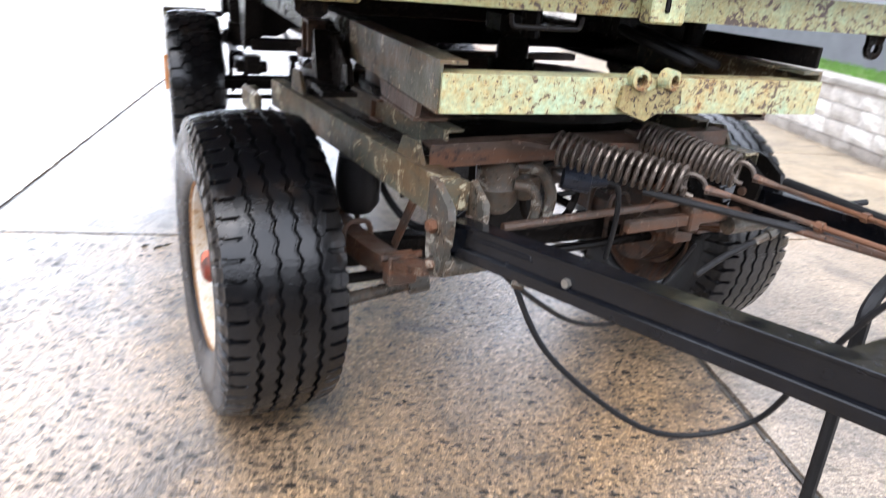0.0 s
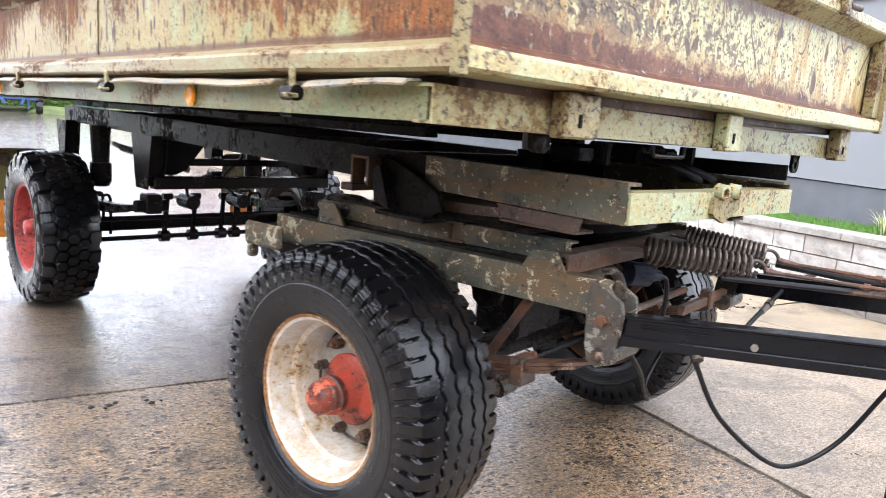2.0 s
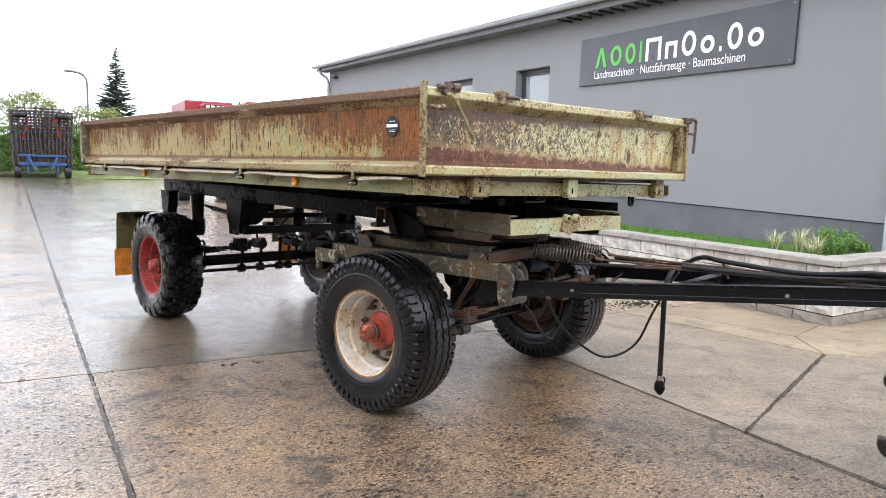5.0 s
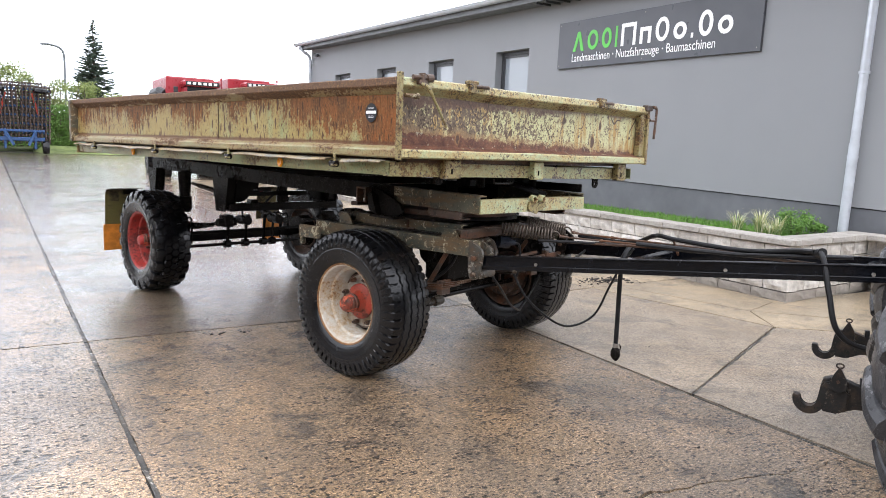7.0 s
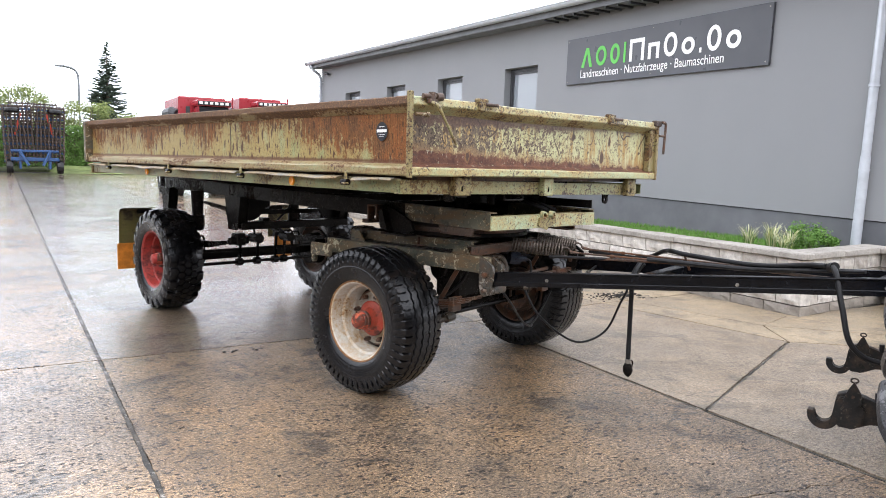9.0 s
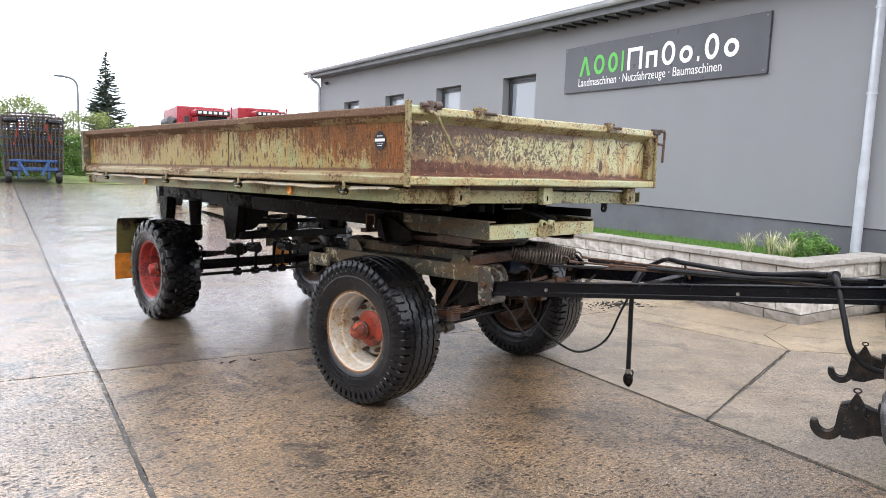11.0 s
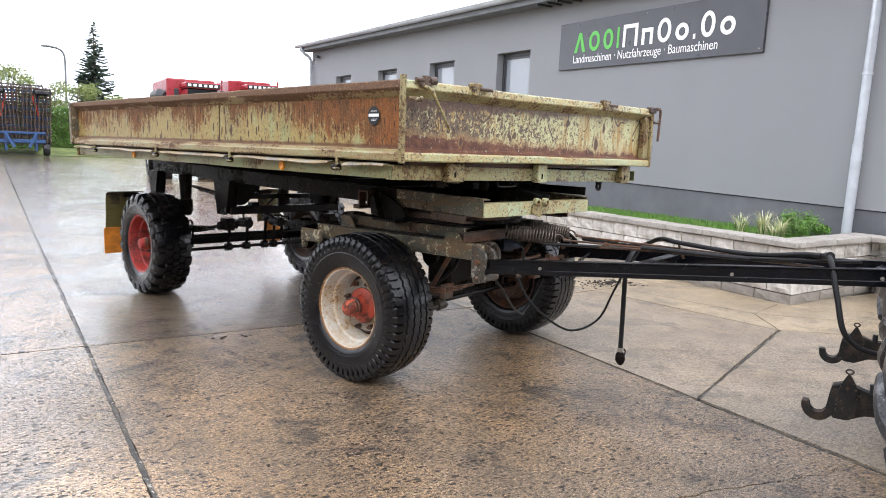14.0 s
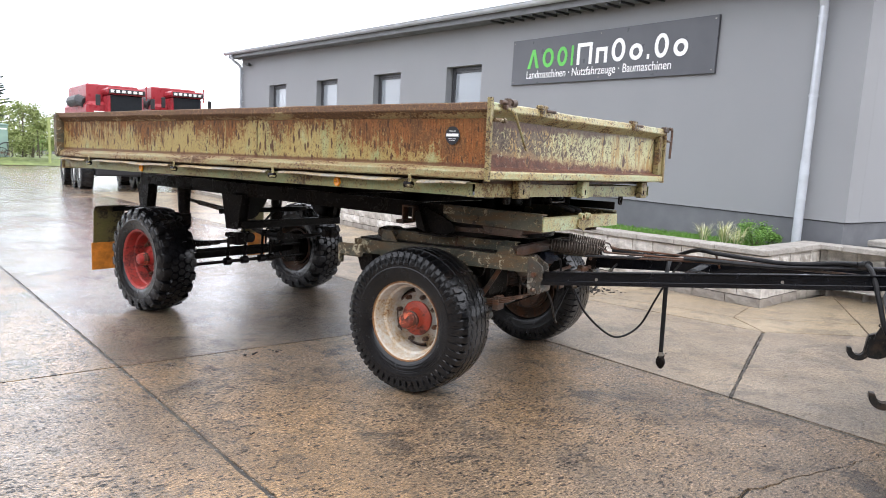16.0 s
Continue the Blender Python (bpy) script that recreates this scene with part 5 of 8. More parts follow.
def cross_board(name, y, sign, label, mat):
    bm = bm_new()
    prof = board_profile(sign, 0.028)
    xs = [BW * i / 24 for i in range(25)]
    rings = [[bm.verts.new((-a * sign if i == 0 else BW + a * sign if i == 24 else x, y + a, z)) for a, z in prof] for i, x in enumerate(xs)]
    n = len(prof)
    for a, b in zip(rings, rings[1:]):
        for i in range(n):
            f = bm.faces.new((a[i], a[(i + 1) % n], b[(i + 1) % n], b[i]))
            f.material_index = 0 if i in (4, 5, 6) else 1
    bm.faces.new(rings[0][::-1])
    bm.faces.new(rings[-1])
    dent(bm, 0.006, 7)
    ob = part(name, bm, mat, trailer, label)
    ob.data.materials.append(front_rail)
    return ob


front_rail = rusty("pale_green_flaking_rail", (0.315, 0.365, 0.205), (0.405, 0.440, 0.275), (0.17, 0.080, 0.045), (0.085, 0.062, 0.05), 0.36, (5, 5, 14), 0.565, clump=0.5, fleck=(0.10, 0.085, 0.06))
front_board = cross_board("front_board", 0.0, -1, "flaking cream and green front board with purple rust", front_paint)
rear_board = cross_board("rear_board", BL, 1, "rusty steel tailboard", side_paint)

for y in (1.93,):
    bm = bm_new()
    block(bm, (-0.0225, y, ZB + 0.098), (0.0, y + 0.004, ZT - 0.083))
    dent(bm, 0.0, 1)
    for v in bm.verts:
        v.co.x = 0.0085 if v.co.x < -0.01 else 0.016
    part("weld_seam", bm, rust_steel, left_board)

for x, y, hi in ((0.0, 0.0, 0.020), (BW, 0.0, 0.014), (0.0, BL, 0.0), (BW, BL, 0.0)):
    # a small square upright over the mitred corner; the right front one has an inner plate as well
    bm = bm_new()
    sx, sy = (-1 if x < 1 else 1), (-1 if y < 1 else 1)
    c, d = x + sx * 0.025, y + sy * 0.025
    block(bm, (c - 0.013, d - 0.013, ZB + 0.017), (c + 0.013, d + 0.013, ZT + hi), 0.003)
    if sy > 0:
        block(bm, (min(x - sx * 0.02, x + sx * 0.052), BL - 0.022, ZB + 0.030), (max(x - sx * 0.02, x + sx * 0.052), BL + 0.036, ZT - 0.012), 0.003)
    if sx > 0 and sy < 0:
        block(bm, (BW - 0.050, -0.020, ZB + 0.075), (BW + 0.012, 0.020, ZT - 0.040), 0.002)
    dent(bm, 0.004, 9)
    part("corner_post", bm, olive_paint if y > 1 else post_paint, trailer, "upright corner post of flaking olive paint")


def corner_latch(x, sign, handle):
    """The screw latch at a top front corner: a cross pin with a collar and a hanging lever."""
    bm = bm_new()
    z = ZT + 0.002
    tube(bm, [(x + sign * 0.04, -0.045, z), (x + sign * 0.15, -0.045, z + 0.003)], 0.012, 12)
    part("latch_pin", bm, rust_steel, trailer, "rusty latch pin")
    bm = bm_new()
    tube(bm, [(x + sign * 0.10, -0.045, z - 0.026), (x + sign * 0.10, -0.045, z + 0.022)], 0.018, 12)
    block(bm, (x + sign * 0.10 - 0.03, -0.060, z - 0.034), (x + sign * 0.10 + 0.03, -0.034, z - 0.012), 0.004)
    part("latch_block", bm, rust_steel, trailer, "greasy steel latch block")
    bm = bm_new()
    tube(bm, [(x + sign * 0.128, -0.045, z), (x + sign * 0.168, -0.045, z + 0.003)], 0.021, 14)
    part("latch_collar", bm, rust_steel, trailer, "greasy steel latch collar")
    bm = bm_new()
    tube(bm, curve_points([(x + sign * 0.09, -0.052, z - 0.03), (x + sign * 0.115, -0.072, z - 0.045), (x + sign * 0.145, -0.08, z - 0.09), (x + sign * handle, -0.075, z - 0.235)], 6), [0.010] * 12 + [0.0070] * 7, 9)
    part("latch_lever", bm, post_paint, trailer, "bent latch lever of scuffed paint")


corner_latch(0.0, 1, 0.252)
bm = bm_new()
tube(bm, [(-0.005, -0.042, 1.655), (0.075, -0.046, 1.655)], 0.011, 10)
tube(bm, [(0.060, -0.046, 1.655), (0.078, -0.046, 1.655)], 0.015, 10)
part("hinge_pin", bm, olive_paint, trailer)


def right_latch():
    bm = bm_new()
    block(bm, (BW - 0.03, -0.05, ZT - 0.025), (BW + 0.05, -0.01, ZT + 0.015), 0.005)
    part("latch_block", bm, rust_steel, trailer)
    bm = bm_new()
    tube(bm, [(BW + 0.051, -0.05, ZT + 0.005), (BW + 0.085, -0.05, ZT + 0.005)], 0.012, 10)
    part("latch_collar", bm, rust_steel, trailer)
    bm = bm_new()
    tube(bm, curve_points([(BW + 0.07, -0.05, ZT + 0.006), (BW + 0.098, -0.05, ZT - 0.004), (BW + 0.100, -0.05, ZT - 0.05), (BW + 0.088, -0.05, ZT - 0.22)], 6), 0.0095, 9)
    part("latch_lever", bm, rust_steel, trailer)
    bm = bm_new()
    tube(bm, [(BW + 0.03, -0.045, ZT - 0.09), (BW + 0.10, -0.045, ZT - 0.09)], 0.009, 8)
    part("hinge_pin", bm, rust_steel, trailer)


right_latch()

for x in (0.50, 1.735):
    bm = bm_new()
    block(bm, (x - 0.06, -0.046, ZT - 0.006), (x + 0.02, -0.006, ZT + 0.022), 0.006)
    block(bm, (x - 0.055, -0.052, ZT - 0.045), (x - 0.005, -0.030, ZT + 0.004), 0.004)
    b = part("rail_clamp", bm, post_paint, trailer, "rusty clamp on the top rail")
    bm = bm_new()
    tube(bm, [(x - 0.01, -0.046, ZT - 0.008), (x + 0.085, -0.050, ZT - 0.008)], 0.010, 10)
    part("clamp_pin", bm, rust_steel, b)

# maker's disc on the side board: writing too small to read
sticker = plain("dark_sticker_film", (0.016, 0.018, 0.022), 0.4, vary=0.1)
bm = bm_new()
lathe(bm, [(-0.0, 0.001), (0.0, 0.0475), (-0.0015, 0.048), (-0.0015, 0.001)], 40)
for v in bm.verts:
    # the lower rim runs out to a blunt point
    if v.co.z < 0:
        v.co.z *= 1.0 + 0.07 * max(0.0, 1.0 - abs(v.co.y) / 0.03)
disc = part("maker_disc", bm, sticker, trailer, "small round dark sticker with white bars", pose(0.0065, 0.235, 1.574))
for i, (z, w, h) in enumerate(((0.002, 0.082, 0.015), (0.023, 0.044, 0.0035), (-0.018, 0.050, 0.002), (-0.026, 0.040, 0.002))):
    bm = bm_new()
    block(bm, (-0.003, -w / 2, z - h / 2), (-0.0018, w / 2, z + h / 2))
    part("sticker_bar", bm, letter_white, disc)

# bed floor
bm = bm_new()
block(bm, (0.066, 0.066, ZB + 0.000), (BW - 0.066, BL - 0.066, ZB + 0.040))
part("bed_floor", bm, rust_steel, trailer, "rusty steel load floor")

# platform frame under the bed
ZF0, ZF1 = 1.236, 1.310


def edge_member(a, b, out):
    bm = bm_new()
    channel(bm, Vector(a), Vector(b), ZF1 - ZF0, 0.055, 0.006, out)
    bmesh.ops.subdivide_edges(bm, edges=[e for e in bm.edges if e.calc_length() > 1.0], cuts=16)
    dent(bm, 0.003, 13)
    return bm


part("edge_member", edge_member((0.016, 0.096, 1.293), (0.016, BL - 0.03, 1.284), 1), edge_paint, trailer, "pale green channel along the bed")
part("edge_member", edge_member((BW - 0.004, BL - 0.03, 1.271), (BW - 0.004, 0.06, 1.271), 1), edge_paint, trailer, "pale green channel along the bed")
part("edge_member", edge_member((BW - 0.065, 0.062, 1.266), (0.0, 0.062, 1.290), 1), channel_paint, trailer, "flaking pale green front channel")
part("edge_member", edge_member((0.0, BL, 1.271), (BW, BL, 1.271), -1), green_paint, trailer, "pale green rear channel")
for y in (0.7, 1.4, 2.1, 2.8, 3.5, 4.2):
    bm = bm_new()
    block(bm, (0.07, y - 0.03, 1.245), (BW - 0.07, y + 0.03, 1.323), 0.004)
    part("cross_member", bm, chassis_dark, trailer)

for x, w, mat in ((0.405, 0.062, post_paint), (1.150, 0.045, front_rail), (2.085, 0.05, post_paint)):
    bm = bm_new()
    low = ZF0 + 0.010 - 0.0105 * x
    block(bm, (x - w, 0.014, low), (x + w, 0.060, ZB + 0.020), 0.005)
    b = part("front_bracket", bm, mat, trailer, "welded bracket on the front channel")
    bm = bm_new()
    block(bm, (x - w * 0.3, 0.0110, low + 0.024), (x - w * 0.3 + 0.012, 0.0145, low + 0.054), 0.003)
    part("slot", bm, chassis_dark, b, "dark slot")

bm = bm_new()
lathe(bm, [(-0.006, 0.013), (-0.006, 0.030), (0.006, 0.030), (0.006, 0.013)], 24, True)
mm = Matrix.Translation((1.928, 0.128, 1.196)) @ Matrix.Rotation(radians(90), 4, "Z")
for v in bm.verts:
    v.co = mm @ v.co
prism(bm, [(1.893, ZF0 + 0.01), (1.902, 1.205), (1.912, 1.219), (1.944, 1.219), (1.954, 1.205), (1.963, ZF0 + 0.01)], 1, 0.1225, 0.1335)
part("lug", bm, chassis_dark, trailer, "dark drilled lug")

# hinge hooks and bent cover strips along the left edge
for y, up in ((0.500, 1), (1.705, 0), (2.90, 1), (4.275, 1)):
    bm = bm_new()
    tube(bm, [(-0.036, y - 0.026, 1.300), (-0.036, y + 0.026, 1.300)], 0.018, 14)
    tube(bm, [(-0.018, y, 1.300), (-0.052, y, 1.300)], 0.012, 10)
    h = part("hinge_hook", bm, chassis_dark, trailer, "black greasy board hinge")
    bm = bm_new()
    block(bm, (-0.046, y - 0.022, 1.304), (-0.036, y - 0.002, 1.356), 0.003)
    block(bm, (-0.070, y - 0.040, 1.288), (-0.040, y - 0.006, 1.299), 0.003)
    part("hook_plate", bm, post_paint, h)


strip_paint = rusty("greyed_strip_paint", (0.18, 0.176, 0.154), (0.26, 0.255, 0.228), (0.13, 0.085, 0.06), (0.09, 0.06, 0.05), 0.36, (5, 5, 5), 0.58, 0.5)


def cover_strip(y0, y1, seed):
    """A bent sheet strip over the hinges."""
    bm = bm_new()
    n = 16
    rows = []
    for i in range(n + 1):
        y = y0 + (y1 - y0) * i / n
        w = 0.008 * noise.noise(Vector((y * 3.1, seed, 0)))
        rows.append([bm.verts.new(p) for p in ((0.0, y, 1.334 + w * 0.3), (-0.032, y, 1.330 + w), (-0.047, y, 1.318 + 1.5 * w), (-0.045, y, 1.314 + 1.5 * w), (-0.030, y, 1.325 + w), (0.0, y, 1.329 + w * 0.3))])
    for a, b in zip(rows, rows[1:]):
        for k in range(6):
            bm.faces.new((a[k], a[(k + 1) % 6], b[(k + 1) % 6], b[k]))
    bm.faces.new(rows[0][::-1])
    bm.faces.new(rows[-1])
    return bm


for y0, y1, s in ((0.10, 0.44, 1), (0.58, 1.64, 2), (1.775, 2.83, 5), (2.98, 4.20, 8), (4.36, 4.84, 9)):
    part("cover_strip", cover_strip(y0, y1, s), strip_paint, trailer, "bent strip of greyed sheet metal")

for y in (1.125, 3.46):
    bm = bm_new()
    lathe(bm, [(0.0, 0.002), (-0.006, 0.022), (-0.004, 0.027), (0.0, 0.029), (0.004, 0.029), (0.004, 0.002)], 20)
    block(bm, (-0.002, -0.02, -0.03), (0.004, 0.02, 0.03), 0.003)
    part("side_reflector", bm, amber, trailer, "amber side reflector", pose(0.006, y, 1.286))

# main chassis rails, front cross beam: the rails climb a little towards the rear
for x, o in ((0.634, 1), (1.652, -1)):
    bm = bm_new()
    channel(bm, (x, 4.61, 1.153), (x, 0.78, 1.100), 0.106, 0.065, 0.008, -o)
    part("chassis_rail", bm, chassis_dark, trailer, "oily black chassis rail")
    bm = bm_new()
    channel(bm, (x, 0.778, 1.100), (x, 0.026, 1.090), 0.106, 0.06, 0.008, -o)
    bmesh.ops.subdivide_edges(bm, edges=[e for e in bm.edges if e.calc_length() > 0.5], cuts=6)
    dent(bm, 0.003, 21)
    part("front_rail", bm, olive_paint, trailer, "scraped olive front end of the rail")
bm = bm_new()
channel(bm, (1.648, 0.016, 1.079), (0.638, 0.016, 1.079), 0.080, 0.07, 0.008, 1)
bmesh.ops.subdivide_edges(bm, edges=[e for e in bm.edges if e.calc_length() > 0.8], cuts=10)
dent(bm, 0.003, 5)
beam = part("front_beam", bm, green_paint, trailer, "flaking pale green front cross beam")
for dx in (-0.035, 0.045):
    bm = bm_new()
    lathe(bm, [(-0.018, 0.013), (-0.018, 0.022), (0.012, 0.025), (0.012, 0.013)], 18, True)
    part("pin_eye", bm, green_paint, beam, "pale green pin eye", pose(1.130 + dx, 0.005, 1.118, 0, 0, 90 + dx * 300))
bm = bm_new()
prism(bm, [(1.050, 1.056), (1.065, 1.046), (1.125, 1.026), (1.150, 1.041), (1.215, 1.066), (1.210, 1.106), (1.165, 1.104), (1.130, 1.091), (1.085, 1.108), (1.057, 1.101)], 1, 0.000, 0.0145)
part("eye_plate", bm, post_paint, beam, "rusted eye plate")
for y in (1.05, 1.9, 2.75, 3.4, 4.4):
    bm = bm_new()
    block(bm, (0.645, y - 0.035, 1.062 + 0.012 * y), (1.640, y + 0.035, 1.138 + 0.012 * y), 0.004)
    part("cross_bar", bm, chassis_dark, trailer)
# small grab bar below the front channel, and the dark side plate above the far rail
bm = bm_new()
tube(bm, curve_points([(0.80, 0.07, 1.236), (0.805, 0.07, 1.214), (0.83, 0.07, 1.210), (0.94, 0.07, 1.210), (0.965, 0.07, 1.214), (0.97, 0.07, 1.236)], 5), 0.006, 8)
part("grab_bar", bm, chassis_dark, trailer, "small black grab bar")
bm = bm_new()
block(bm, (1.640, 0.04, 1.147), (1.652, 1.10, 1.200), 0.003)
part("side_plate", bm, chassis_dark, trailer, "dark flaking side plate")
# rails of the tipping frame, above the chassis
for x in (0.72, 1.56):
    bm = bm_new()
    block(bm, (x - 0.03, 0.85, 1.208), (x + 0.03, 4.6, 1.244), 0.004)
    part("tipping_rail", bm, chassis_dark, trailer)
# tipping ram over the turntable, with its bright rod
bm = bm_new()
tube(bm, [(1.172, 0.79, 1.02), (1.172, 0.79, 1.185)], 0.052, 24)
tube(bm, [(1.172, 0.79, 1.02), (1.172, 0.79, 1.06)], 0.075, 24)
ram = part("tipping_ram", bm, chassis_dark, trailer, "oily hydraulic tipping ram", smooth=True)
bm = bm_new()
tube(bm, [(1.172, 0.79, 1.186), (1.172, 0.79, 1.250)], 0.037, 24)
part("ram_rod", bm, bare_steel, ram, "bright bare steel ram rod", smooth=True)
# dark tongue that hangs under the front channel, and the bearers behind it
bm = bm_new()
prism(bm, [(0.362, 1.25), (0.366, 1.215), (0.380, 1.204), (0.414, 1.204), (0.428, 1.215), (0.432, 1.25)], 1, 0.120, 0.134)
part("stop_tongue", bm, chassis_dark, trailer, "dark drilled steel tongue")
for x, y in ((1.0, 0.36), (1.5, 0.34)):
    bm = bm_new()
    tube(bm, [(x, y, 1.165), (x, y, 1.235)], 0.028, 14)
    block(bm, (x - 0.05, y + 0.06, 1.16), (x + 0.05, y + 0.18, 1.225), 0.012)
    part("support_stub", bm, chassis_dark, trailer)
# valve block and hoses of the tipping gear under the bed
bm = bm_new()
block(bm, (1.28, 0.40, 1.165), (1.46, 0.62, 1.235), 0.012)
part("tipping_valve", bm, chassis_dark, trailer, "oily black valve block")
for k, (x, y) in enumerate(((1.30, 0.30), (1.36, 0.28))):
    bm = bm_new()
    tube(bm, curve_points([(x, 0.42, 1.20), (x + 0.02, y, 1.17), (x + 0.12, y - 0.06, 1.13), (x + 0.22, y + 0.06, 1.12)], 7), 0.013, 9)
    part("tipping_hose", bm, hose_black, trailer)

# side brackets that carry the bed on the turntable
for x, s in ((0.634, -1), (1.652, 1)):
    bm = bm_new()
    prism(bm, [(0.99, 1.140), (0.93, 1.134), (0.79, 1.090), (0.68, 1.040), (0.655, 0.990), (0.72, 0.958), (0.89, 0.950), (0.985, 1.020)], 0, x + s * 0.012, x + s * 0.030)
    block(bm, (min(x, x + s * 0.10), 0.66, 0.952), (max(x, x + s * 0.10), 0.90, 0.966), 0.002)
    prism(bm, [(0.86, 0.966), (0.94, 0.99), (0.96, 1.09), (0.92, 1.11)], 0, x + s * 0.030, x + s * 0.075)
    br = part("turntable_bracket", bm, chassis_dark, trailer, "dark rusted side bracket")
    bm = bm_new()
    x0, x1 = sorted((x + s * 0.030, x + s * 0.085))
    block(bm, (x0, 0.965, 1.122), (x1, 1.065, 1.134), 0.002)
    block(bm, (x0, 0.965, 1.035), (x1, 0.977, 1.122), 0.002)
    block(bm, (x0, 1.053, 1.035), (x1, 1.065, 1.122), 0.002)
    part("bracket_clamp", bm, rust_steel, br, "open square clamp of rusty plate")

for x, s in ((0.634, 1), (1.652, -1)):
    bm = bm_new()
    prism(bm, [(0.16, 1.034), (0.46, 1.040), (0.44, 1.004), (0.30, 0.992), (0.17, 1.000)], 0, x + s * 0.004, x + s * 0.016)
    block(bm, (min(x, x + s * 0.085), 0.17, 0.990), (max(x, x + s * 0.085), 0.44, 0.9985), 0.002)
    part("rail_foot", bm, rust_steel, trailer, "rusty angled plate under the rail")

# ---- running gear: front bogie ----
def bpart(name, bm, mat, label="", parent=None, smooth=False):
    return part(name, bm, mat, parent or trailer, label, BOGIE if parent is None else None, smooth)


bm = bm_new()
tube(bm, [(0, 0, 0.955), (0, 0, 0.978)], 0.47, 56)
bpart("turntable_ring", bm, chassis_dark, "flat steel turntable ring", smooth=True)
bm = bm_new()
tube(bm, [(0, 0, 0.978), (0, 0, 1.010)], 0.45, 56)
bpart("turntable_upper_ring", bm, rust_steel, "rust-brown upper turntable ring", smooth=True)
bm = bm_new()
block(bm, (-0.56, -0.42, 1.008), (0.56, -0.36, 1.034), 0.003)
block(bm, (-0.56, 0.36, 1.008), (0.56, 0.42, 1.034), 0.003)
bpart("turntable_bolster", bm, rust_steel)
for s in (-1, 1):
    bm = bm_new()
    channel(bm, (s * 0.545, -0.572, 0.824), (s * 0.545, 0.78, 0.824), 0.096, 0.06, 0.008, -s)
    bmesh.ops.subdivide_edges(bm, edges=[e for e in bm.edges if e.calc_length() > 0.8], cuts=10)
    dent(bm, 0.003, 31)
    r = bpart("bogie_rail", bm, olive_paint, "scraped olive bogie rail with rust patches")
    bm = bm_new()
    channel(bm, (s * 0.455, -0.44, 0.915), (s * 0.455, 0.62, 0.915), 0.062, 0.05, 0.007, -s)
    bmesh.ops.subdivide_edges(bm, edges=[e for e in bm.edges if e.calc_length() > 0.8], cuts=8)
    dent(bm, 0.003, 33)
    bpart("bogie_upper_rail", bm, olive_paint, "rusty upper bogie rail")
    bm = bm_new()
    prism(bm, [(0.42, 0.875), (0.56, 0.875), (0.54, 0.948), (0.47, 0.948)], 0, s * 0.53 - 0.006, s * 0.53 + 0.006)
    bpart("gusset", bm, olive_paint)
    bm = bm_new()
    prism(bm, [(-0.485, 0.858), (-0.335, 0.872), (-0.365, 0.922), (-0.440, 0.926)], 0, s * 0.53 - 0.006, s * 0.53 + 0.006)
    bpart("gusset", bm, olive_paint, parent=None)
    # spring hanger and drawbar hinge plates
    bm = bm_new()
    prism(bm, [(-0.660, 0.828), (-0.600, 0.868), (-0.570, 0.874), (-0.568, 0.775), (-0.570, 0.70), (-0.580, 0.656), (-0.608, 0.642), (-0.640, 0.656), (-0.662, 0.74), (-0.668, 0.80)], 0, s * 0.552 - 0.010, s * 0.552 + 0.010)
    prism(bm, [(-0.66, 0.83), (-0.600, 0.868), (-0.575, 0.70), (-0.585, 0.656), (-0.612, 0.642), (-0.640, 0.656), (-0.665, 0.80)], 0, s * 0.462 - 0.008, s * 0.462 + 0.008)
    h = bpart("hinge_plate", bm, grease_steel if s < 0 else chassis_dark, "greasy grey hinge plate" if s < 0 else "black hinge plate")
    for z, rad in ((0.773, 0.017), (0.678, 0.016)):
        bm = bm_new()
        tube(bm, [(s * 0.445, -0.615, z), (s * 0.585, -0.615, z)], 0.013, 12)
        tube(bm, [(s * 0.562, -0.615, z), (s * 0.580, -0.615, z)], rad, 6)
        hb = part("hinge_bolt", bm, rust_steel, h)
        bm = bm_new()
        tube(bm, [(s * 0.561, -0.615, z), (s * 0.567, -0.615, z)], rad * 1.4, 18)
        part("washer", bm, grease_steel, hb, "greasy steel washer")
    bm = bm_new()
    tube(bm, [(s * 0.40, -0.630, 0.678), (s * 0.552, -0.630, 0.678)], 0.028, 16)
    part("bush", bm, grease_steel, h)
    # leaf spring
    bm = bm_new()
    for k in range(6):
        half = 0.62 - 0.085 * k
        line = [(s * 0.52, -0.01 + half * t, 0.545 - 0.011 * k + 0.115 * (half * t / 0.62) ** 2) for t in [i / 8 - 1 for i in range(17)]]
        for p, q in zip(line, line[1:]):
            solid_between(bm, p, q, 0.009, 0.065)
    bpart("leaf_spring", bm, rust_steel, "rusty leaf spring pack")
    for y in (-0.055, 0.05):
        bm = bm_new()
        tube(bm, curve_points([(s * 0.52 - 0.042, y, 0.40), (s * 0.52 - 0.042, y, 0.56), (s * 0.52, y, 0.585), (s * 0.52 + 0.042, y, 0.56), (s * 0.52 + 0.042, y, 0.40)], 4), 0.009, 8)
        bpart("u_bolt", bm, rust_steel)
    for y in (-0.36, 0.34):
        bm = bm_new()
        block(bm, (s * 0.52 - 0.042, y - 0.022, 0.515), (s * 0.52 + 0.042, y + 0.022, 0.60), 0.004)
        tube(bm, [(s * 0.52 - 0.06, y, 0.592), (s * 0.52 + 0.06, y, 0.592)], 0.010, 8)
        bpart("spring_clip", bm, rust_steel)
    bm = bm_new()
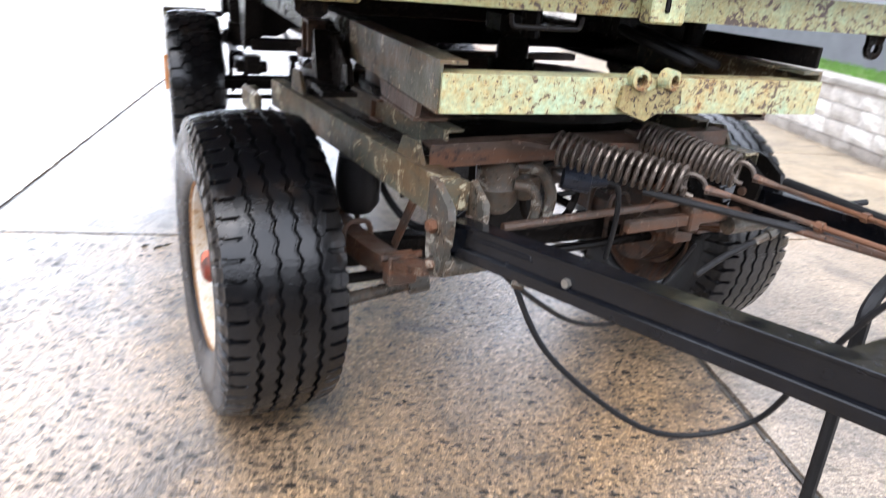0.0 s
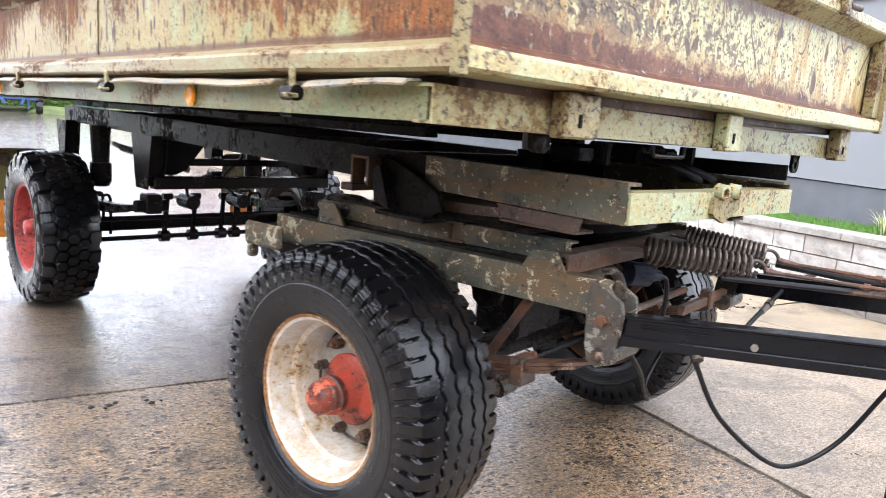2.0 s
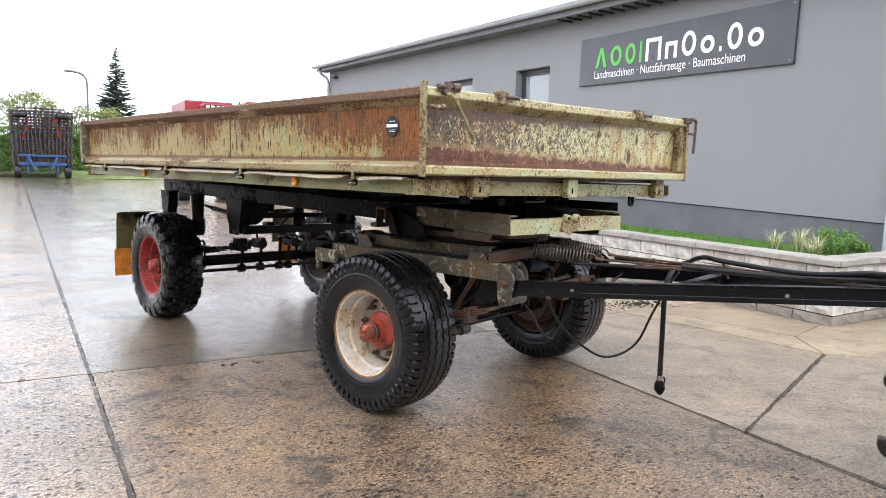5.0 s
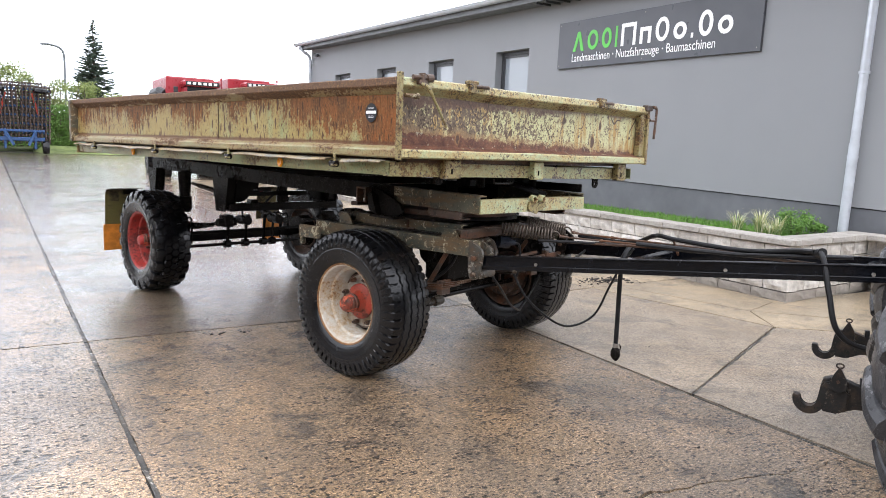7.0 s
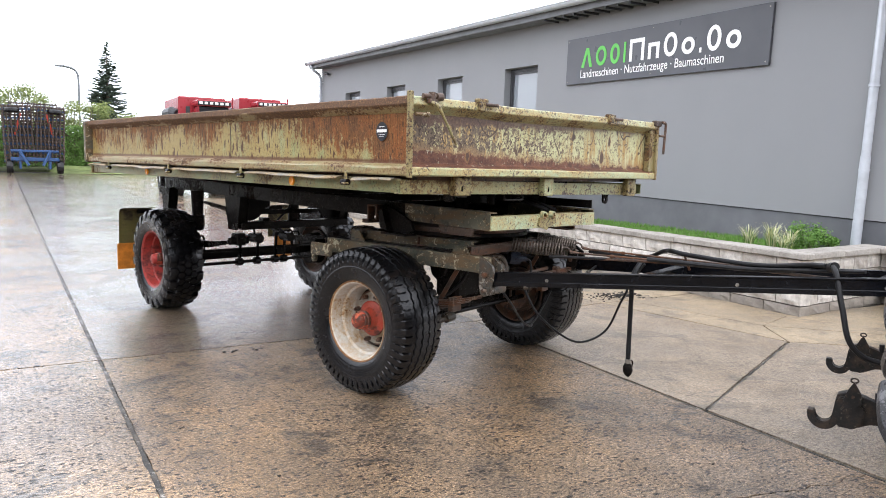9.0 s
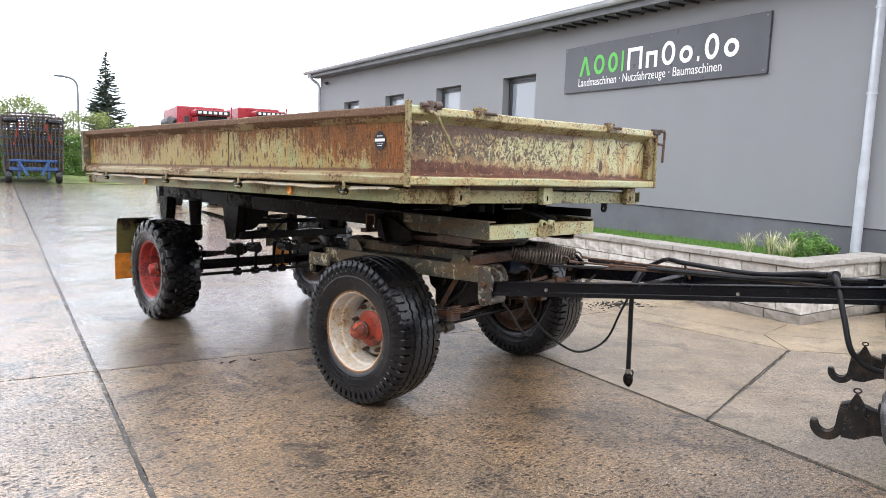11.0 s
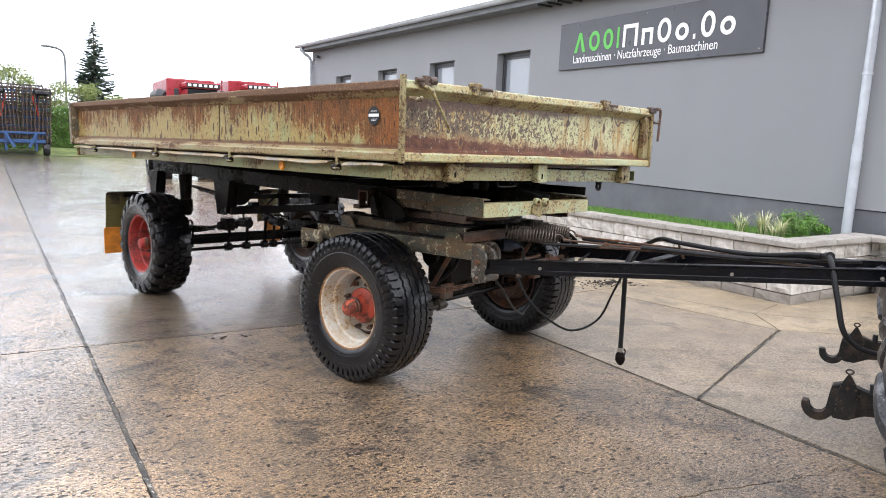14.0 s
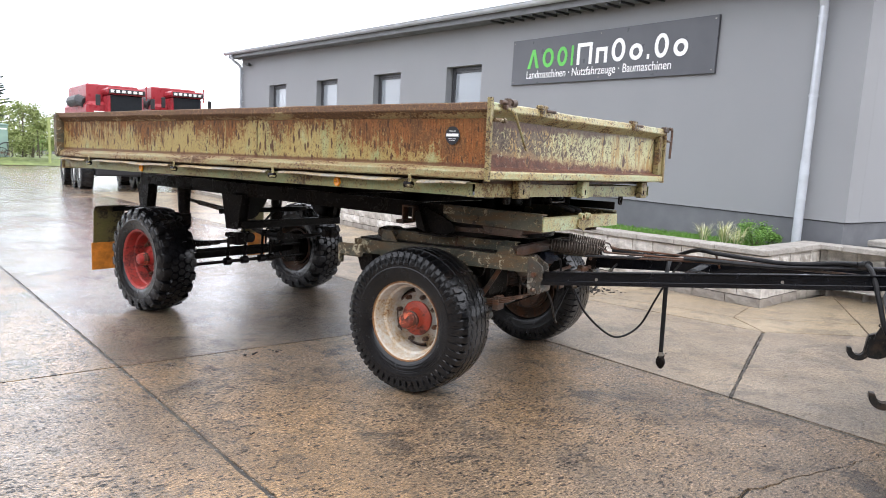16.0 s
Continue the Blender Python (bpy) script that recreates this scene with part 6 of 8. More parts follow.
    prism(bm, [(0.60, 0.775), (0.74, 0.775), (0.70, 0.66), (0.66, 0.63), (0.62, 0.66)], 0, s * 0.52 - 0.05, s * 0.52 - 0.04)
    prism(bm, [(0.60, 0.775), (0.74, 0.775), (0.70, 0.66), (0.66, 0.63), (0.62, 0.66)], 0, s * 0.52 + 0.04, s * 0.52 + 0.05)
    bpart("rear_spring_hanger", bm, chassis_dark)
    bm = bm_new()
    block(bm, (s * 0.63 - 0.012, 0.64, 0.755), (s * 0.63 + 0.012, 0.86, 0.845), 0.012)
    block(bm, (s * 0.60 - 0.02, 0.84, 0.70), (s * 0.60 + 0.02, 0.872, 0.835), 0.008)
    bpart("rail_end_plate", bm, olive_paint)

for y, z0, z1 in ((0.0, 0.884, 0.95), (0.55, 0.868, 0.945)):
    bm = bm_new()
    channel(bm, (0.47, y, (z0 + z1) / 2), (-0.47, y, (z0 + z1) / 2), z1 - z0, 0.06, 0.008, 1 if y < 0 else -1)
    bpart("bogie_cross_member", bm, rust_steel, "rust-brown cross member")
bm = bm_new()
channel(bm, (0.51, -0.470, 0.890), (-0.51, -0.470, 0.890), 0.058, 0.055, 0.008, 1)
bmesh.ops.subdivide_edges(bm, edges=[e for e in bm.edges if e.calc_length() > 0.8], cuts=6)
dent(bm, 0.004, 41)
bpart("bogie_front_member", bm, rust_steel, "rust-brown front member of the bogie")
bm = bm_new()
lathe(bm, [(-0.07, 0.002), (-0.07, 0.06), (-0.03, 0.095), (0.0, 0.105), (0.03, 0.095), (0.05, 0.06), (0.055, 0.002)], 20)
for v in bm.verts:
    x, y, z = v.co
    v.co = Vector((-0.40 + y, 0.56 + z, 0.925 + x * 0.8))
bpart("air_reservoir_dome", bm, grease_steel, "dull grey domed cap", smooth=True)
# plate that carries the turntable, and the gear between rail and axle
bm = bm_new()
block(bm, (-0.505, -0.40, 0.8735), (0.505, 0.76, 0.8825), 0.0)
bpart("turntable_plate", bm, chassis_dark, "dark plate under the turntable")
for s in (-1, 1):
    bm = bm_new()
    prism(bm, [(-0.20, 0.77), (-0.06, 0.77), (-0.08, 0.70), (-0.12, 0.67), (-0.18, 0.70)], 0, s * 0.40 - 0.012, s * 0.40 + 0.012)
    bpart("axle_bracket", bm, chassis_dark, "dark cast axle bracket")
    bm = bm_new()
    solid_between(bm, (s * 0.465, -0.34, 0.775), (s * 0.465, -0.20, 0.555), 0.030, 0.010, 0.002)
    bpart("flat_stay", bm, rust_steel, "slanting flat stay")
bm = bm_new()
block(bm, (-0.16, -0.10, 0.50), (0.16, 0.10, 0.872), 0.02)
bpart("axle_saddle", bm, chassis_dark, "dark saddle over the front axle")
for s in (-1, 1):
    bm = bm_new()
    tube(bm, [(s * 0.50, 0.0, 0.60), (s * 0.50, 0.0, 0.63), (s * 0.50, 0.0, 0.70), (s * 0.50, 0.0, 0.775)], [0.045, 0.066, 0.070, 0.062], 24)
    bpart("bump_stop", bm, hose_black, "black rubber bump stop over the spring", smooth=True)
bm = bm_new()
tube(bm, curve_points([(-0.40, 0.16, 0.79), (-0.37, 0.14, 0.66), (-0.335, 0.11, 0.575), (-0.28, 0.04, 0.512), (-0.21, -0.04, 0.53), (-0.15, -0.12, 0.62), (-0.12, -0.16, 0.72)], 8), 0.013, 10)
bpart("brake_hose", bm, hose_black, "black brake hose in a hanging loop", smooth=True)
# axle
bm = bm_new()
block(bm, (-0.66, -0.042, 0.405), (0.66, 0.042, 0.49), 0.008)
tube(bm, [(-0.80, 0, 0.447), (0.80, 0, 0.447)], 0.036, 16)
bpart("front_axle", bm, chassis_dark, "square black axle beam").matrix_local = FRONT_AXLE
for s in (-1, 1):
    bm = bm_new()
    lathe(bm, [(-0.065, 0.002), (-0.065, 0.155), (0.0, 0.16), (0.06, 0.16), (0.06, 0.002)], 32)
    bpart("brake_drum", bm, rust_steel, "rusty brake drum").matrix_local = FRONT_AXLE @ pose(s * 0.70, 0, 0.447, 0, 0, 0)
bm = bm_new()
tube(bm, [(-0.66, -0.10, 0.42), (0.66, -0.10, 0.42)], 0.017, 10)
tube(bm, [(-0.36, -0.10, 0.42), (-0.30, -0.10, 0.42)], 0.03, 12)
bpart("brake_shaft", bm, chassis_dark)
bm = bm_new()
tube(bm, [(-0.70, -0.16, 0.37), (-0.36, -0.22, 0.44)], 0.020, 10)
tube(bm, [(-0.42, -0.210, 0.428), (-0.36, -0.22, 0.44)], 0.034, 12)
bpart("brake_rod", bm, grease_steel, "grey brake rod with a rubber boot")
# brake chambers and air line on the bogie front
for x, y, z, r in ((-0.265, -0.40, 0.785, 0.058), (-0.15, -0.36, 0.80, 0.050)):
    bm = bm_new()
    lathe(bm, [(-0.07, 0.002), (-0.07, r * 0.7), (-0.05, r), (-0.01, r), (0.0, r * 1.12), (0.01, r), (0.05, r * 0.95), (0.075, r * 0.6), (0.075, 0.002)], 24)
    bpart("brake_chamber", bm, grease_steel, "grey brake chamber", smooth=True).matrix_local = BOGIE @ pose(x, y, z, 0, 84, 20)
bm = bm_new()
tube(bm, curve_points([(-0.22, -0.42, 0.835), (-0.165, -0.45, 0.83), (-0.135, -0.47, 0.77), (-0.15, -0.48, 0.70)], 6), 0.017, 10)
tube(bm, curve_points([(-0.25, -0.46, 0.80), (-0.215, -0.48, 0.795), (-0.195, -0.49, 0.76), (-0.20, -0.49, 0.70)], 6), 0.015, 10)
bpart("brake_elbow", bm, grease_steel, "bent grey pipe elbow", smooth=True)
# sloping plate between the hinge and the brake gear
bm = bm_new()
prism(bm, [(-0.545, 0.872), (-0.50, 0.874), (-0.44, 0.850), (-0.405, 0.795), (-0.43, 0.790), (-0.545, 0.80)], 1, -0.594, -0.584)
bpart("hinge_web", bm, olive_paint, "scraped olive web plate above the hinge")
valve_blue = plain("dark_blue_valve_paint", (0.012, 0.018, 0.032), 0.35, vary=0.4, scale=30)
bm = bm_new()
tube(bm, [(-0.10, -0.47, 0.82), (-0.04, -0.51, 0.815), (-0.038, -0.512, 0.815), (0.0, -0.535, 0.812)], [0.040, 0.040, 0.022, 0.018], 14)
bpart("air_valve", bm, valve_blue, "small dark blue air valve")
bm = bm_new()
tube(bm, curve_points([(0.0, -0.535, 0.812), (0.03, -0.55, 0.79), (0.04, -0.55, 0.70), (0.045, -0.53, 0.58)], 8), 0.008, 8)
bpart("air_line", bm, hose_black)
bm = bm_new()
tube(bm, curve_points([(-0.41, -0.63, 0.665), (-0.30, -0.63, 0.57), (-0.08, -0.57, 0.42), (0.16, -0.49, 0.33), (0.34, -0.40, 0.31), (0.46, -0.38, 0.36), (0.54, -0.42, 0.52)], 8), 0.007, 8)
bpart("air_line", bm, hose_black, "drooping thin black air line")
bm = bm_new()
tube(bm, [(0.30, -0.52, 0.72), (-0.30, -0.50, 0.70)], 0.012, 8)
block(bm, (0.02, -0.625, 0.690), (0.50, -0.600, 0.722), 0.003)
block(bm, (0.24, -0.635, 0.675), (0.28, -0.595, 0.745), 0.004)
bpart("brake_linkage", bm, rust_steel, "rusty brake linkage")
bm = bm_new()
pts = [(0.0 + 0.10 * math.cos(a), -0.30, 0.70 + 0.10 * math.sin(a)) for a in [k * math.pi / 16 for k in range(33)]]
tube(bm, pts, 0.011, 8, False)
tube(bm, [(0, -0.40, 0.70), (0, -0.30, 0.70)], 0.014, 8)
tube(bm, [(-0.1, -0.30, 0.70), (0.1, -0.30, 0.70)], 0.008, 6)
bpart("hand_brake_wheel", bm, chassis_dark, "black hand brake wheel")

# ---- wheels ----
def tyre_mesh(name, R, half, rim, kind):
    """A tyre about the x axis: moulded tread blocks and shoulder lugs cut into a fine grid."""
    NA, NT = (648, 120) if kind == "rib" else (864, 140)
    shape = [(0.83, 0.0), (0.885, 0.035), (0.945, 0.11), (0.985, 0.24), (1.005, 0.38), (1.022, 0.43), (1.022, 0.45), (1.008, 0.47), (1.02, 0.55), (1.012, 0.62), (1.0, 0.67), (0.99, 0.72), (0.98, 0.775)]
    prof = [(-half * a, rim + (R - rim) * b) for a, b in shape]
    rows = []
    for o, r in prof:
        rows.append((np.full(NA, o), np.full(NA, r)))
    ang = np.arange(NA) * 2 * np.pi / NA
    for j in range(NT + 1):
        s = -1 + 2 * j / NT
        crown = R - 0.020 * abs(s) ** 2.6 - (0.016 if abs(s) > 0.985 else 0)
        d = np.zeros(NA)
        if kind == "rib":
            n = 54
            ph = (ang * n / (2 * np.pi)) % 1.0
            zig = 0.034 * (np.abs(ph * 2 - 1) * 2 - 1)
            for c in (-0.50, -0.17, 0.17, 0.50):
                d = np.where(np.abs(s - c - zig) < 0.030, 0.014, d)
            n2 = 54
            ph2 = (ang * n2 / (2 * np.pi) + 0.35 * np.sign(s) * s) % 1.0
            if abs(s) > 0.70:
                d = np.where(ph2 < 0.12 + 0.55 * (abs(s) - 0.70), 0.016, d)
            elif abs(s) > 0.655:
                d = np.where(ph2 < 0.10, 0.010, d)
        else:
            # three rows of hexagons, and at each side pointed shoulder lugs two hexagons apart
            pitch = 2 * np.pi * R / 44
            x, yy = ang * R / pitch, s * half * 0.955
            best, edge = np.full(NA, 9.0), pitch / 2 - 0.0055
            for row in range(-1, 2):
                dy = abs(yy - row * 0.0585)
                dx = np.abs((x + 0.5 * (row % 2)) % 1.0 - 0.5) * pitch
                best = np.minimum(best, np.maximum(dx, 0.5 * dx + 0.866 * dy))
            dx = np.abs((x / 2 + (0.25 if s > 0 else 0.75)) % 1.0 - 0.5) * 2 * pitch
            dy = max(0.0, 0.117 - abs(yy))
            lug = np.maximum(dx * 0.80, 0.42 * dx + 0.80 * dy)
            d = 0.017 * np.clip((best - edge) / 0.003, 0, 1)
            if abs(yy) > 0.070:
                d = np.minimum(d, 0.030 * np.clip((lug - edge) / 0.004, 0, 1))
                if abs(yy) > 0.088:
                    d = 0.030 * np.clip((lug - edge) / 0.004, 0, 1)
        rows.append((np.full(NA, s * half * 0.955), crown - d))
    for o, r in prof[::-1]:
        rows.append((np.full(NA, -o), np.full(NA, r)))
    # shoulder lugs run a little way down the side walls
    n = 54 if kind == "rib" else 22
    for back, much in ((1, 1.0), (2, 0.9), (3, 0.72), (4, 0.45), (5, 0.15)):
        for idx, sgn in ((len(prof) - back, -1), (len(rows) - len(prof) + back - 1, 1)):
            ph = (ang * n / (2 * np.pi) + (0.35 if kind == "rib" else (0.25 if sgn > 0 else 0.75))) % 1.0
            gap = ph < 0.34 if kind == "rib" else np.abs(ph - 0.5) > 0.29
            o, r = rows[idx]
            deep = 0.06 if kind == "rib" else 0.085
            rows[idx] = (np.where(gap, o * (1 - deep * much), o * (1 + 0.02 * much)), r)
    verts = np.concatenate([np.stack([o, r * np.cos(ang), r * np.sin(ang)], 1) for o, r in rows])
    m = len(rows)
    j, a = np.meshgrid(np.arange(m - 1), np.arange(NA), indexing="ij")
    b = (a + 1) % NA
    faces = np.stack([j * NA + a, j * NA + b, (j + 1) * NA + b, (j + 1) * NA + a], -1).reshape(-1, 4)
    me = bpy.data.meshes.new(name)
    me.from_pydata(verts.tolist(), [], faces.tolist())
    me.update()
    bm = bm_new()
    bm.from_mesh(me)
    bmesh.ops.recalc_face_normals(bm, faces=bm.faces)
    bm.to_mesh(me)
    bm.free()
    me.shade_smooth()
    me.set_sharp_from_angle(angle=radians(30))
    me.materials.append(tyre_rubber)
    return me


def wheel(name, m, R, half, rim, kind, rim_mat, lip_mat, hub_mat, label):
    """x points outwards from the trailer."""
    w = pivot(name, trailer, m, label)
    if kind not in TYRES:
        TYRES[kind] = tyre_mesh("tyre", R, half, rim, kind)
    part("tyre", TYRES[kind], None, w, "wet black ribbed tyre" if kind == "rib" else "wet black block-tread tyre")
    bm = bm_new()
    o = half * 0.80
    lathe(bm, [(-o, rim + 0.012), (o - 0.012, rim - 0.004), (o + 0.004, rim + 0.010), (o + 0.010, rim + 0.004), (o + 0.002, rim - 0.012), (o - 0.020, rim - 0.017), (o - 0.070, rim - 0.026), (o - 0.078, rim - 0.040), (o - 0.092, rim - 0.044), (o - 0.190, rim - 0.050), (o - 0.205, rim - 0.060),
               (-o * 0.55, rim - 0.062), (-o * 0.8, rim - 0.03), (-o, rim - 0.008)], 64, True)
    part("rim", bm, rim_mat, w, "", smooth=True)
    bm = bm_new()
    lathe(bm, [(o + 0.006, rim + 0.011), (o + 0.0125, rim + 0.005), (o + 0.009, rim - 0.004), (o + 0.005, rim - 0.003), (o + 0.002, rim + 0.006)], 64, True)
    part("rim_lip", bm, lip_mat, w, "rust-stained rim lip", smooth=True)
    # dished disc with hand holes: sectors with gaps between an inner and an outer ring
    bm = bm_new()
    r0, r1, ox = 0.070, rim - 0.044, o - 0.150
    seg = 70
    def dish(r):
        return ox - 0.016 * ((r - r0) / (r1 - r0)) ** 2.2 + 0.008
    rings = [r0, 0.118, 0.160, r1 - 0.034, r1]
    vs = [[bm.verts.new((dish(r), r * math.cos(2 * math.pi * k / seg), r * math.sin(2 * math.pi * k / seg))) for k in range(seg)] for r in rings]
    for i in range(len(rings) - 1):
        for k in range(seg):
            hole = i == 3 and 4 <= k % 14 <= 11
            if not hole:
                bm.faces.new((vs[i][k], vs[i][(k + 1) % seg], vs[i + 1][(k + 1) % seg], vs[i + 1][k]))
    bmesh.ops.solidify(bm, geom=bm.faces[:], thickness=0.010)
    disc = part("wheel_disc", bm, rim_mat, w, smooth=True)
    for k in range(5):
        bm = bm_new()
        a0 = (k * 14 + 3.5) * 2 * math.pi / seg
        arc = [a0 + q * 8.6 * 2 * math.pi / seg / 8 for q in range(9)]
        tube(bm, [(dish(r1 - 0.034) + 0.003, (r1 - 0.0335) * math.cos(a), (r1 - 0.0335) * math.sin(a)) for a in arc], 0.0050, 6)
        part("slot_edge", bm, rust_steel, disc, "rusted edge of a slot")
    bm = bm_new()
    lathe(bm, [(-o - 0.003, rim + 0.012), (-o - 0.006, rim - 0.004), (-o * 0.8, rim - 0.036), (-o * 0.55, rim - 0.066), (ox - 0.075, rim - 0.066), (ox - 0.075, 0.09), (ox - 0.079, 0.09), (ox - 0.079, rim - 0.070), (-o * 0.5, rim - 0.070), (-o * 0.78, rim - 0.040), (-o - 0.012, rim - 0.006), (-o - 0.009, rim + 0.013)], 48, True)
    part("inner_barrel", bm, rust_steel, w, "rusty inner side of the rim", smooth=True)
    # black backing added close behind the disc, so its slots look deep in shade
    bm = bm_new()
    lathe(bm, [(ox - 0.073, 0.101), (ox - 0.026, 0.104), (ox - 0.026, rim - 0.053), (ox - 0.073, rim - 0.066)], 40)
    part("brake_drum", bm, chassis_dark, w, "black backing ring that stands in for shade behind the disc slots", smooth=True)
    bm = bm_new()
    lathe(bm, [(-o * 0.6, 0.10), (ox - 0.02, 0.10), (ox + 0.012, 0.098), (ox + 0.020, 0.110), (ox + 0.030, 0.110), (ox + 0.038, 0.098), (ox + 0.043, 0.070), (ox + 0.066, 0.054), (ox + 0.090, 0.051)], 40)
    part("hub", bm, hub_mat, w, smooth=True)
    bm = bm_new()
    lathe(bm, [(ox + 0.082, 0.055), (ox + 0.104, 0.060), (ox + 0.109, 0.054), (ox + 0.124, 0.054), (ox + 0.132, 0.048)], 32)
    part("hub_ring", bm, hub_mottle, w, "dark greasy hub ring", smooth=True)
    bm = bm_new()
    lathe(bm, [(ox + 0.130, 0.049), (ox + 0.152, 0.047), (ox + 0.163, 0.038), (ox + 0.167, 0.018), (ox + 0.168, 0.001)], 28)
    part("hub_cap", bm, cap_mottle if kind == "rib" else hub_mat, w, "worn red hub cap", smooth=True)
    for k in range(8):
        a = k * math.pi / 4 + 0.3
        c, s = math.cos(a) * 0.142, math.sin(a) * 0.142
        bm = bm_new()
        tube(bm, [(dish(0.142) + 0.004, c, s), (dish(0.142) + 0.032, c, s)], 0.016, 6)
        tube(bm, [(dish(0.142) + 0.030, c, s), (dish(0.142) + 0.046, c, s)], 0.009, 10)
        part("wheel_nut", bm, rust_steel, w)
    return w


TYRES = {}
FR, FH, FRIM = 0.452, 0.165, 0.245
RR, RH, RRIM = 0.470, 0.165, 0.262
wheel("front_wheel", FRONT_AXLE @ pose(-0.840, 0, FR - 0.005, 12, 0, 180), FR, FH, FRIM, "rib", white_paint, rim_edge_paint, orange_red, "front wheel with chipped white rim and red hub")
wheel("front_wheel", FRONT_AXLE @ pose(0.840, 0, FR - 0.005, 40, 0, 0), FR, FH, FRIM, "rib", white_paint, rim_edge_paint, orange_red, "front wheel with chipped white rim and red hub")
wheel("rear_wheel", pose(0.335, 3.87, RR - 0.007, 20, 0, 180), RR, RH, RRIM, "block", red_paint, red_paint, red_paint, "rear wheel with faded red rim and block tread")
wheel("rear_wheel", pose(2.105, 3.88, RR - 0.007, 0, 0, 0), RR, RH, RRIM, "block", red_paint, red_paint, red_paint, "rear wheel with faded red rim and block tread")

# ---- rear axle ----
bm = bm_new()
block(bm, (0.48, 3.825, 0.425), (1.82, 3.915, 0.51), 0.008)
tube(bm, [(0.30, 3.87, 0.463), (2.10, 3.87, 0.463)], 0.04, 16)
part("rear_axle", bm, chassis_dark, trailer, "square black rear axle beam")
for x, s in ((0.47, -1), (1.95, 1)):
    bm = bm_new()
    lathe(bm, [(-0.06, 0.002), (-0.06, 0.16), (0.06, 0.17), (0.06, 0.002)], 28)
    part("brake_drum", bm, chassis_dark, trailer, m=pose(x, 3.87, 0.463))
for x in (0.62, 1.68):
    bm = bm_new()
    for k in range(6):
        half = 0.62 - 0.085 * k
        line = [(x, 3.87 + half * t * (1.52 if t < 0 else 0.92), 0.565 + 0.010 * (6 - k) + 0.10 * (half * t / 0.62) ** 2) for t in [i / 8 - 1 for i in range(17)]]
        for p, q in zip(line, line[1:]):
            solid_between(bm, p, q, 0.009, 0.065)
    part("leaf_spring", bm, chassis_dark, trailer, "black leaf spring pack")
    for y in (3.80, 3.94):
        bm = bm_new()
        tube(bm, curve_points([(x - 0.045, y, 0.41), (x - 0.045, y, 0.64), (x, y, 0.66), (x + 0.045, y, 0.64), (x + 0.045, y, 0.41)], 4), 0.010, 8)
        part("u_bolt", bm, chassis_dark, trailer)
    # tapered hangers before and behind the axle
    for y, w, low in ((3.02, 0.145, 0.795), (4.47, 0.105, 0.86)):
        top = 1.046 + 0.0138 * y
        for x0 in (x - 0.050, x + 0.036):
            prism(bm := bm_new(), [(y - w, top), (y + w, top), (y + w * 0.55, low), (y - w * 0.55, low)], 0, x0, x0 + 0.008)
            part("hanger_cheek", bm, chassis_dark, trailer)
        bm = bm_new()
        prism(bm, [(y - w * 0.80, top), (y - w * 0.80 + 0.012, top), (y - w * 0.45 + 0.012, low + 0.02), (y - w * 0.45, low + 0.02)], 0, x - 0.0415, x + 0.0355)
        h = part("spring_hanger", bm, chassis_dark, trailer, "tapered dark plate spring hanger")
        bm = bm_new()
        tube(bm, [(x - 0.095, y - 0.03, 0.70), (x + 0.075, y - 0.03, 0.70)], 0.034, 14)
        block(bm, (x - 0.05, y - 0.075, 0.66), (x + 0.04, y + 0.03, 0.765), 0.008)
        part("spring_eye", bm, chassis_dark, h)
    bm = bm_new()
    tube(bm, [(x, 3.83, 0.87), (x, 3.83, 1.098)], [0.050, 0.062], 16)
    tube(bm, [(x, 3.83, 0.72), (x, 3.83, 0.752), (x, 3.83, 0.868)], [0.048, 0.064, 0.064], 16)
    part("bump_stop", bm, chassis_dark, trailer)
for y, z, r in ((3.60, 0.415, 0.015), (3.66, 0.53, 0.017)):
    bm = bm_new()
    tube(bm, [(0.42, y, z), (1.85, y, z)], r, 10)
    part("brake_shaft", bm, chassis_dark, trailer)
for x in (0.93, 1.12, 1.32, 1.42):
    bm = bm_new()
    solid_between(bm, (x, 3.60, 0.42), (x + 0.03, 3.62, 0.68), 0.045, 0.014, 0.004)
    tube(bm, [(x - 0.03, 3.60, 0.415), (x + 0.03, 3.60, 0.415)], 0.036, 14)
    tube(bm, [(x, 3.62, 0.67), (x + 0.06, 3.62, 0.67)], 0.022, 10)
    part("brake_lever", bm, chassis_dark, trailer)
for x in (1.02, 1.36):
    bm = bm_new()
    tube(bm, [(x, 3.36, 0.66), (x, 3.52, 0.66)], 0.045, 18)
    tube(bm, [(x, 3.56, 0.67), (x, 3.70, 0.66)], 0.012, 8)
    part("brake_chamber", bm, chassis_dark, trailer)
# gussets from the front hangers inwards, and the thin tube and rod behind them
for x, d in ((0.62, 1), (1.68, -1)):
    bm = bm_new()
    prism(bm, [(x + d * 0.046, 1.086), (x + d * 0.330, 1.086), (x + d * 0.190, 0.900), (x + d * 0.130, 0.872), (x + d * 0.046, 0.872)], 1, 2.990, 3.002)
    part("hanger_gusset", bm, chassis_dark, trailer, "dark triangular gusset plate")
bm = bm_new()
block(bm, (0.68, 3.330, 0.895), (1.66, 3.375, 0.938), 0.004)
part("rear_cross_tube", bm, chassis_dark, trailer)
bm = bm_new()
tube(bm, [(0.72, 3.88, 0.985), (0.80, 3.22, 0.885)], 0.016, 10)
part("brake_rod", bm, grease_steel, trailer, "worn grey brake rod", smooth=True)
bm = bm_new()
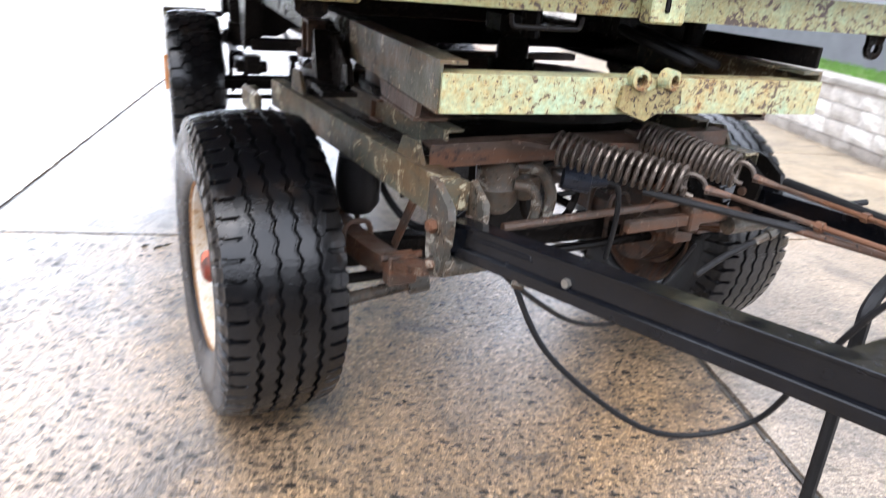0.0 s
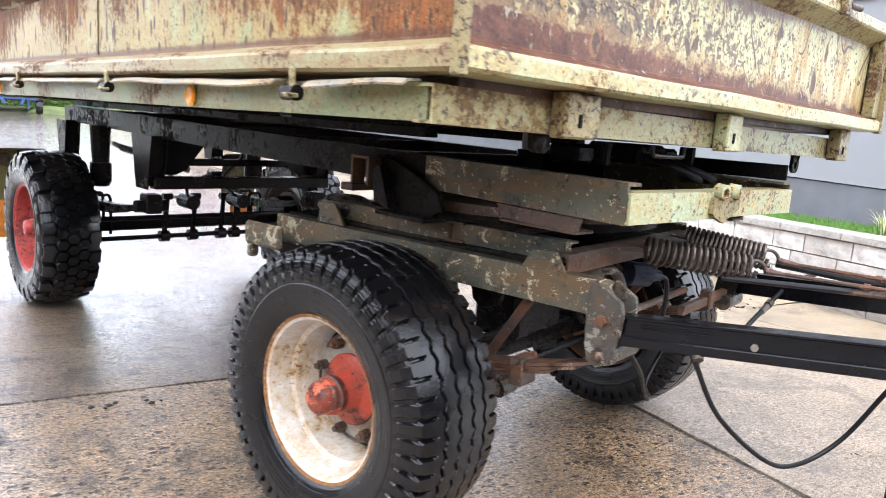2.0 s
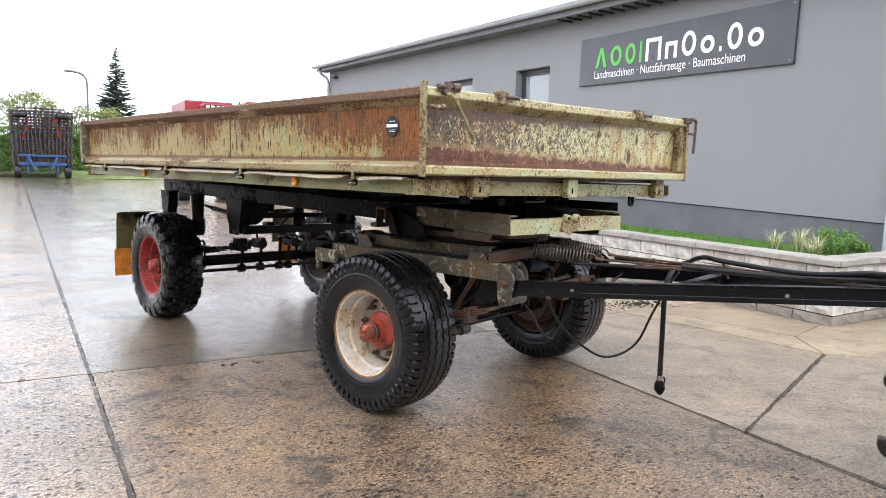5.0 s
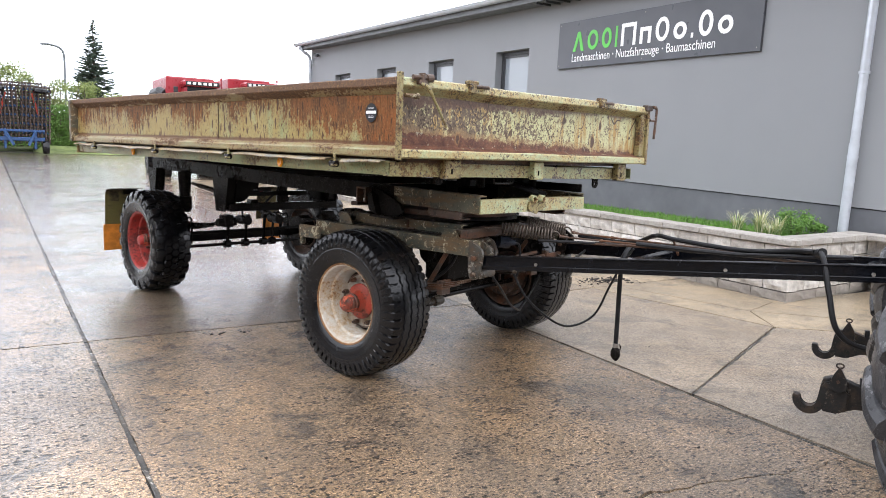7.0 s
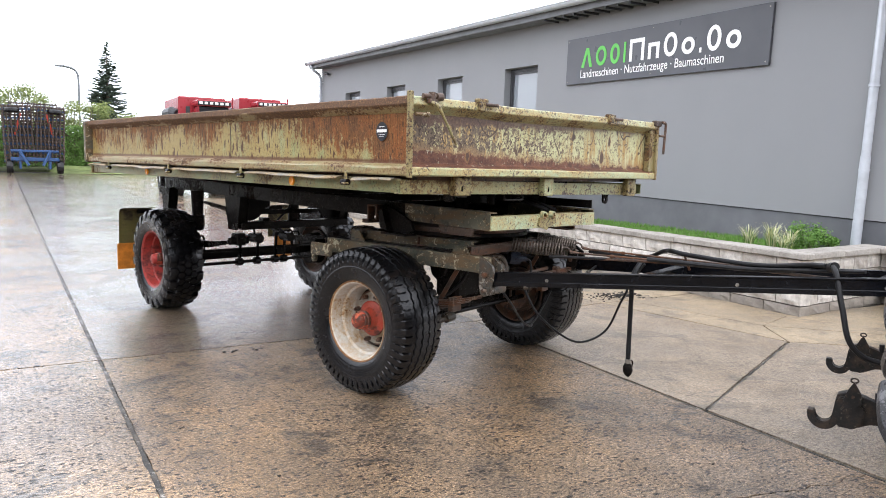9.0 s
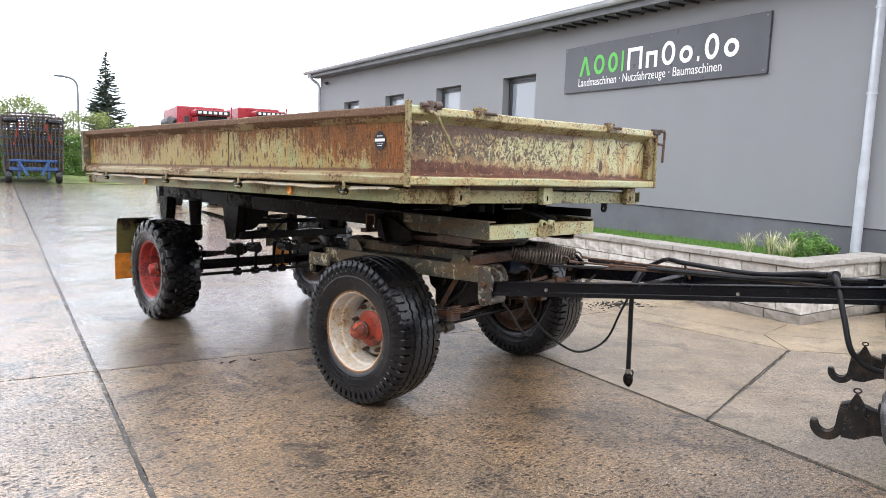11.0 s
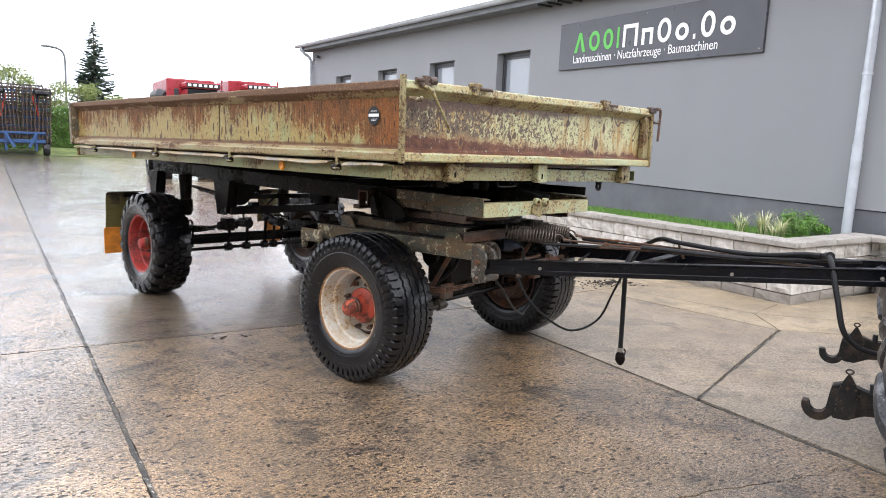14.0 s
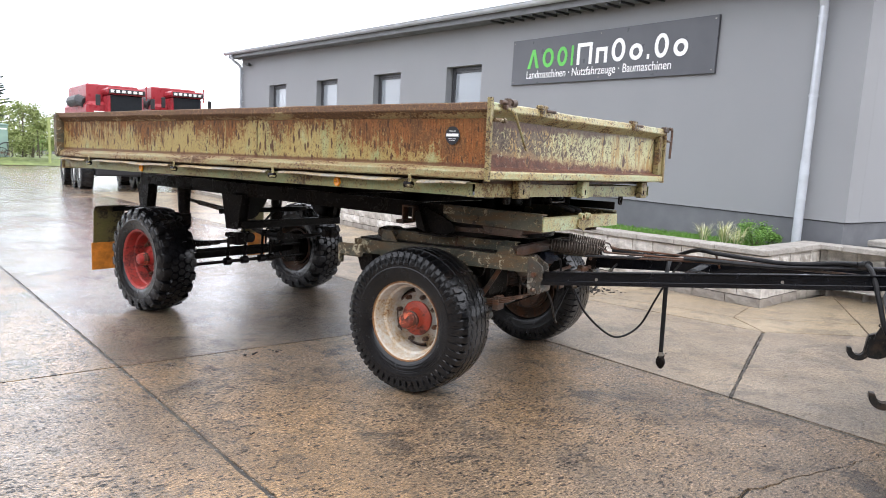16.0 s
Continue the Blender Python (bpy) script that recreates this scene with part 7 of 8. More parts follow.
block(bm, (0.60, 2.905, 0.800), (1.72, 2.985, 0.866), 0.006)
part("hanger_cross_tube", bm, chassis_dark, trailer, "black square tube between the spring hangers")
bm = bm_new()
tube(bm, curve_points([(0.8, 3.3, 1.06), (0.85, 3.35, 0.86), (1.0, 3.45, 0.76), (1.04, 3.5, 0.70)], 8), 0.011, 8)
part("brake_hose", bm, hose_black, trailer)
bm = bm_new()
tube(bm, curve_points([(1.3, 3.3, 1.06), (1.34, 3.36, 0.95), (1.25, 3.45, 0.80), (1.36, 3.5, 0.70)], 8), 0.011, 8)
part("brake_hose", bm, hose_black, trailer)
bm = bm_new()
tube(bm, [(0.72, 3.75, 0.97), (0.98, 3.35, 0.87)], 0.022, 10)
part("damper", bm, grease_steel, trailer, "grey damper rod")

# mudguard with its orange board behind the rear wheels
for x, s in ((0.165, 1), (2.135, -1)):
    bm = bm_new()
    line = [(4.44, 0.905), (4.52, 0.898), (4.60, 0.885), (4.635, 0.84), (4.655, 0.52)]
    for (y0, z0), (y1, z1) in zip(line, line[1:]):
        a, b = (x, x + s * 0.30)
        d = Vector((0, z1 - z0, -(y1 - y0))).normalized() * 0.004
        q = [Vector((a, y0, z0)), Vector((b, y0, z0)), Vector((b, y1, z1)), Vector((a, y1, z1))]
        lo, hi = [bm.verts.new(p) for p in q], [bm.verts.new(p + d) for p in q]
        for i in range(4):
            bm.faces.new((lo[i], lo[(i + 1) % 4], hi[(i + 1) % 4], hi[i]))
        bm.faces.new(lo[::-1])
        bm.faces.new(hi)
    g = part("mudguard", bm, flap_green, trailer, "scuffed olive mudguard")
    bm = bm_new()
    block(bm, (min(x - s * 0.02, x + s * 0.22), 4.642, 0.275), (max(x - s * 0.02, x + s * 0.22), 4.650, 0.535), 0.002)
    part("warning_board", bm, orange_board, g, "faded orange warning board")
    bm = bm_new()
    block(bm, (min(x + s * 0.16, x + s * 0.42), 4.56, 0.84), (max(x + s * 0.16, x + s * 0.42), 4.59, 0.88), 0.003)
    part("stay", bm, chassis_dark, g)

# ---- drawbar ----
APEX = Vector((0.0, -2.86, 0.925))


def drawbar_section():
    """(outwards, height) of a drawbar beam: flat face above a thicker foot strip, with small lips."""
    return [(-0.042, -0.040), (0.012, -0.040), (0.013, -0.037), (0.013, -0.0165), (0.011, -0.0140), (0.002, -0.0130), (0.001, 0.030), (0.006, 0.033), (0.006, 0.038), (0.004, 0.040), (-0.042, 0.040)]


for s in (-1, 1):
    p, q = Vector((s * 0.530, -0.612, 0.746)), Vector((s * 0.140, -2.80, 0.928))
    side = Vector(((q - p).y, -(q - p).x, 0)).normalized()
    side = side if side.x * s > 0 else -side
    bm = bm_new()
    rings = [[bm.verts.new(c + side * o + Vector((0, 0, h))) for o, h in drawbar_section()] for c in (p, q)]
    n = len(rings[0])
    for i in range(n):
        bm.faces.new((rings[0][i], rings[0][(i + 1) % n], rings[1][(i + 1) % n], rings[1][i]))
    bm.faces.new(rings[0][::-1])
    bm.faces.new(rings[1])
    b = bpart("drawbar_beam", bm, black_paint, "glossy black drawbar beam")
    way = (q - p).normalized()
    for d in (0.37, 1.37, 2.0):
        c = p + way * d + side * 0.002 + Vector((0, 0, -0.003))
        bm = bm_new()
        tube(bm, [c - side * 0.004, c + side * 0.010], 0.0095, 6)
        part("drawbar_bolt", bm, bare_steel, b)
    for z in (0.012, 0.020):
        bm = bm_new()
        solid_between(bm, p + way * 0.09 + side * 0.003 + Vector((0, 0, z)), p + way * 0.27 + side * 0.003 + Vector((0, 0, z)), 0.004, 0.004, 0.001)
        part("weld_bead", bm, black_paint, b)
    bm = bm_new()
    block(bm, (min(s * 0.480, s * 0.550), -0.66, 0.718), (max(s * 0.480, s * 0.550), -0.60, 0.774), 0.006)
    part("hinge_block", bm, black_paint, b)
for y, w in ((-1.45, 0.34), (-2.55, 0.15)):
    z = 0.746 + 0.0832 * (-0.612 - y)
    bm = bm_new()
    block(bm, (-w, y - 0.03, z - 0.030), (w, y + 0.03, z + 0.024), 0.004)
    bpart("drawbar_brace", bm, black_paint)
bm = bm_new()
lathe(bm, [(-0.022, 0.026), (-0.022, 0.052), (0.0, 0.060), (0.022, 0.052), (0.022, 0.026)], 28, True)
m = Matrix.Translation((0, APEX.y - 0.10, APEX.z)) @ Matrix.Rotation(radians(90), 4, "Y")
for v in bm.verts:
    v.co = m @ v.co
prism(bm, [(-0.16, -2.74), (0.16, -2.74), (0.05, -2.91), (-0.05, -2.91)], 2, APEX.z - 0.02, APEX.z + 0.02)
bpart("drawbar_eye", bm, grease_steel, "worn steel towing eye", smooth=True)


def coil(p, q, radius, wire, turns):
    p, q = Vector(p), Vector(q)
    d = (q - p).normalized()
    s = d.cross(Vector((0, 0, 1))).normalized()
    u = s.cross(d)
    n = turns * 14
    return [p + (q - p) * (i / n) + (s * math.cos(2 * math.pi * turns * i / n) + u * math.sin(2 * math.pi * turns * i / n)) * radius for i in range(n + 1)]


for (p, q), rod in ((((-0.215, -0.565, 0.925), (-0.025, -0.825, 0.892)), (0.05, -1.95, 0.90)), (((0.045, -0.59, 0.945), (0.150, -0.815, 0.908)), (0.10, -2.0, 0.90))):
    bm = bm_new()
    tube(bm, coil(p, q, 0.038, 0.0052, 17), 0.0058, 7)
    sp = bpart("balance_spring", bm, spring_steel, "weathered brown drawbar balance spring")
    p, q, rod = Vector(p), Vector(q), Vector(rod)
    d = (q - p).normalized()
    bm = bm_new()
    ring = [q + d * 0.012 + d * 0.028 * math.cos(a) + Vector((0, 0, 1)) * 0.026 * math.sin(a) for a in [k * math.pi / 9 for k in range(15)]]
    tube(bm, ring, 0.006, 8)
    part("spring_hook", bm, spring_steel, sp)
    bm = bm_new()
    tube(bm, [p - d * 0.05, p], 0.007, 8)
    part("spring_anchor", bm, spring_steel, sp)
    bm = bm_new()
    tube(bm, [q + d * 0.04, q + d * 0.10, rod], [0.011, 0.0062, 0.0062], 8)
    bpart("spring_rod", bm, rust_steel, "rusty tension rod")
    bm = bm_new()
    c = (q + d * 0.1).lerp(rod, 0.2)
    tube(bm, [c, c + (rod - c).normalized() * 0.016], 0.011, 6)
    bpart("rod_nut", bm, rust_steel)
# bracket plate that the springs hang from
bm = bm_new()
prism(bm, [(-0.30, -0.50), (0.30, -0.50), (0.24, -0.56), (0.08, -0.60), (-0.24, -0.57)], 2, 0.920, 0.932)
bpart("spring_bracket", bm, rust_steel, "rusty flat spring bracket")


def hose(ctrl, r, label, mat=None, name="air_hose"):
    bm = bm_new()
    tube(bm, curve_points(ctrl, 9), r, 10)
    return part(name, bm, mat or hose_black, trailer, label, smooth=True)


# hoses, in the trailer's frame
bm = bm_new()
tube(bm, curve_points([(-0.475, -0.80, 0.772), (-0.488, -0.845, 0.705), (-0.415, -0.90, 0.555), (-0.24, -0.99, 0.405), (-0.11, -1.05, 0.372), (0.0, -1.13, 0.44), (-0.02, -1.22, 0.62), (-0.03, -1.30, 0.78), (-0.03, -1.36, 0.87)], 9), 0.0068, 10)
bpart("air_hose", bm, hose_black, "thin black air hose in a low loop", smooth=True)
bm = bm_new()
tube(bm, [(-0.496, -0.855, 0.714), (-0.478, -0.84, 0.736)], 0.014, 8)
bpart("hose_union", bm, grease_steel, "greasy brass hose union")
hose([(1.62, 0.02, 0.86), (1.64, -0.35, 0.855), (1.52, -0.58, 0.93), (1.44, -0.68, 0.945), (1.44, -0.78, 0.935), (1.46, -1.15, 0.92), (1.44, -1.42, 0.955), (1.40, -1.52, 0.965)], 0.013, "thick black air hose lying on the drawbar")
hose([(1.16, 0.0, 0.86), (1.42, -0.52, 0.87), (1.44, -0.95, 0.885), (1.43, -1.45, 0.93), (1.38, -1.70, 0.96)], 0.009, "black air hose along the drawbar")
hose([(1.24, 0.0, 0.85), (1.40, -0.60, 0.875), (1.47, -1.10, 0.89), (1.45, -1.6, 0.90), (1.42, -1.9, 0.90)], 0.008, "thin brown pipe along the drawbar", rust_steel, "brake_pipe")
hose([(1.30, -0.60, 0.90), (1.45, -1.2, 0.90), (1.44, -1.50, 0.955), (1.36, -1.555, 0.975), (1.27, -1.61, 0.94), (1.225, -1.66, 0.80), (1.215, -1.72, 0.63), (1.31, -1.84, 0.560), (1.58, -2.06, 0.58)], 0.013, "thick black coupling hose hanging to the tractor")
bm = bm_new()
tube(bm, [(1.42, -1.53, 0.958), (1.33, -1.58, 0.975)], 0.022, 10)
part("hose_grip", bm, hose_black, trailer, "black rubber hose grip")
bm = bm_new()
tube(bm, curve_points([(1.53, -0.43, 0.86), (1.36, -0.48, 0.79), (1.335, -0.490, 0.70), (1.337, -0.490, 0.45), (1.338, -0.490, 0.275)], 8), 0.014, 10)
hh = part("coupling_hose", bm, hose_black, trailer, "thick black hose hanging straight down", smooth=True)
bm = bm_new()
tube(bm, [(1.338, -0.490, 0.28), (1.339, -0.490, 0.255)], 0.018, 12)
part("hose_clip", bm, bare_steel, hh)
bm = bm_new()
lathe(bm, [(-0.035, 0.002), (-0.035, 0.018), (-0.015, 0.028), (0.01, 0.030), (0.03, 0.022), (0.045, 0.010), (0.045, 0.002)], 18)
mm = Matrix.Translation((1.342, -0.490, 0.215)) @ Matrix.Rotation(radians(80), 4, "Y")
for v in bm.verts:
    v.co = mm @ v.co
ring = [(1.373 + 0.022 * math.cos(a), -0.490, 0.242 + 0.022 * math.sin(a)) for a in [k * math.pi / 8 for k in range(17)]]
tube(bm, ring, 0.004, 6)
part("coupling_head", bm, chassis_dark, hh, "dark cast coupling head", smooth=True)
bm = bm_new()
tube(bm, curve_points([(1.86, -0.04, 0.815), (1.79, -0.01, 0.795), (1.714, 0.018, 0.756), (1.60, 0.025, 0.706), (1.484, 0.028, 0.660), (1.40, 0.03, 0.61)], 6), 0.0085, 10)
pipe = part("brake_pipe", bm, hose_black, trailer, "black brake hose between the drawbar and the valve", smooth=True)
bm = bm_new()
tube(bm, [(1.632, 0.024, 0.720), (1.612, 0.025, 0.711)], 0.015, 6)
tube(bm, [(1.608, 0.025, 0.709), (1.570, 0.026, 0.693)], 0.011, 10)
part("pipe_union", bm, grease_steel, pipe, "worn steel pipe union")
bm = bm_new()
tube(bm, [(1.50, -0.76, 0.84), (1.46, -0.74, 0.935)], 0.007, 8)
part("hose_stay", bm, rust_steel, trailer, "rusty hose stay")

# ---- tractor behind the drawbar ----
TRAC = TRAILER @ pose(1.21, -1.60, 0, 0, 0, 14.3)


link_black = scraped("worn_black_link_paint", (0.008, 0.008, 0.008), (0.020, 0.019, 0.018), (0.10, 0.085, 0.07), (0.045, 0.030, 0.020), (0.005, 0.005, 0.005), 0.64, (14, 14, 14))


def tractor():
    """Only the rear lower links and the near rear tyre come into view; y points from the tractor to the trailer."""
    t = thing("tractor", TRAC, "dark tractor rear with open hook lower links and a wet tyre", "tractor")
    for x in (-0.485, 0.485):
        bm = bm_new()
        arc = [radians(12 - 15 * k) for k in range(13)]
        out = [(-0.050 + 0.060 * math.cos(a), 0.436 + 0.062 * math.sin(a)) for a in arc]
        out += [(-0.175, 0.405), (-0.215, 0.430), (-0.95, 0.50), (-0.95, 0.62), (-0.235, 0.515), (-0.19, 0.535), (-0.135, 0.548), (-0.095, 0.532), (-0.088, 0.500)]
        out += [(-0.050 + 0.034 * math.cos(a), 0.440 + 0.036 * math.sin(a)) for a in arc[::-1]]
        prism(bm, out, 0, x - 0.022, x + 0.022)
        bmesh.ops.bevel(bm, geom=bm.edges[:], offset=0.003, segments=1, affect="EDGES")
        l = part("lower_link", bm, link_black, t, "black lower link with an open claw")
        bm = bm_new()
        prism(bm, [(-0.100, 0.400), (-0.092, 0.440), (-0.088, 0.505), (-0.100, 0.526), (-0.165, 0.522), (-0.196, 0.490), (-0.190, 0.425), (-0.160, 0.398)], 0, x - 0.034, x + 0.034)
        bmesh.ops.bevel(bm, geom=bm.edges[:], offset=0.006, segments=2, affect="EDGES")
        part("claw_housing", bm, link_black, l)
        bm = bm_new()
        prism(bm, [(-0.118, 0.510), (-0.124, 0.545), (-0.140, 0.580), (-0.150, 0.596), (-0.160, 0.580), (-0.178, 0.548), (-0.184, 0.510), (-0.152, 0.488)], 0, x - 0.046, x - 0.032)
        ring = [(x - 0.036, -0.150 + 0.013 * math.cos(a), 0.600 + 0.009 * math.sin(a)) for a in [k * math.pi / 7 for k in range(15)]]
        tube(bm, ring, 0.0035, 6)
        part("latch_plate", bm, link_black, l)
        bm = bm_new()
        tube(bm, [(x - 0.046, -0.150, 0.535), (x + 0.04, -0.150, 0.535)], 0.008, 8)
        part("latch_pin", bm, rust_steel, l)
        bm = bm_new()
        tube(bm, [(x, -0.235, 0.50), (x, -0.235, 0.555)], 0.012, 8)
        part("grease_stub", bm, machine_dark, l)
    bm = bm_new()
    block(bm, (-0.62, -1.25, 0.55), (0.62, -0.70, 1.05), 0.05)
    part("axle_housing", bm, machine_dark, t)
    bm = bm_new()
    block(bm, (-0.06, -0.80, 0.86), (0.06, -0.42, 0.93), 0.01)
    tube(bm, [(0, -0.46, 0.84), (0, -0.46, 0.98)], 0.02, 12)
    part("tow_hitch", bm, machine_dark, t)
    for s in (-1, 1):
        w = pivot("rear_wheel", t, pose(s * 0.90, -0.945, 0.70, 0, 0, 0 if s > 0 else 180))
        bm = bm_new()
        h = 0.21
        R = 0.70
        lathe(bm, [(-h * 0.8, 0.40), (-h, 0.47), (-h * 1.03, 0.56), (-h * 0.96, 0.66), (-h * 0.6, R - 0.012), (0, R), (h * 0.6, R - 0.012), (h * 0.96, 0.66), (h * 1.03, 0.56), (h, 0.47), (h * 0.8, 0.40)], 96, True)
        part("tyre", bm, scuffed_rubber, w, "large wet black tractor tyre", smooth=True)
        bm = bm_new()
        lathe(bm, [(-h * 0.7, 0.40), (h * 0.6, 0.395), (h * 0.8, 0.41), (h * 0.5, 0.33), (0.02, 0.30), (0.02, 0.05), (0.0, 0.05), (-0.02, 0.30)], 48, True)
        part("rim", bm, machine_dark, w)
        for k in range(17):
            for side in (-1, 1):
                a = (k + (0.5 if side > 0 else 0)) * 2 * math.pi / 17
                bm = bm_new()
                pts = []
                for q in range(9):
                    u = q / 8
                    aa = a + 0.20 * u
                    rr = R - 0.014 - 0.030 * u * u - 0.07 * max(0.0, u - 0.8)
                    pts.append((side * h * (0.02 + 0.98 * u), rr * math.cos(aa), rr * math.sin(aa)))
                tube(bm, pts, [0.030 + 0.022 * q / 8 for q in range(9)], 10)
                part("lug", bm, scuffed_rubber, w, smooth=True)
    bm = bm_new()
    block(bm, (-0.42, -3.6, 0.75), (0.42, -1.27, 1.55), 0.10)
    part("body", bm, machine_dark, t)
    return t


tractor()

# ---- far machines and planting ----
def harvester(m, label):
    """A large red harvester seen from its front: body, cab with a row of lamps, and four wheels."""
    h = thing("harvester", m, label, "harvester", "parked harvesters")
    bm = bm_new()
    block(bm, (-1.25, 0.6, 1.15), (1.25, 6.5, 3.15), 0.12)
    block(bm, (-1.15, 1.2, 3.05), (1.15, 5.8, 3.80), 0.05)
    part("body", bm, machine_red, h)
    bm = bm_new()
    block(bm, (-0.48, -0.2, 1.6), (1.06, 1.15, 3.42), 0.08)
    c = part("cab", bm, machine_red, h)
    bm = bm_new()
    block(bm, (-0.40, -0.235, 2.60), (0.98, -0.19, 3.40), 0.02)
    part("windscreen", bm, machine_glass, c, "dark cab windscreen")
    bm = bm_new()
    block(bm, (-0.56, -0.45, 3.41), (1.12, 1.1, 3.64), 0.07)
    r = part("cab_roof", bm, machine_red, c, "red cab roof with lamps")
    bm = bm_new()
    block(bm, (-0.50, -0.462, 3.44), (1.06, -0.44, 3.59), 0.01)
    part("lamp_bar", bm, machine_dark, r, "dark lamp bar")
    for k in range(6):
        bm = bm_new()
        block(bm, (-0.44 + k * 0.245, -0.475, 3.46), (-0.27 + k * 0.245, -0.44, 3.57), 0.02)
        part("work_lamp", bm, machine_white, r, "square white work lamp")
    for x in (-0.95, 1.42):
        bm = bm_new()
        tube(bm, [(x, -0.1, 3.3), (x, -0.35, 3.3)], 0.02, 6)
        block(bm, (x - 0.10, -0.40, 2.98), (x + 0.10, -0.34, 3.36), 0.02)
        part("mirror", bm, machine_dark, h)
    bm = bm_new()
    tube(bm, [(1.30, 0.3, 3.3), (1.30, 0.3, 3.72)], 0.03, 8)
    tube(bm, [(1.30, 0.3, 3.72), (1.30, 0.3, 3.82)], 0.045, 10)
    part("beacon", bm, machine_red, h, "dark red beacon")
    bm = bm_new()
    tube(bm, [(-1.1, -0.25, 2.60), (1.15, -0.25, 2.60)], 0.04, 8)
    tube(bm, [(-1.1, -0.25, 2.75), (1.15, -0.25, 2.75)], 0.04, 8)
    tube(bm, [(-1.1, -0.25, 1.3), (-1.1, -0.25, 2.75)], 0.04, 8)
    part("front_rail", bm, machine_white, h, "pale handrail before the cab")
    bm = bm_new()
    tube(bm, [(-1.15, 1.4, 3.10), (-1.33, 2.0, 3.22), (-1.36, 4.0, 3.2)], 0.20, 12)
    part("unloading_tube", bm, machine_dark, h)
    bm = bm_new()
    block(bm, (-1.0, 0.1, 0.5), (1.0, 5.8, 1.2), 0.05)
    part("chassis", bm, machine_dark, h)
    for x in (-1.32, 1.32):
        for y in (0.9, 2.3, 5.2):
            w = pivot("wheel", h, pose(x, y, 0.62, 0, 0, 0 if x > 0 else 180))
            bm = bm_new()
            lathe(bm, [(-0.26, 0.33), (-0.30, 0.45), (-0.27, 0.58), (0, 0.625), (0.27, 0.58), (0.30, 0.45), (0.26, 0.33)], 36, True)
            part("tyre", bm, tyre_rubber, w, smooth=True)
            bm = bm_new()
            lathe(bm, [(-0.1, 0.02), (-0.1, 0.33), (0.22, 0.34), (0.20, 0.30), (0.08, 0.25), (0.08, 0.02)], 24)
            part("rim", bm, machine_white, w, "pale grey rim")
            for k in range(18):
                a = k * 2 * math.pi / 18
                bm = bm_new()
                solid_between(bm, (-0.27, 0.60 * math.cos(a), 0.60 * math.sin(a)), (0.27, 0.60 * math.cos(a + 0.2), 0.60 * math.sin(a + 0.2)), 0.06, 0.07)
                part("lug", bm, tyre_rubber, w)
    return h


harvester(pose(3.36, 23.6, rise(23.6), 0, 0, 0) @ Matrix.Diagonal((0.70, 0.60, 0.90, 1)), "large red harvester with a dark cab and pale rims, parked")
harvester(pose(5.85, 25.2, rise(25.2), 0, 0, 0) @ Matrix.Diagonal((0.70, 0.60, 0.955, 1)), "second red harvester with a row of white roof lamps")


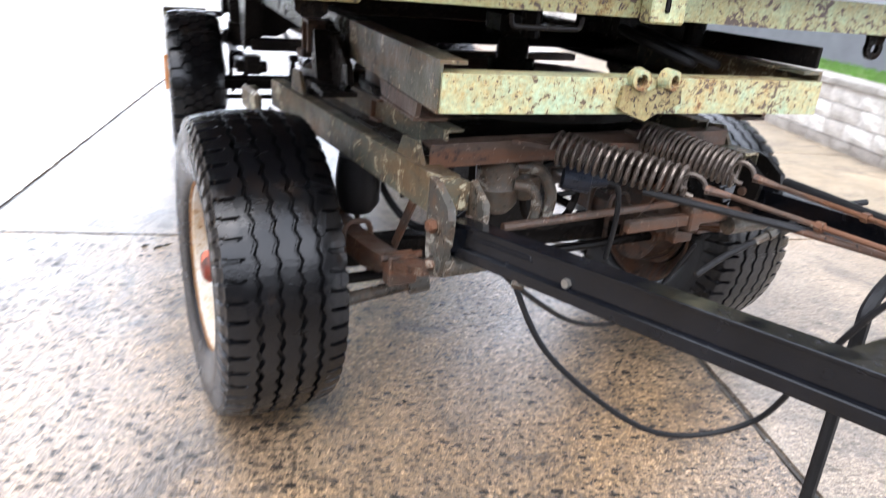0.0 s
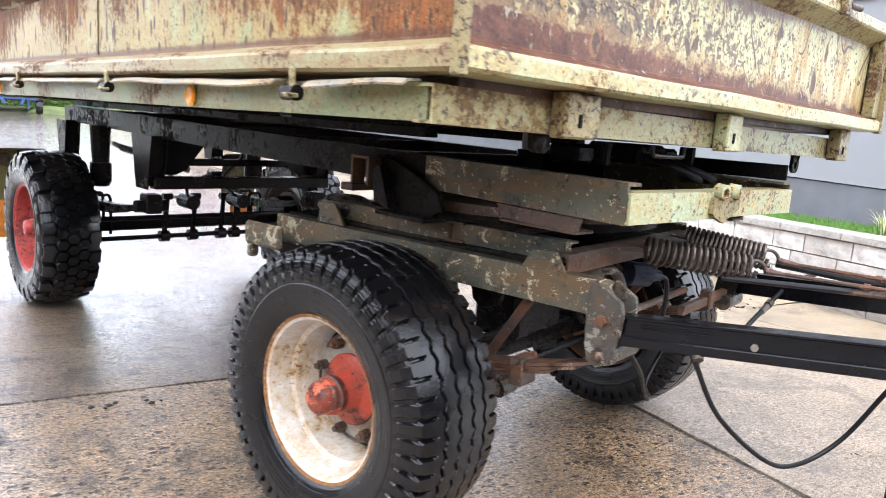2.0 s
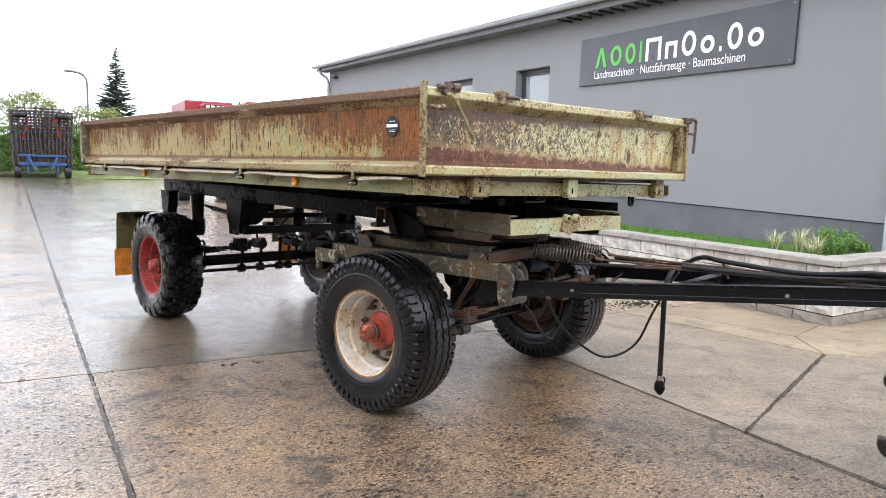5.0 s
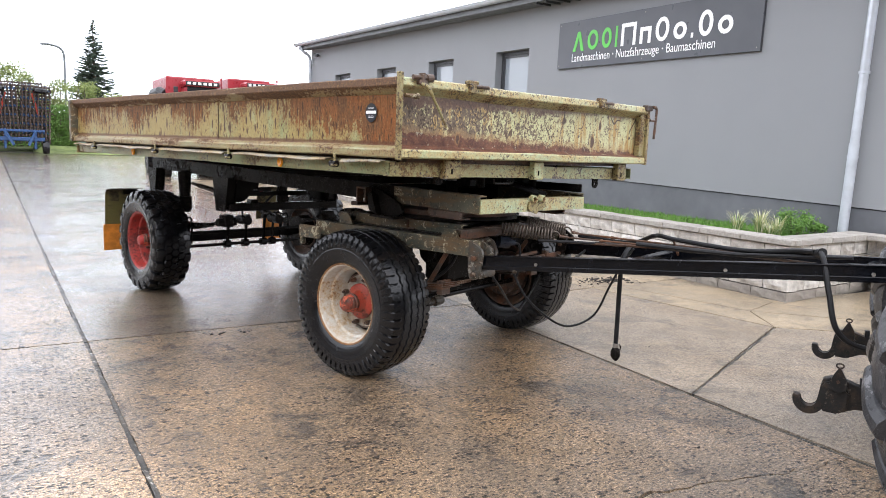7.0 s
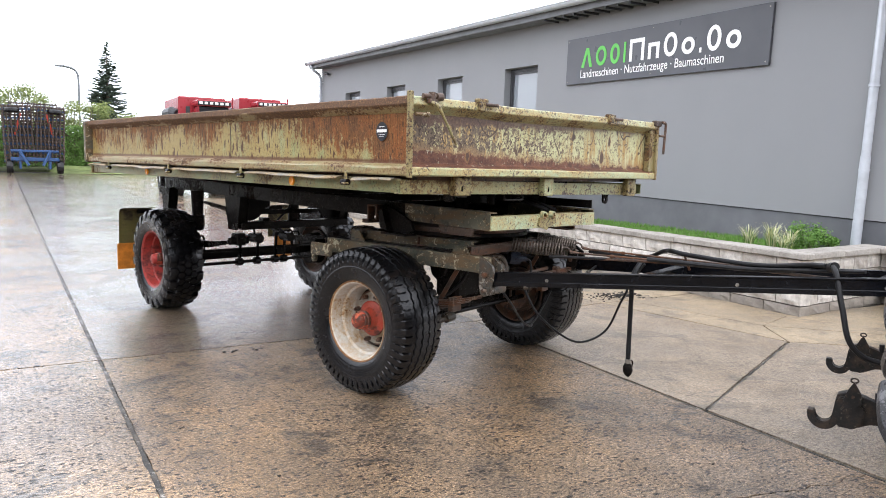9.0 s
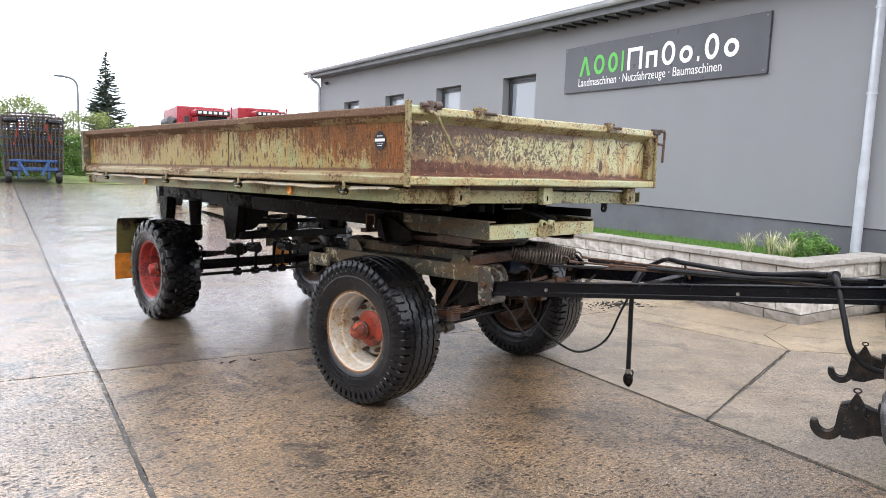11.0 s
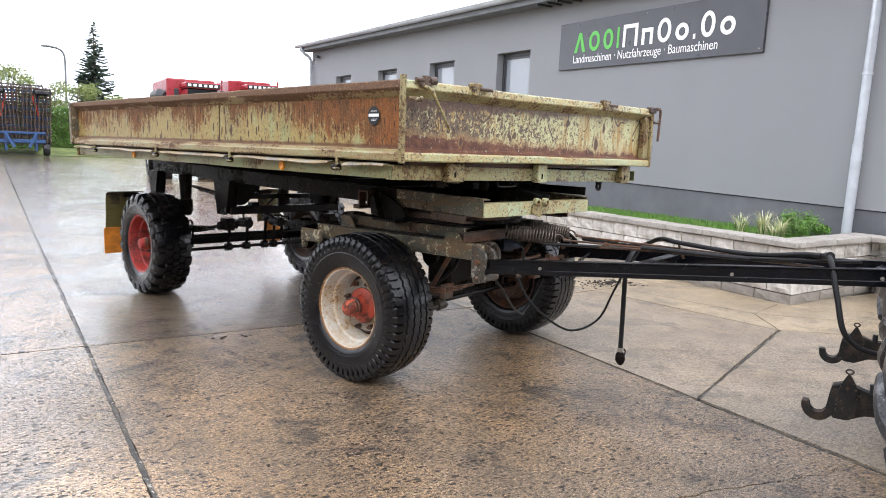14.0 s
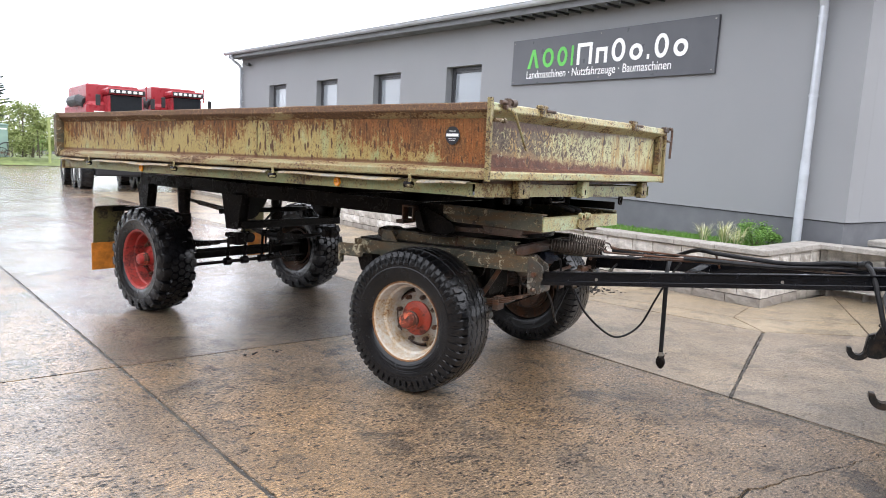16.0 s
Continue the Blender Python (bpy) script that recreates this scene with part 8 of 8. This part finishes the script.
def cultivator(m):
    """A folded blue tine cultivator standing on its transport wheels."""
    rnd = random.Random(12)
    c = thing("cultivator", m, "blue folding tine cultivator with red arms, folded upright", "cultivator")
    for s in (-1, 1):
        f = pivot("folded_wing", c, pose(s * 0.72, 0, 0, 0, s * 2, 0))
        for x in (-0.62, -0.30, 0.08, 0.50):
            bm = bm_new()
            block(bm, (x - 0.06, -0.06, 0.7), (x + 0.06, 0.06, 3.9), 0.01)
            part("upright", bm, cult_blue, f)
        for k in range(20):
            z = 0.75 + k * 0.160
            bm = bm_new()
            block(bm, (-0.75, -0.16, z - 0.055), (0.75, -0.08, z + 0.055), 0.01)
            part("tine_bar", bm, tine_steel if k % 3 else cult_blue, f)
            for q in range(8):
                x = -0.68 + q * 0.195 + rnd.uniform(-0.03, 0.03)
                bm = bm_new()
                tube(bm, curve_points([(x, -0.12, z), (x, -0.30, z + 0.06), (x + 0.02, -0.42, z - 0.03), (x, -0.36, z - 0.15)], 3), 0.036, 5)
                part("tine", bm, tine_steel, f)
        bm = bm_new()
        solid_between(bm, (s * 0.15, -0.22, 2.2), (-s * 0.2, -0.22, 3.4), 0.10, 0.08)
        part("folding_arm", bm, cult_red, f, "red folding arm")
        bm = bm_new()
        lathe(bm, [(-0.11, 0.14), (-0.13, 0.30), (-0.06, 0.39), (0.06, 0.39), (0.13, 0.30), (0.11, 0.14)], 28, True)
        part("depth_wheel", bm, tyre_rubber, f, "black depth wheel folded flat", pose(s * 0.22, -0.35, 3.58, 0, 90, 0), smooth=True)
    f = pivot("middle_section", c, pose(0, 0.45, 0))
    for k in range(18):
        z = 1.1 + k * 0.17
        bm = bm_new()
        block(bm, (-1.25, -0.16, z - 0.04), (1.25, -0.08, z + 0.04), 0.01)
        part("tine_bar", bm, tine_steel, f)
        for q in range(9):
            x = -1.2 + q * 0.30 + rnd.uniform(-0.08, 0.08)
            bm = bm_new()
            tube(bm, curve_points([(x, -0.12, z), (x + 0.04, -0.28, z + 0.05), (x + 0.06, -0.36, z - 0.12)], 3), 0.038, 5)
            part("tine", bm, tine_steel, f)
    bm = bm_new()
    block(bm, (-1.2, -0.5, 0.75), (1.2, -0.38, 0.95), 0.02)
    block(bm, (-1.2, -0.5, 1.25), (1.2, -0.40, 1.38), 0.02)
    block(bm, (-0.8, -0.45, 0.3), (-0.68, 0.3, 1.4), 0.02)
    block(bm, (0.68, -0.45, 0.3), (0.80, 0.3, 1.4), 0.02)
    part("chassis", bm, cult_blue, c)
    for s in (-1, 1):
        bm = bm_new()
        solid_between(bm, (s * 0.75, -0.5, 1.3), (s * 0.35, -0.9, 0.5), 0.12, 0.08)
        part("link_arm", bm, cult_blue, c)
        w = pivot("wheel", c, pose(s * 1.25, -0.2, 0.42))
        bm = bm_new()
        lathe(bm, [(-0.14, 0.22), (-0.16, 0.36), (0, 0.42), (0.16, 0.36), (0.14, 0.22)], 28, True)
        part("tyre", bm, tyre_rubber, w, smooth=True)
        bm = bm_new()
        lathe(bm, [(-0.06, 0.02), (-0.06, 0.23), (0.10, 0.23), (0.05, 0.02)], 20)
        part("rim", bm, machine_white, w)
    return c


cultivator(pose(-1.60, 45.5, rise(45), 0, 0, 3))


def fir(x, y, z, h, r, seed):
    """A spruce: a straight trunk with whorls of drooping, needled limbs."""
    rnd = random.Random(seed)
    t = thing("fir_tree", None, "tall dark green spruce with a pointed top and ragged limbs", "tree")
    bm = bm_new()
    k = h / 10
    tube(bm, [(x, y, z), (x, y, z + h * 0.5), (x, y, z + h)], [0.22 * k, 0.12 * k, 0.015], 9)
    limbs = []
    lev = z + h * 0.10
    while lev < z + h * 0.985:
        f = (lev - z) / h
        n = 12 if f < 0.8 else 7
        for _ in range(n):
            a = rnd.uniform(0, 6.28)
            ln = r * (1 - f) ** 1.08 * rnd.uniform(0.74, 1.05) + 0.05
            p0 = Vector((x, y, lev + rnd.uniform(-0.5, 0.5) * h * 0.030))
            d = Vector((math.cos(a), math.sin(a), 0))
            p1 = p0 + d * ln * 0.55 + Vector((0, 0, -0.16 * ln))
            p2 = p0 + d * ln + Vector((0, 0, -0.06 * ln))
            tube(bm, [p0, p1, p2], [0.035 * (1 - f) + 0.012, 0.02 * (1 - f) + 0.008, 0.005], 4, False)
            limbs.append((p0, p1, p2, ln, f))
        lev += h * 0.036 * (1.15 - 0.50 * f)
    part("trunk", bm, bark, t)
    verts, faces = [], []
    for p0, p1, p2, ln, f in limbs:
        n = int(60 + 130 * ln / k)
        for _ in range(n):
            u = rnd.uniform(0.05, 1.0) ** 0.8
            p = (p0.lerp(p1, u * 2) if u < 0.5 else p1.lerp(p2, u * 2 - 1))
            d = (p2 - p0).normalized()
            s = Vector((-d.y, d.x, 0)) * rnd.choice((-1, 1))
            dirn = (d * 0.55 + s * rnd.uniform(0.3, 1.0) + Vector((0, 0, rnd.uniform(-0.35, 0.10)))).normalized()
            L = k * rnd.uniform(0.12, 0.34) * (1.2 - 0.6 * u) * (0.35 + min(1.0, 2.2 * (1 - f)) * 0.65)
            w = dirn.cross(Vector((rnd.gauss(0, 1), rnd.gauss(0, 1), rnd.gauss(0, 1)))).normalized() * 0.042 * k
            i = len(verts)
            verts += [tuple(p - w * 0.5), tuple(p + w * 0.5), tuple(p + dirn * L + w * 0.3), tuple(p + dirn * L - w * 0.3)]
            faces.append((i, i + 1, i + 2, i + 3))
    me = bpy.data.meshes.new("crown")
    me.from_pydata(verts, [], faces)
    part("crown", me, fir_leaf, t)


fir(8.87, 118, -0.53, 19.0, 7.2, 3)


def street_lamp(x, y, z):
    s = thing("street_lamp", None, "grey steel street lamp with a curved arm", "lamp")
    bm = bm_new()
    tube(bm, [(x, y, z), (x, y, z + 4.0)], [0.11, 0.085], 12)
    tube(bm, curve_points([(x, y, z + 4.0), (x, y, z + 6.6), (x - 0.12, y, z + 7.25), (x - 0.45, y, z + 7.52), (x - 0.95, y, z + 7.62)], 6), 0.075, 10)
    part("mast", bm, lamp_grey, s)
    bm = bm_new()
    block(bm, (x - 1.55, y - 0.12, z + 7.56), (x - 0.90, y + 0.12, z + 7.70), 0.04)
    part("lamp_head", bm, lamp_grey, s)


street_lamp(1.62, 60, 0.4)


def bushy(name, label, centre, size, n, leaf, mat, seed, clumps=14, category="bush"):
    """A shrub: a few stems and a crown of clumped leaves with gaps."""
    rnd = random.Random(seed)
    b = thing(name, None, label, category)
    c = Vector(centre)
    bm = bm_new()
    for k in range(6):
        q = c + Vector((rnd.uniform(-0.3, 0.3) * size[0], rnd.uniform(-0.3, 0.3) * size[1], 0))
        tube(bm, [q, q + Vector((rnd.uniform(-0.3, 0.3), rnd.uniform(-0.3, 0.3), size[2] * 0.8))], [0.05, 0.015], 6)
    part("stem_cluster", bm, bark, b)
    bm = bm_new()
    for k in range(clumps):
        p = c + Vector((rnd.uniform(-0.42, 0.42) * size[0], rnd.uniform(-0.42, 0.42) * size[1], size[2] * rnd.uniform(0.12, 0.80)))
        rr = min(size) * rnd.uniform(0.22, 0.38)
        leaf_cloud(bm, p, (rr * 1.1, rr * 1.1, rr * 0.85), n // clumps, leaf, rnd, 0.25)
    part("crown", bm, mat, b)


def hedge(x0, x1, y, z, h, d, seed):
    rnd = random.Random(seed)
    b = thing("hedge", None, "dense clipped green hedge beside the verge", "hedge")
    bm = bm_new()
    block(bm, (x0 + 0.3, y - d * 0.3, z), (x1 - 0.3, y + d * 0.3, z + h * 0.85), 0.1)
    part("stem_cluster", bm, bark, b)
    bm = bm_new()
    for _ in range(22000):
        u = rnd.random()
        p = Vector((x0 + (x1 - x0) * rnd.random(), y - d / 2 + 0.5 * d * rnd.random() ** 2, z + h * rnd.random()))
        p.z += 0.25 * noise.noise(p * 0.8)
        p.y += 0.3 * noise.noise(p * 1.3)
        a = Vector((rnd.gauss(0, 1), rnd.gauss(0, 1), rnd.gauss(0, 1))).normalized() * rnd.uniform(0.04, 0.085)
        q = a.cross(Vector((rnd.gauss(0, 1), rnd.gauss(0, 1), rnd.gauss(0, 1)))).normalized() * 0.04
        bm.faces.new([bm.verts.new(p - a), bm.verts.new(p + q), bm.verts.new(p + a), bm.verts.new(p - q)])
    part("leaves", bm, hedge_leaf, b)


hedge(-6.0, 1.70, 50.2, 0.62, 2.55, 1.8, 4)
bushy("shrub", "loose light green spring shrub behind the machines", (-2.2, 52, 0.4), (5.0, 3.0, 6.2), 6200, 0.09, spring_leaf, 21, 24)
bushy("shrub", "loose light green spring shrub behind the machines", (1.2, 54, 0.4), (4.0, 3.0, 5.4), 4600, 0.09, spring_leaf, 22, 20)
bushy("shrub", "loose light green spring shrub behind the machines", (6.4, 64, 0.4), (5.0, 4.0, 5.0), 3000, 0.10, spring_leaf, 23, 20)
bushy("shrub", "bright green young shrub at the yard edge", (4.9, 50.0, 0.45), (3.0, 2.2, 4.3), 4800, 0.075, spring_leaf, 24, 18)
bushy("shrub", "bright green young shrub at the yard edge", (2.6, 54.0, 0.45), (3.6, 2.4, 4.6), 3600, 0.08, spring_leaf, 25, 18)
bushy("shrub", "bright green young shrub at the yard edge", (9.0, 66, 0.4), (8.0, 4.0, 4.6), 3600, 0.11, spring_leaf, 26, 22)

bm = bm_new()
low = [bm.verts.new(p) for p in ((-60, 51.0, 0.28), (-0.9, 50.0, 0.28), (-0.4, 46.9, 0.27), (40, 47.4, 0.28))]
high = [bm.verts.new(p) for p in ((-60, 53.0, 0.70), (-0.9, 51.6, 0.70), (-0.2, 48.6, 0.70), (40, 48.9, 0.72))]
back = [bm.verts.new((p.co.x, 110, 0.5)) for p in high]
for a, b in ((low, high), (high, back)):
    for i in range(3):
        bm.faces.new((a[i], a[i + 1], b[i + 1], b[i]))
bmesh.ops.subdivide_edges(bm, edges=[e for e in bm.edges if e.calc_length() > 1.0], cuts=14, use_grid_fill=True)
for v in bm.verts:
    v.co.z += 0.05 * noise.noise(v.co * 0.9)
tagged(part("verge", bm, far_grass, None), "rough green grass verge at the edge of the yard", "grass", kind="structure")


def old_plough(m):
    """A small black plough with a spoked wheel, set down before the cabinet."""
    r = thing("old_plough", m, "small old black plough with spoked iron wheels on the verge", "farm implement")
    bm = bm_new()
    prism(bm, [(-0.62, 0.72), (-0.50, 0.86), (-0.20, 0.62), (0.05, 0.30), (-0.10, 0.22), (-0.42, 0.44)], 1, -0.05, 0.05)
    part("mouldboard", bm, machine_dark, r, "black curved mouldboard")
    bm = bm_new()
    tube(bm, curve_points([(-0.30, 0.05, 0.45), (0.05, 0.06, 0.42), (0.35, 0.06, 0.82), (0.72, 0.06, 0.92)], 6), 0.035, 8)
    part("beam", bm, machine_dark, r)
    for x, rad in ((0.35, 0.30), (0.70, 0.22)):
        bm = bm_new()
        tube(bm, [(x + rad * math.cos(q * math.pi / 12), -0.02, rad + rad * math.sin(q * math.pi / 12)) for q in range(25)], 0.022, 6)
        w = part("wheel", bm, machine_dark, r)
        for q in range(5):
            a = q * math.pi / 5
            bm = bm_new()
            tube(bm, [(x - rad * math.cos(a), -0.02, rad - rad * math.sin(a)), (x + rad * math.cos(a), -0.02, rad + rad * math.sin(a))], 0.012, 5)
            part("spoke", bm, rust_steel, w)
    bm = bm_new()
    tube(bm, [(0.30, -0.02, 0.30), (0.72, -0.02, 0.24), (0.66, 0.06, 0.90)], 0.02, 6)
    part("brace", bm, rust_steel, r)


old_plough(pose(2.62, 48.55, 0.66, 0, 0, 5))


def switch_cabinet(m):
    """A pale green street cabinet on the verge."""
    c = thing("switch_cabinet", m, "pale green metal street cabinet on the grass verge", "cabinet")
    bm = bm_new()
    block(bm, (-0.85, 0.0, -0.10), (0.85, 0.7, 1.86), 0.015)
    part("body", bm, pale_green_body, c)
    bm = bm_new()
    prism(bm, [(-0.05, 1.862), (-0.05, 1.93), (0.35, 1.98), (0.75, 1.93), (0.75, 1.862)], 0, -0.89, 0.89)
    part("roof", bm, pale_green_body, c, "shallow pale green lid")
    for x0, x1 in ((-0.82, -0.01), (0.01, 0.82)):
        bm = bm_new()
        block(bm, (x0, -0.022, 0.10), (x1, -0.002, 1.82), 0.006)
        d = part("door", bm, pale_green_body, c)
        bm = bm_new()
        block(bm, (x1 - 0.09 if x0 < -0.5 else x0 + 0.05, -0.05, 0.90), (x1 - 0.05 if x0 < -0.5 else x0 + 0.09, -0.024, 1.06), 0.006)
        part("handle", bm, machine_dark, d)
    bm = bm_new()
    tube(bm, [(-0.25, -0.030, 1.12), (-0.25, -0.024, 1.12)], 0.17, 24)
    part("round_mark", bm, machine_white, c, "faded white round mark")
    bm = bm_new()
    prism(bm, [(0.18, 1.02), (0.40, 1.02), (0.29, 1.22)], 1, -0.030, -0.024)
    part("warning_mark", bm, sign_yellow, c, "small yellow triangle")
    bm = bm_new()
    block(bm, (0.30, -0.028, 1.62), (0.78, -0.024, 1.70))
    part("label_bar", bm, machine_white, c)


switch_cabinet(pose(2.54, 49.0, 0.72, 0, 0, 4))
bm = bm_new()
tube(bm, [(5.35, 47.6, rise(47) + 0.06), (5.35, 47.6, 3.2)], 0.08, 10)
tagged(part("fence_post", bm, spring_leaf, None), "yellow-green post at the verge", "post")


def treeline():
    """Far woods round the yard, only a low band against the sky."""
    rnd = random.Random(30)
    verts, faces = [], []
    for k in range(2600):
        a = rnd.uniform(-1.1, 4.2)
        d = rnd.uniform(150, 190)
        p = Vector((d * math.sin(a - 0.6), d * math.cos(a - 0.6), rnd.uniform(-1, 8.0) * (0.55 + 0.45 * noise.noise(Vector((a * 9, 0, 0))))))
        s = rnd.uniform(0.8, 2.0)
        u = Vector((rnd.gauss(0, 1), rnd.gauss(0, 1), rnd.gauss(0, 1))).normalized() * s
        w = u.cross(Vector((rnd.gauss(0, 1), rnd.gauss(0, 1), rnd.gauss(0, 1)))).normalized() * s
        i = len(verts)
        verts += [tuple(p - u), tuple(p + w), tuple(p + u), tuple(p - w)]
        faces.append((i, i + 1, i + 2, i + 3))
    me = bpy.data.meshes.new("far_woods")
    me.from_pydata(verts, [], faces)
    tagged(part("far_woods", me, hedge_leaf, None), "low band of far green trees", "trees", kind="stuff")


treeline()
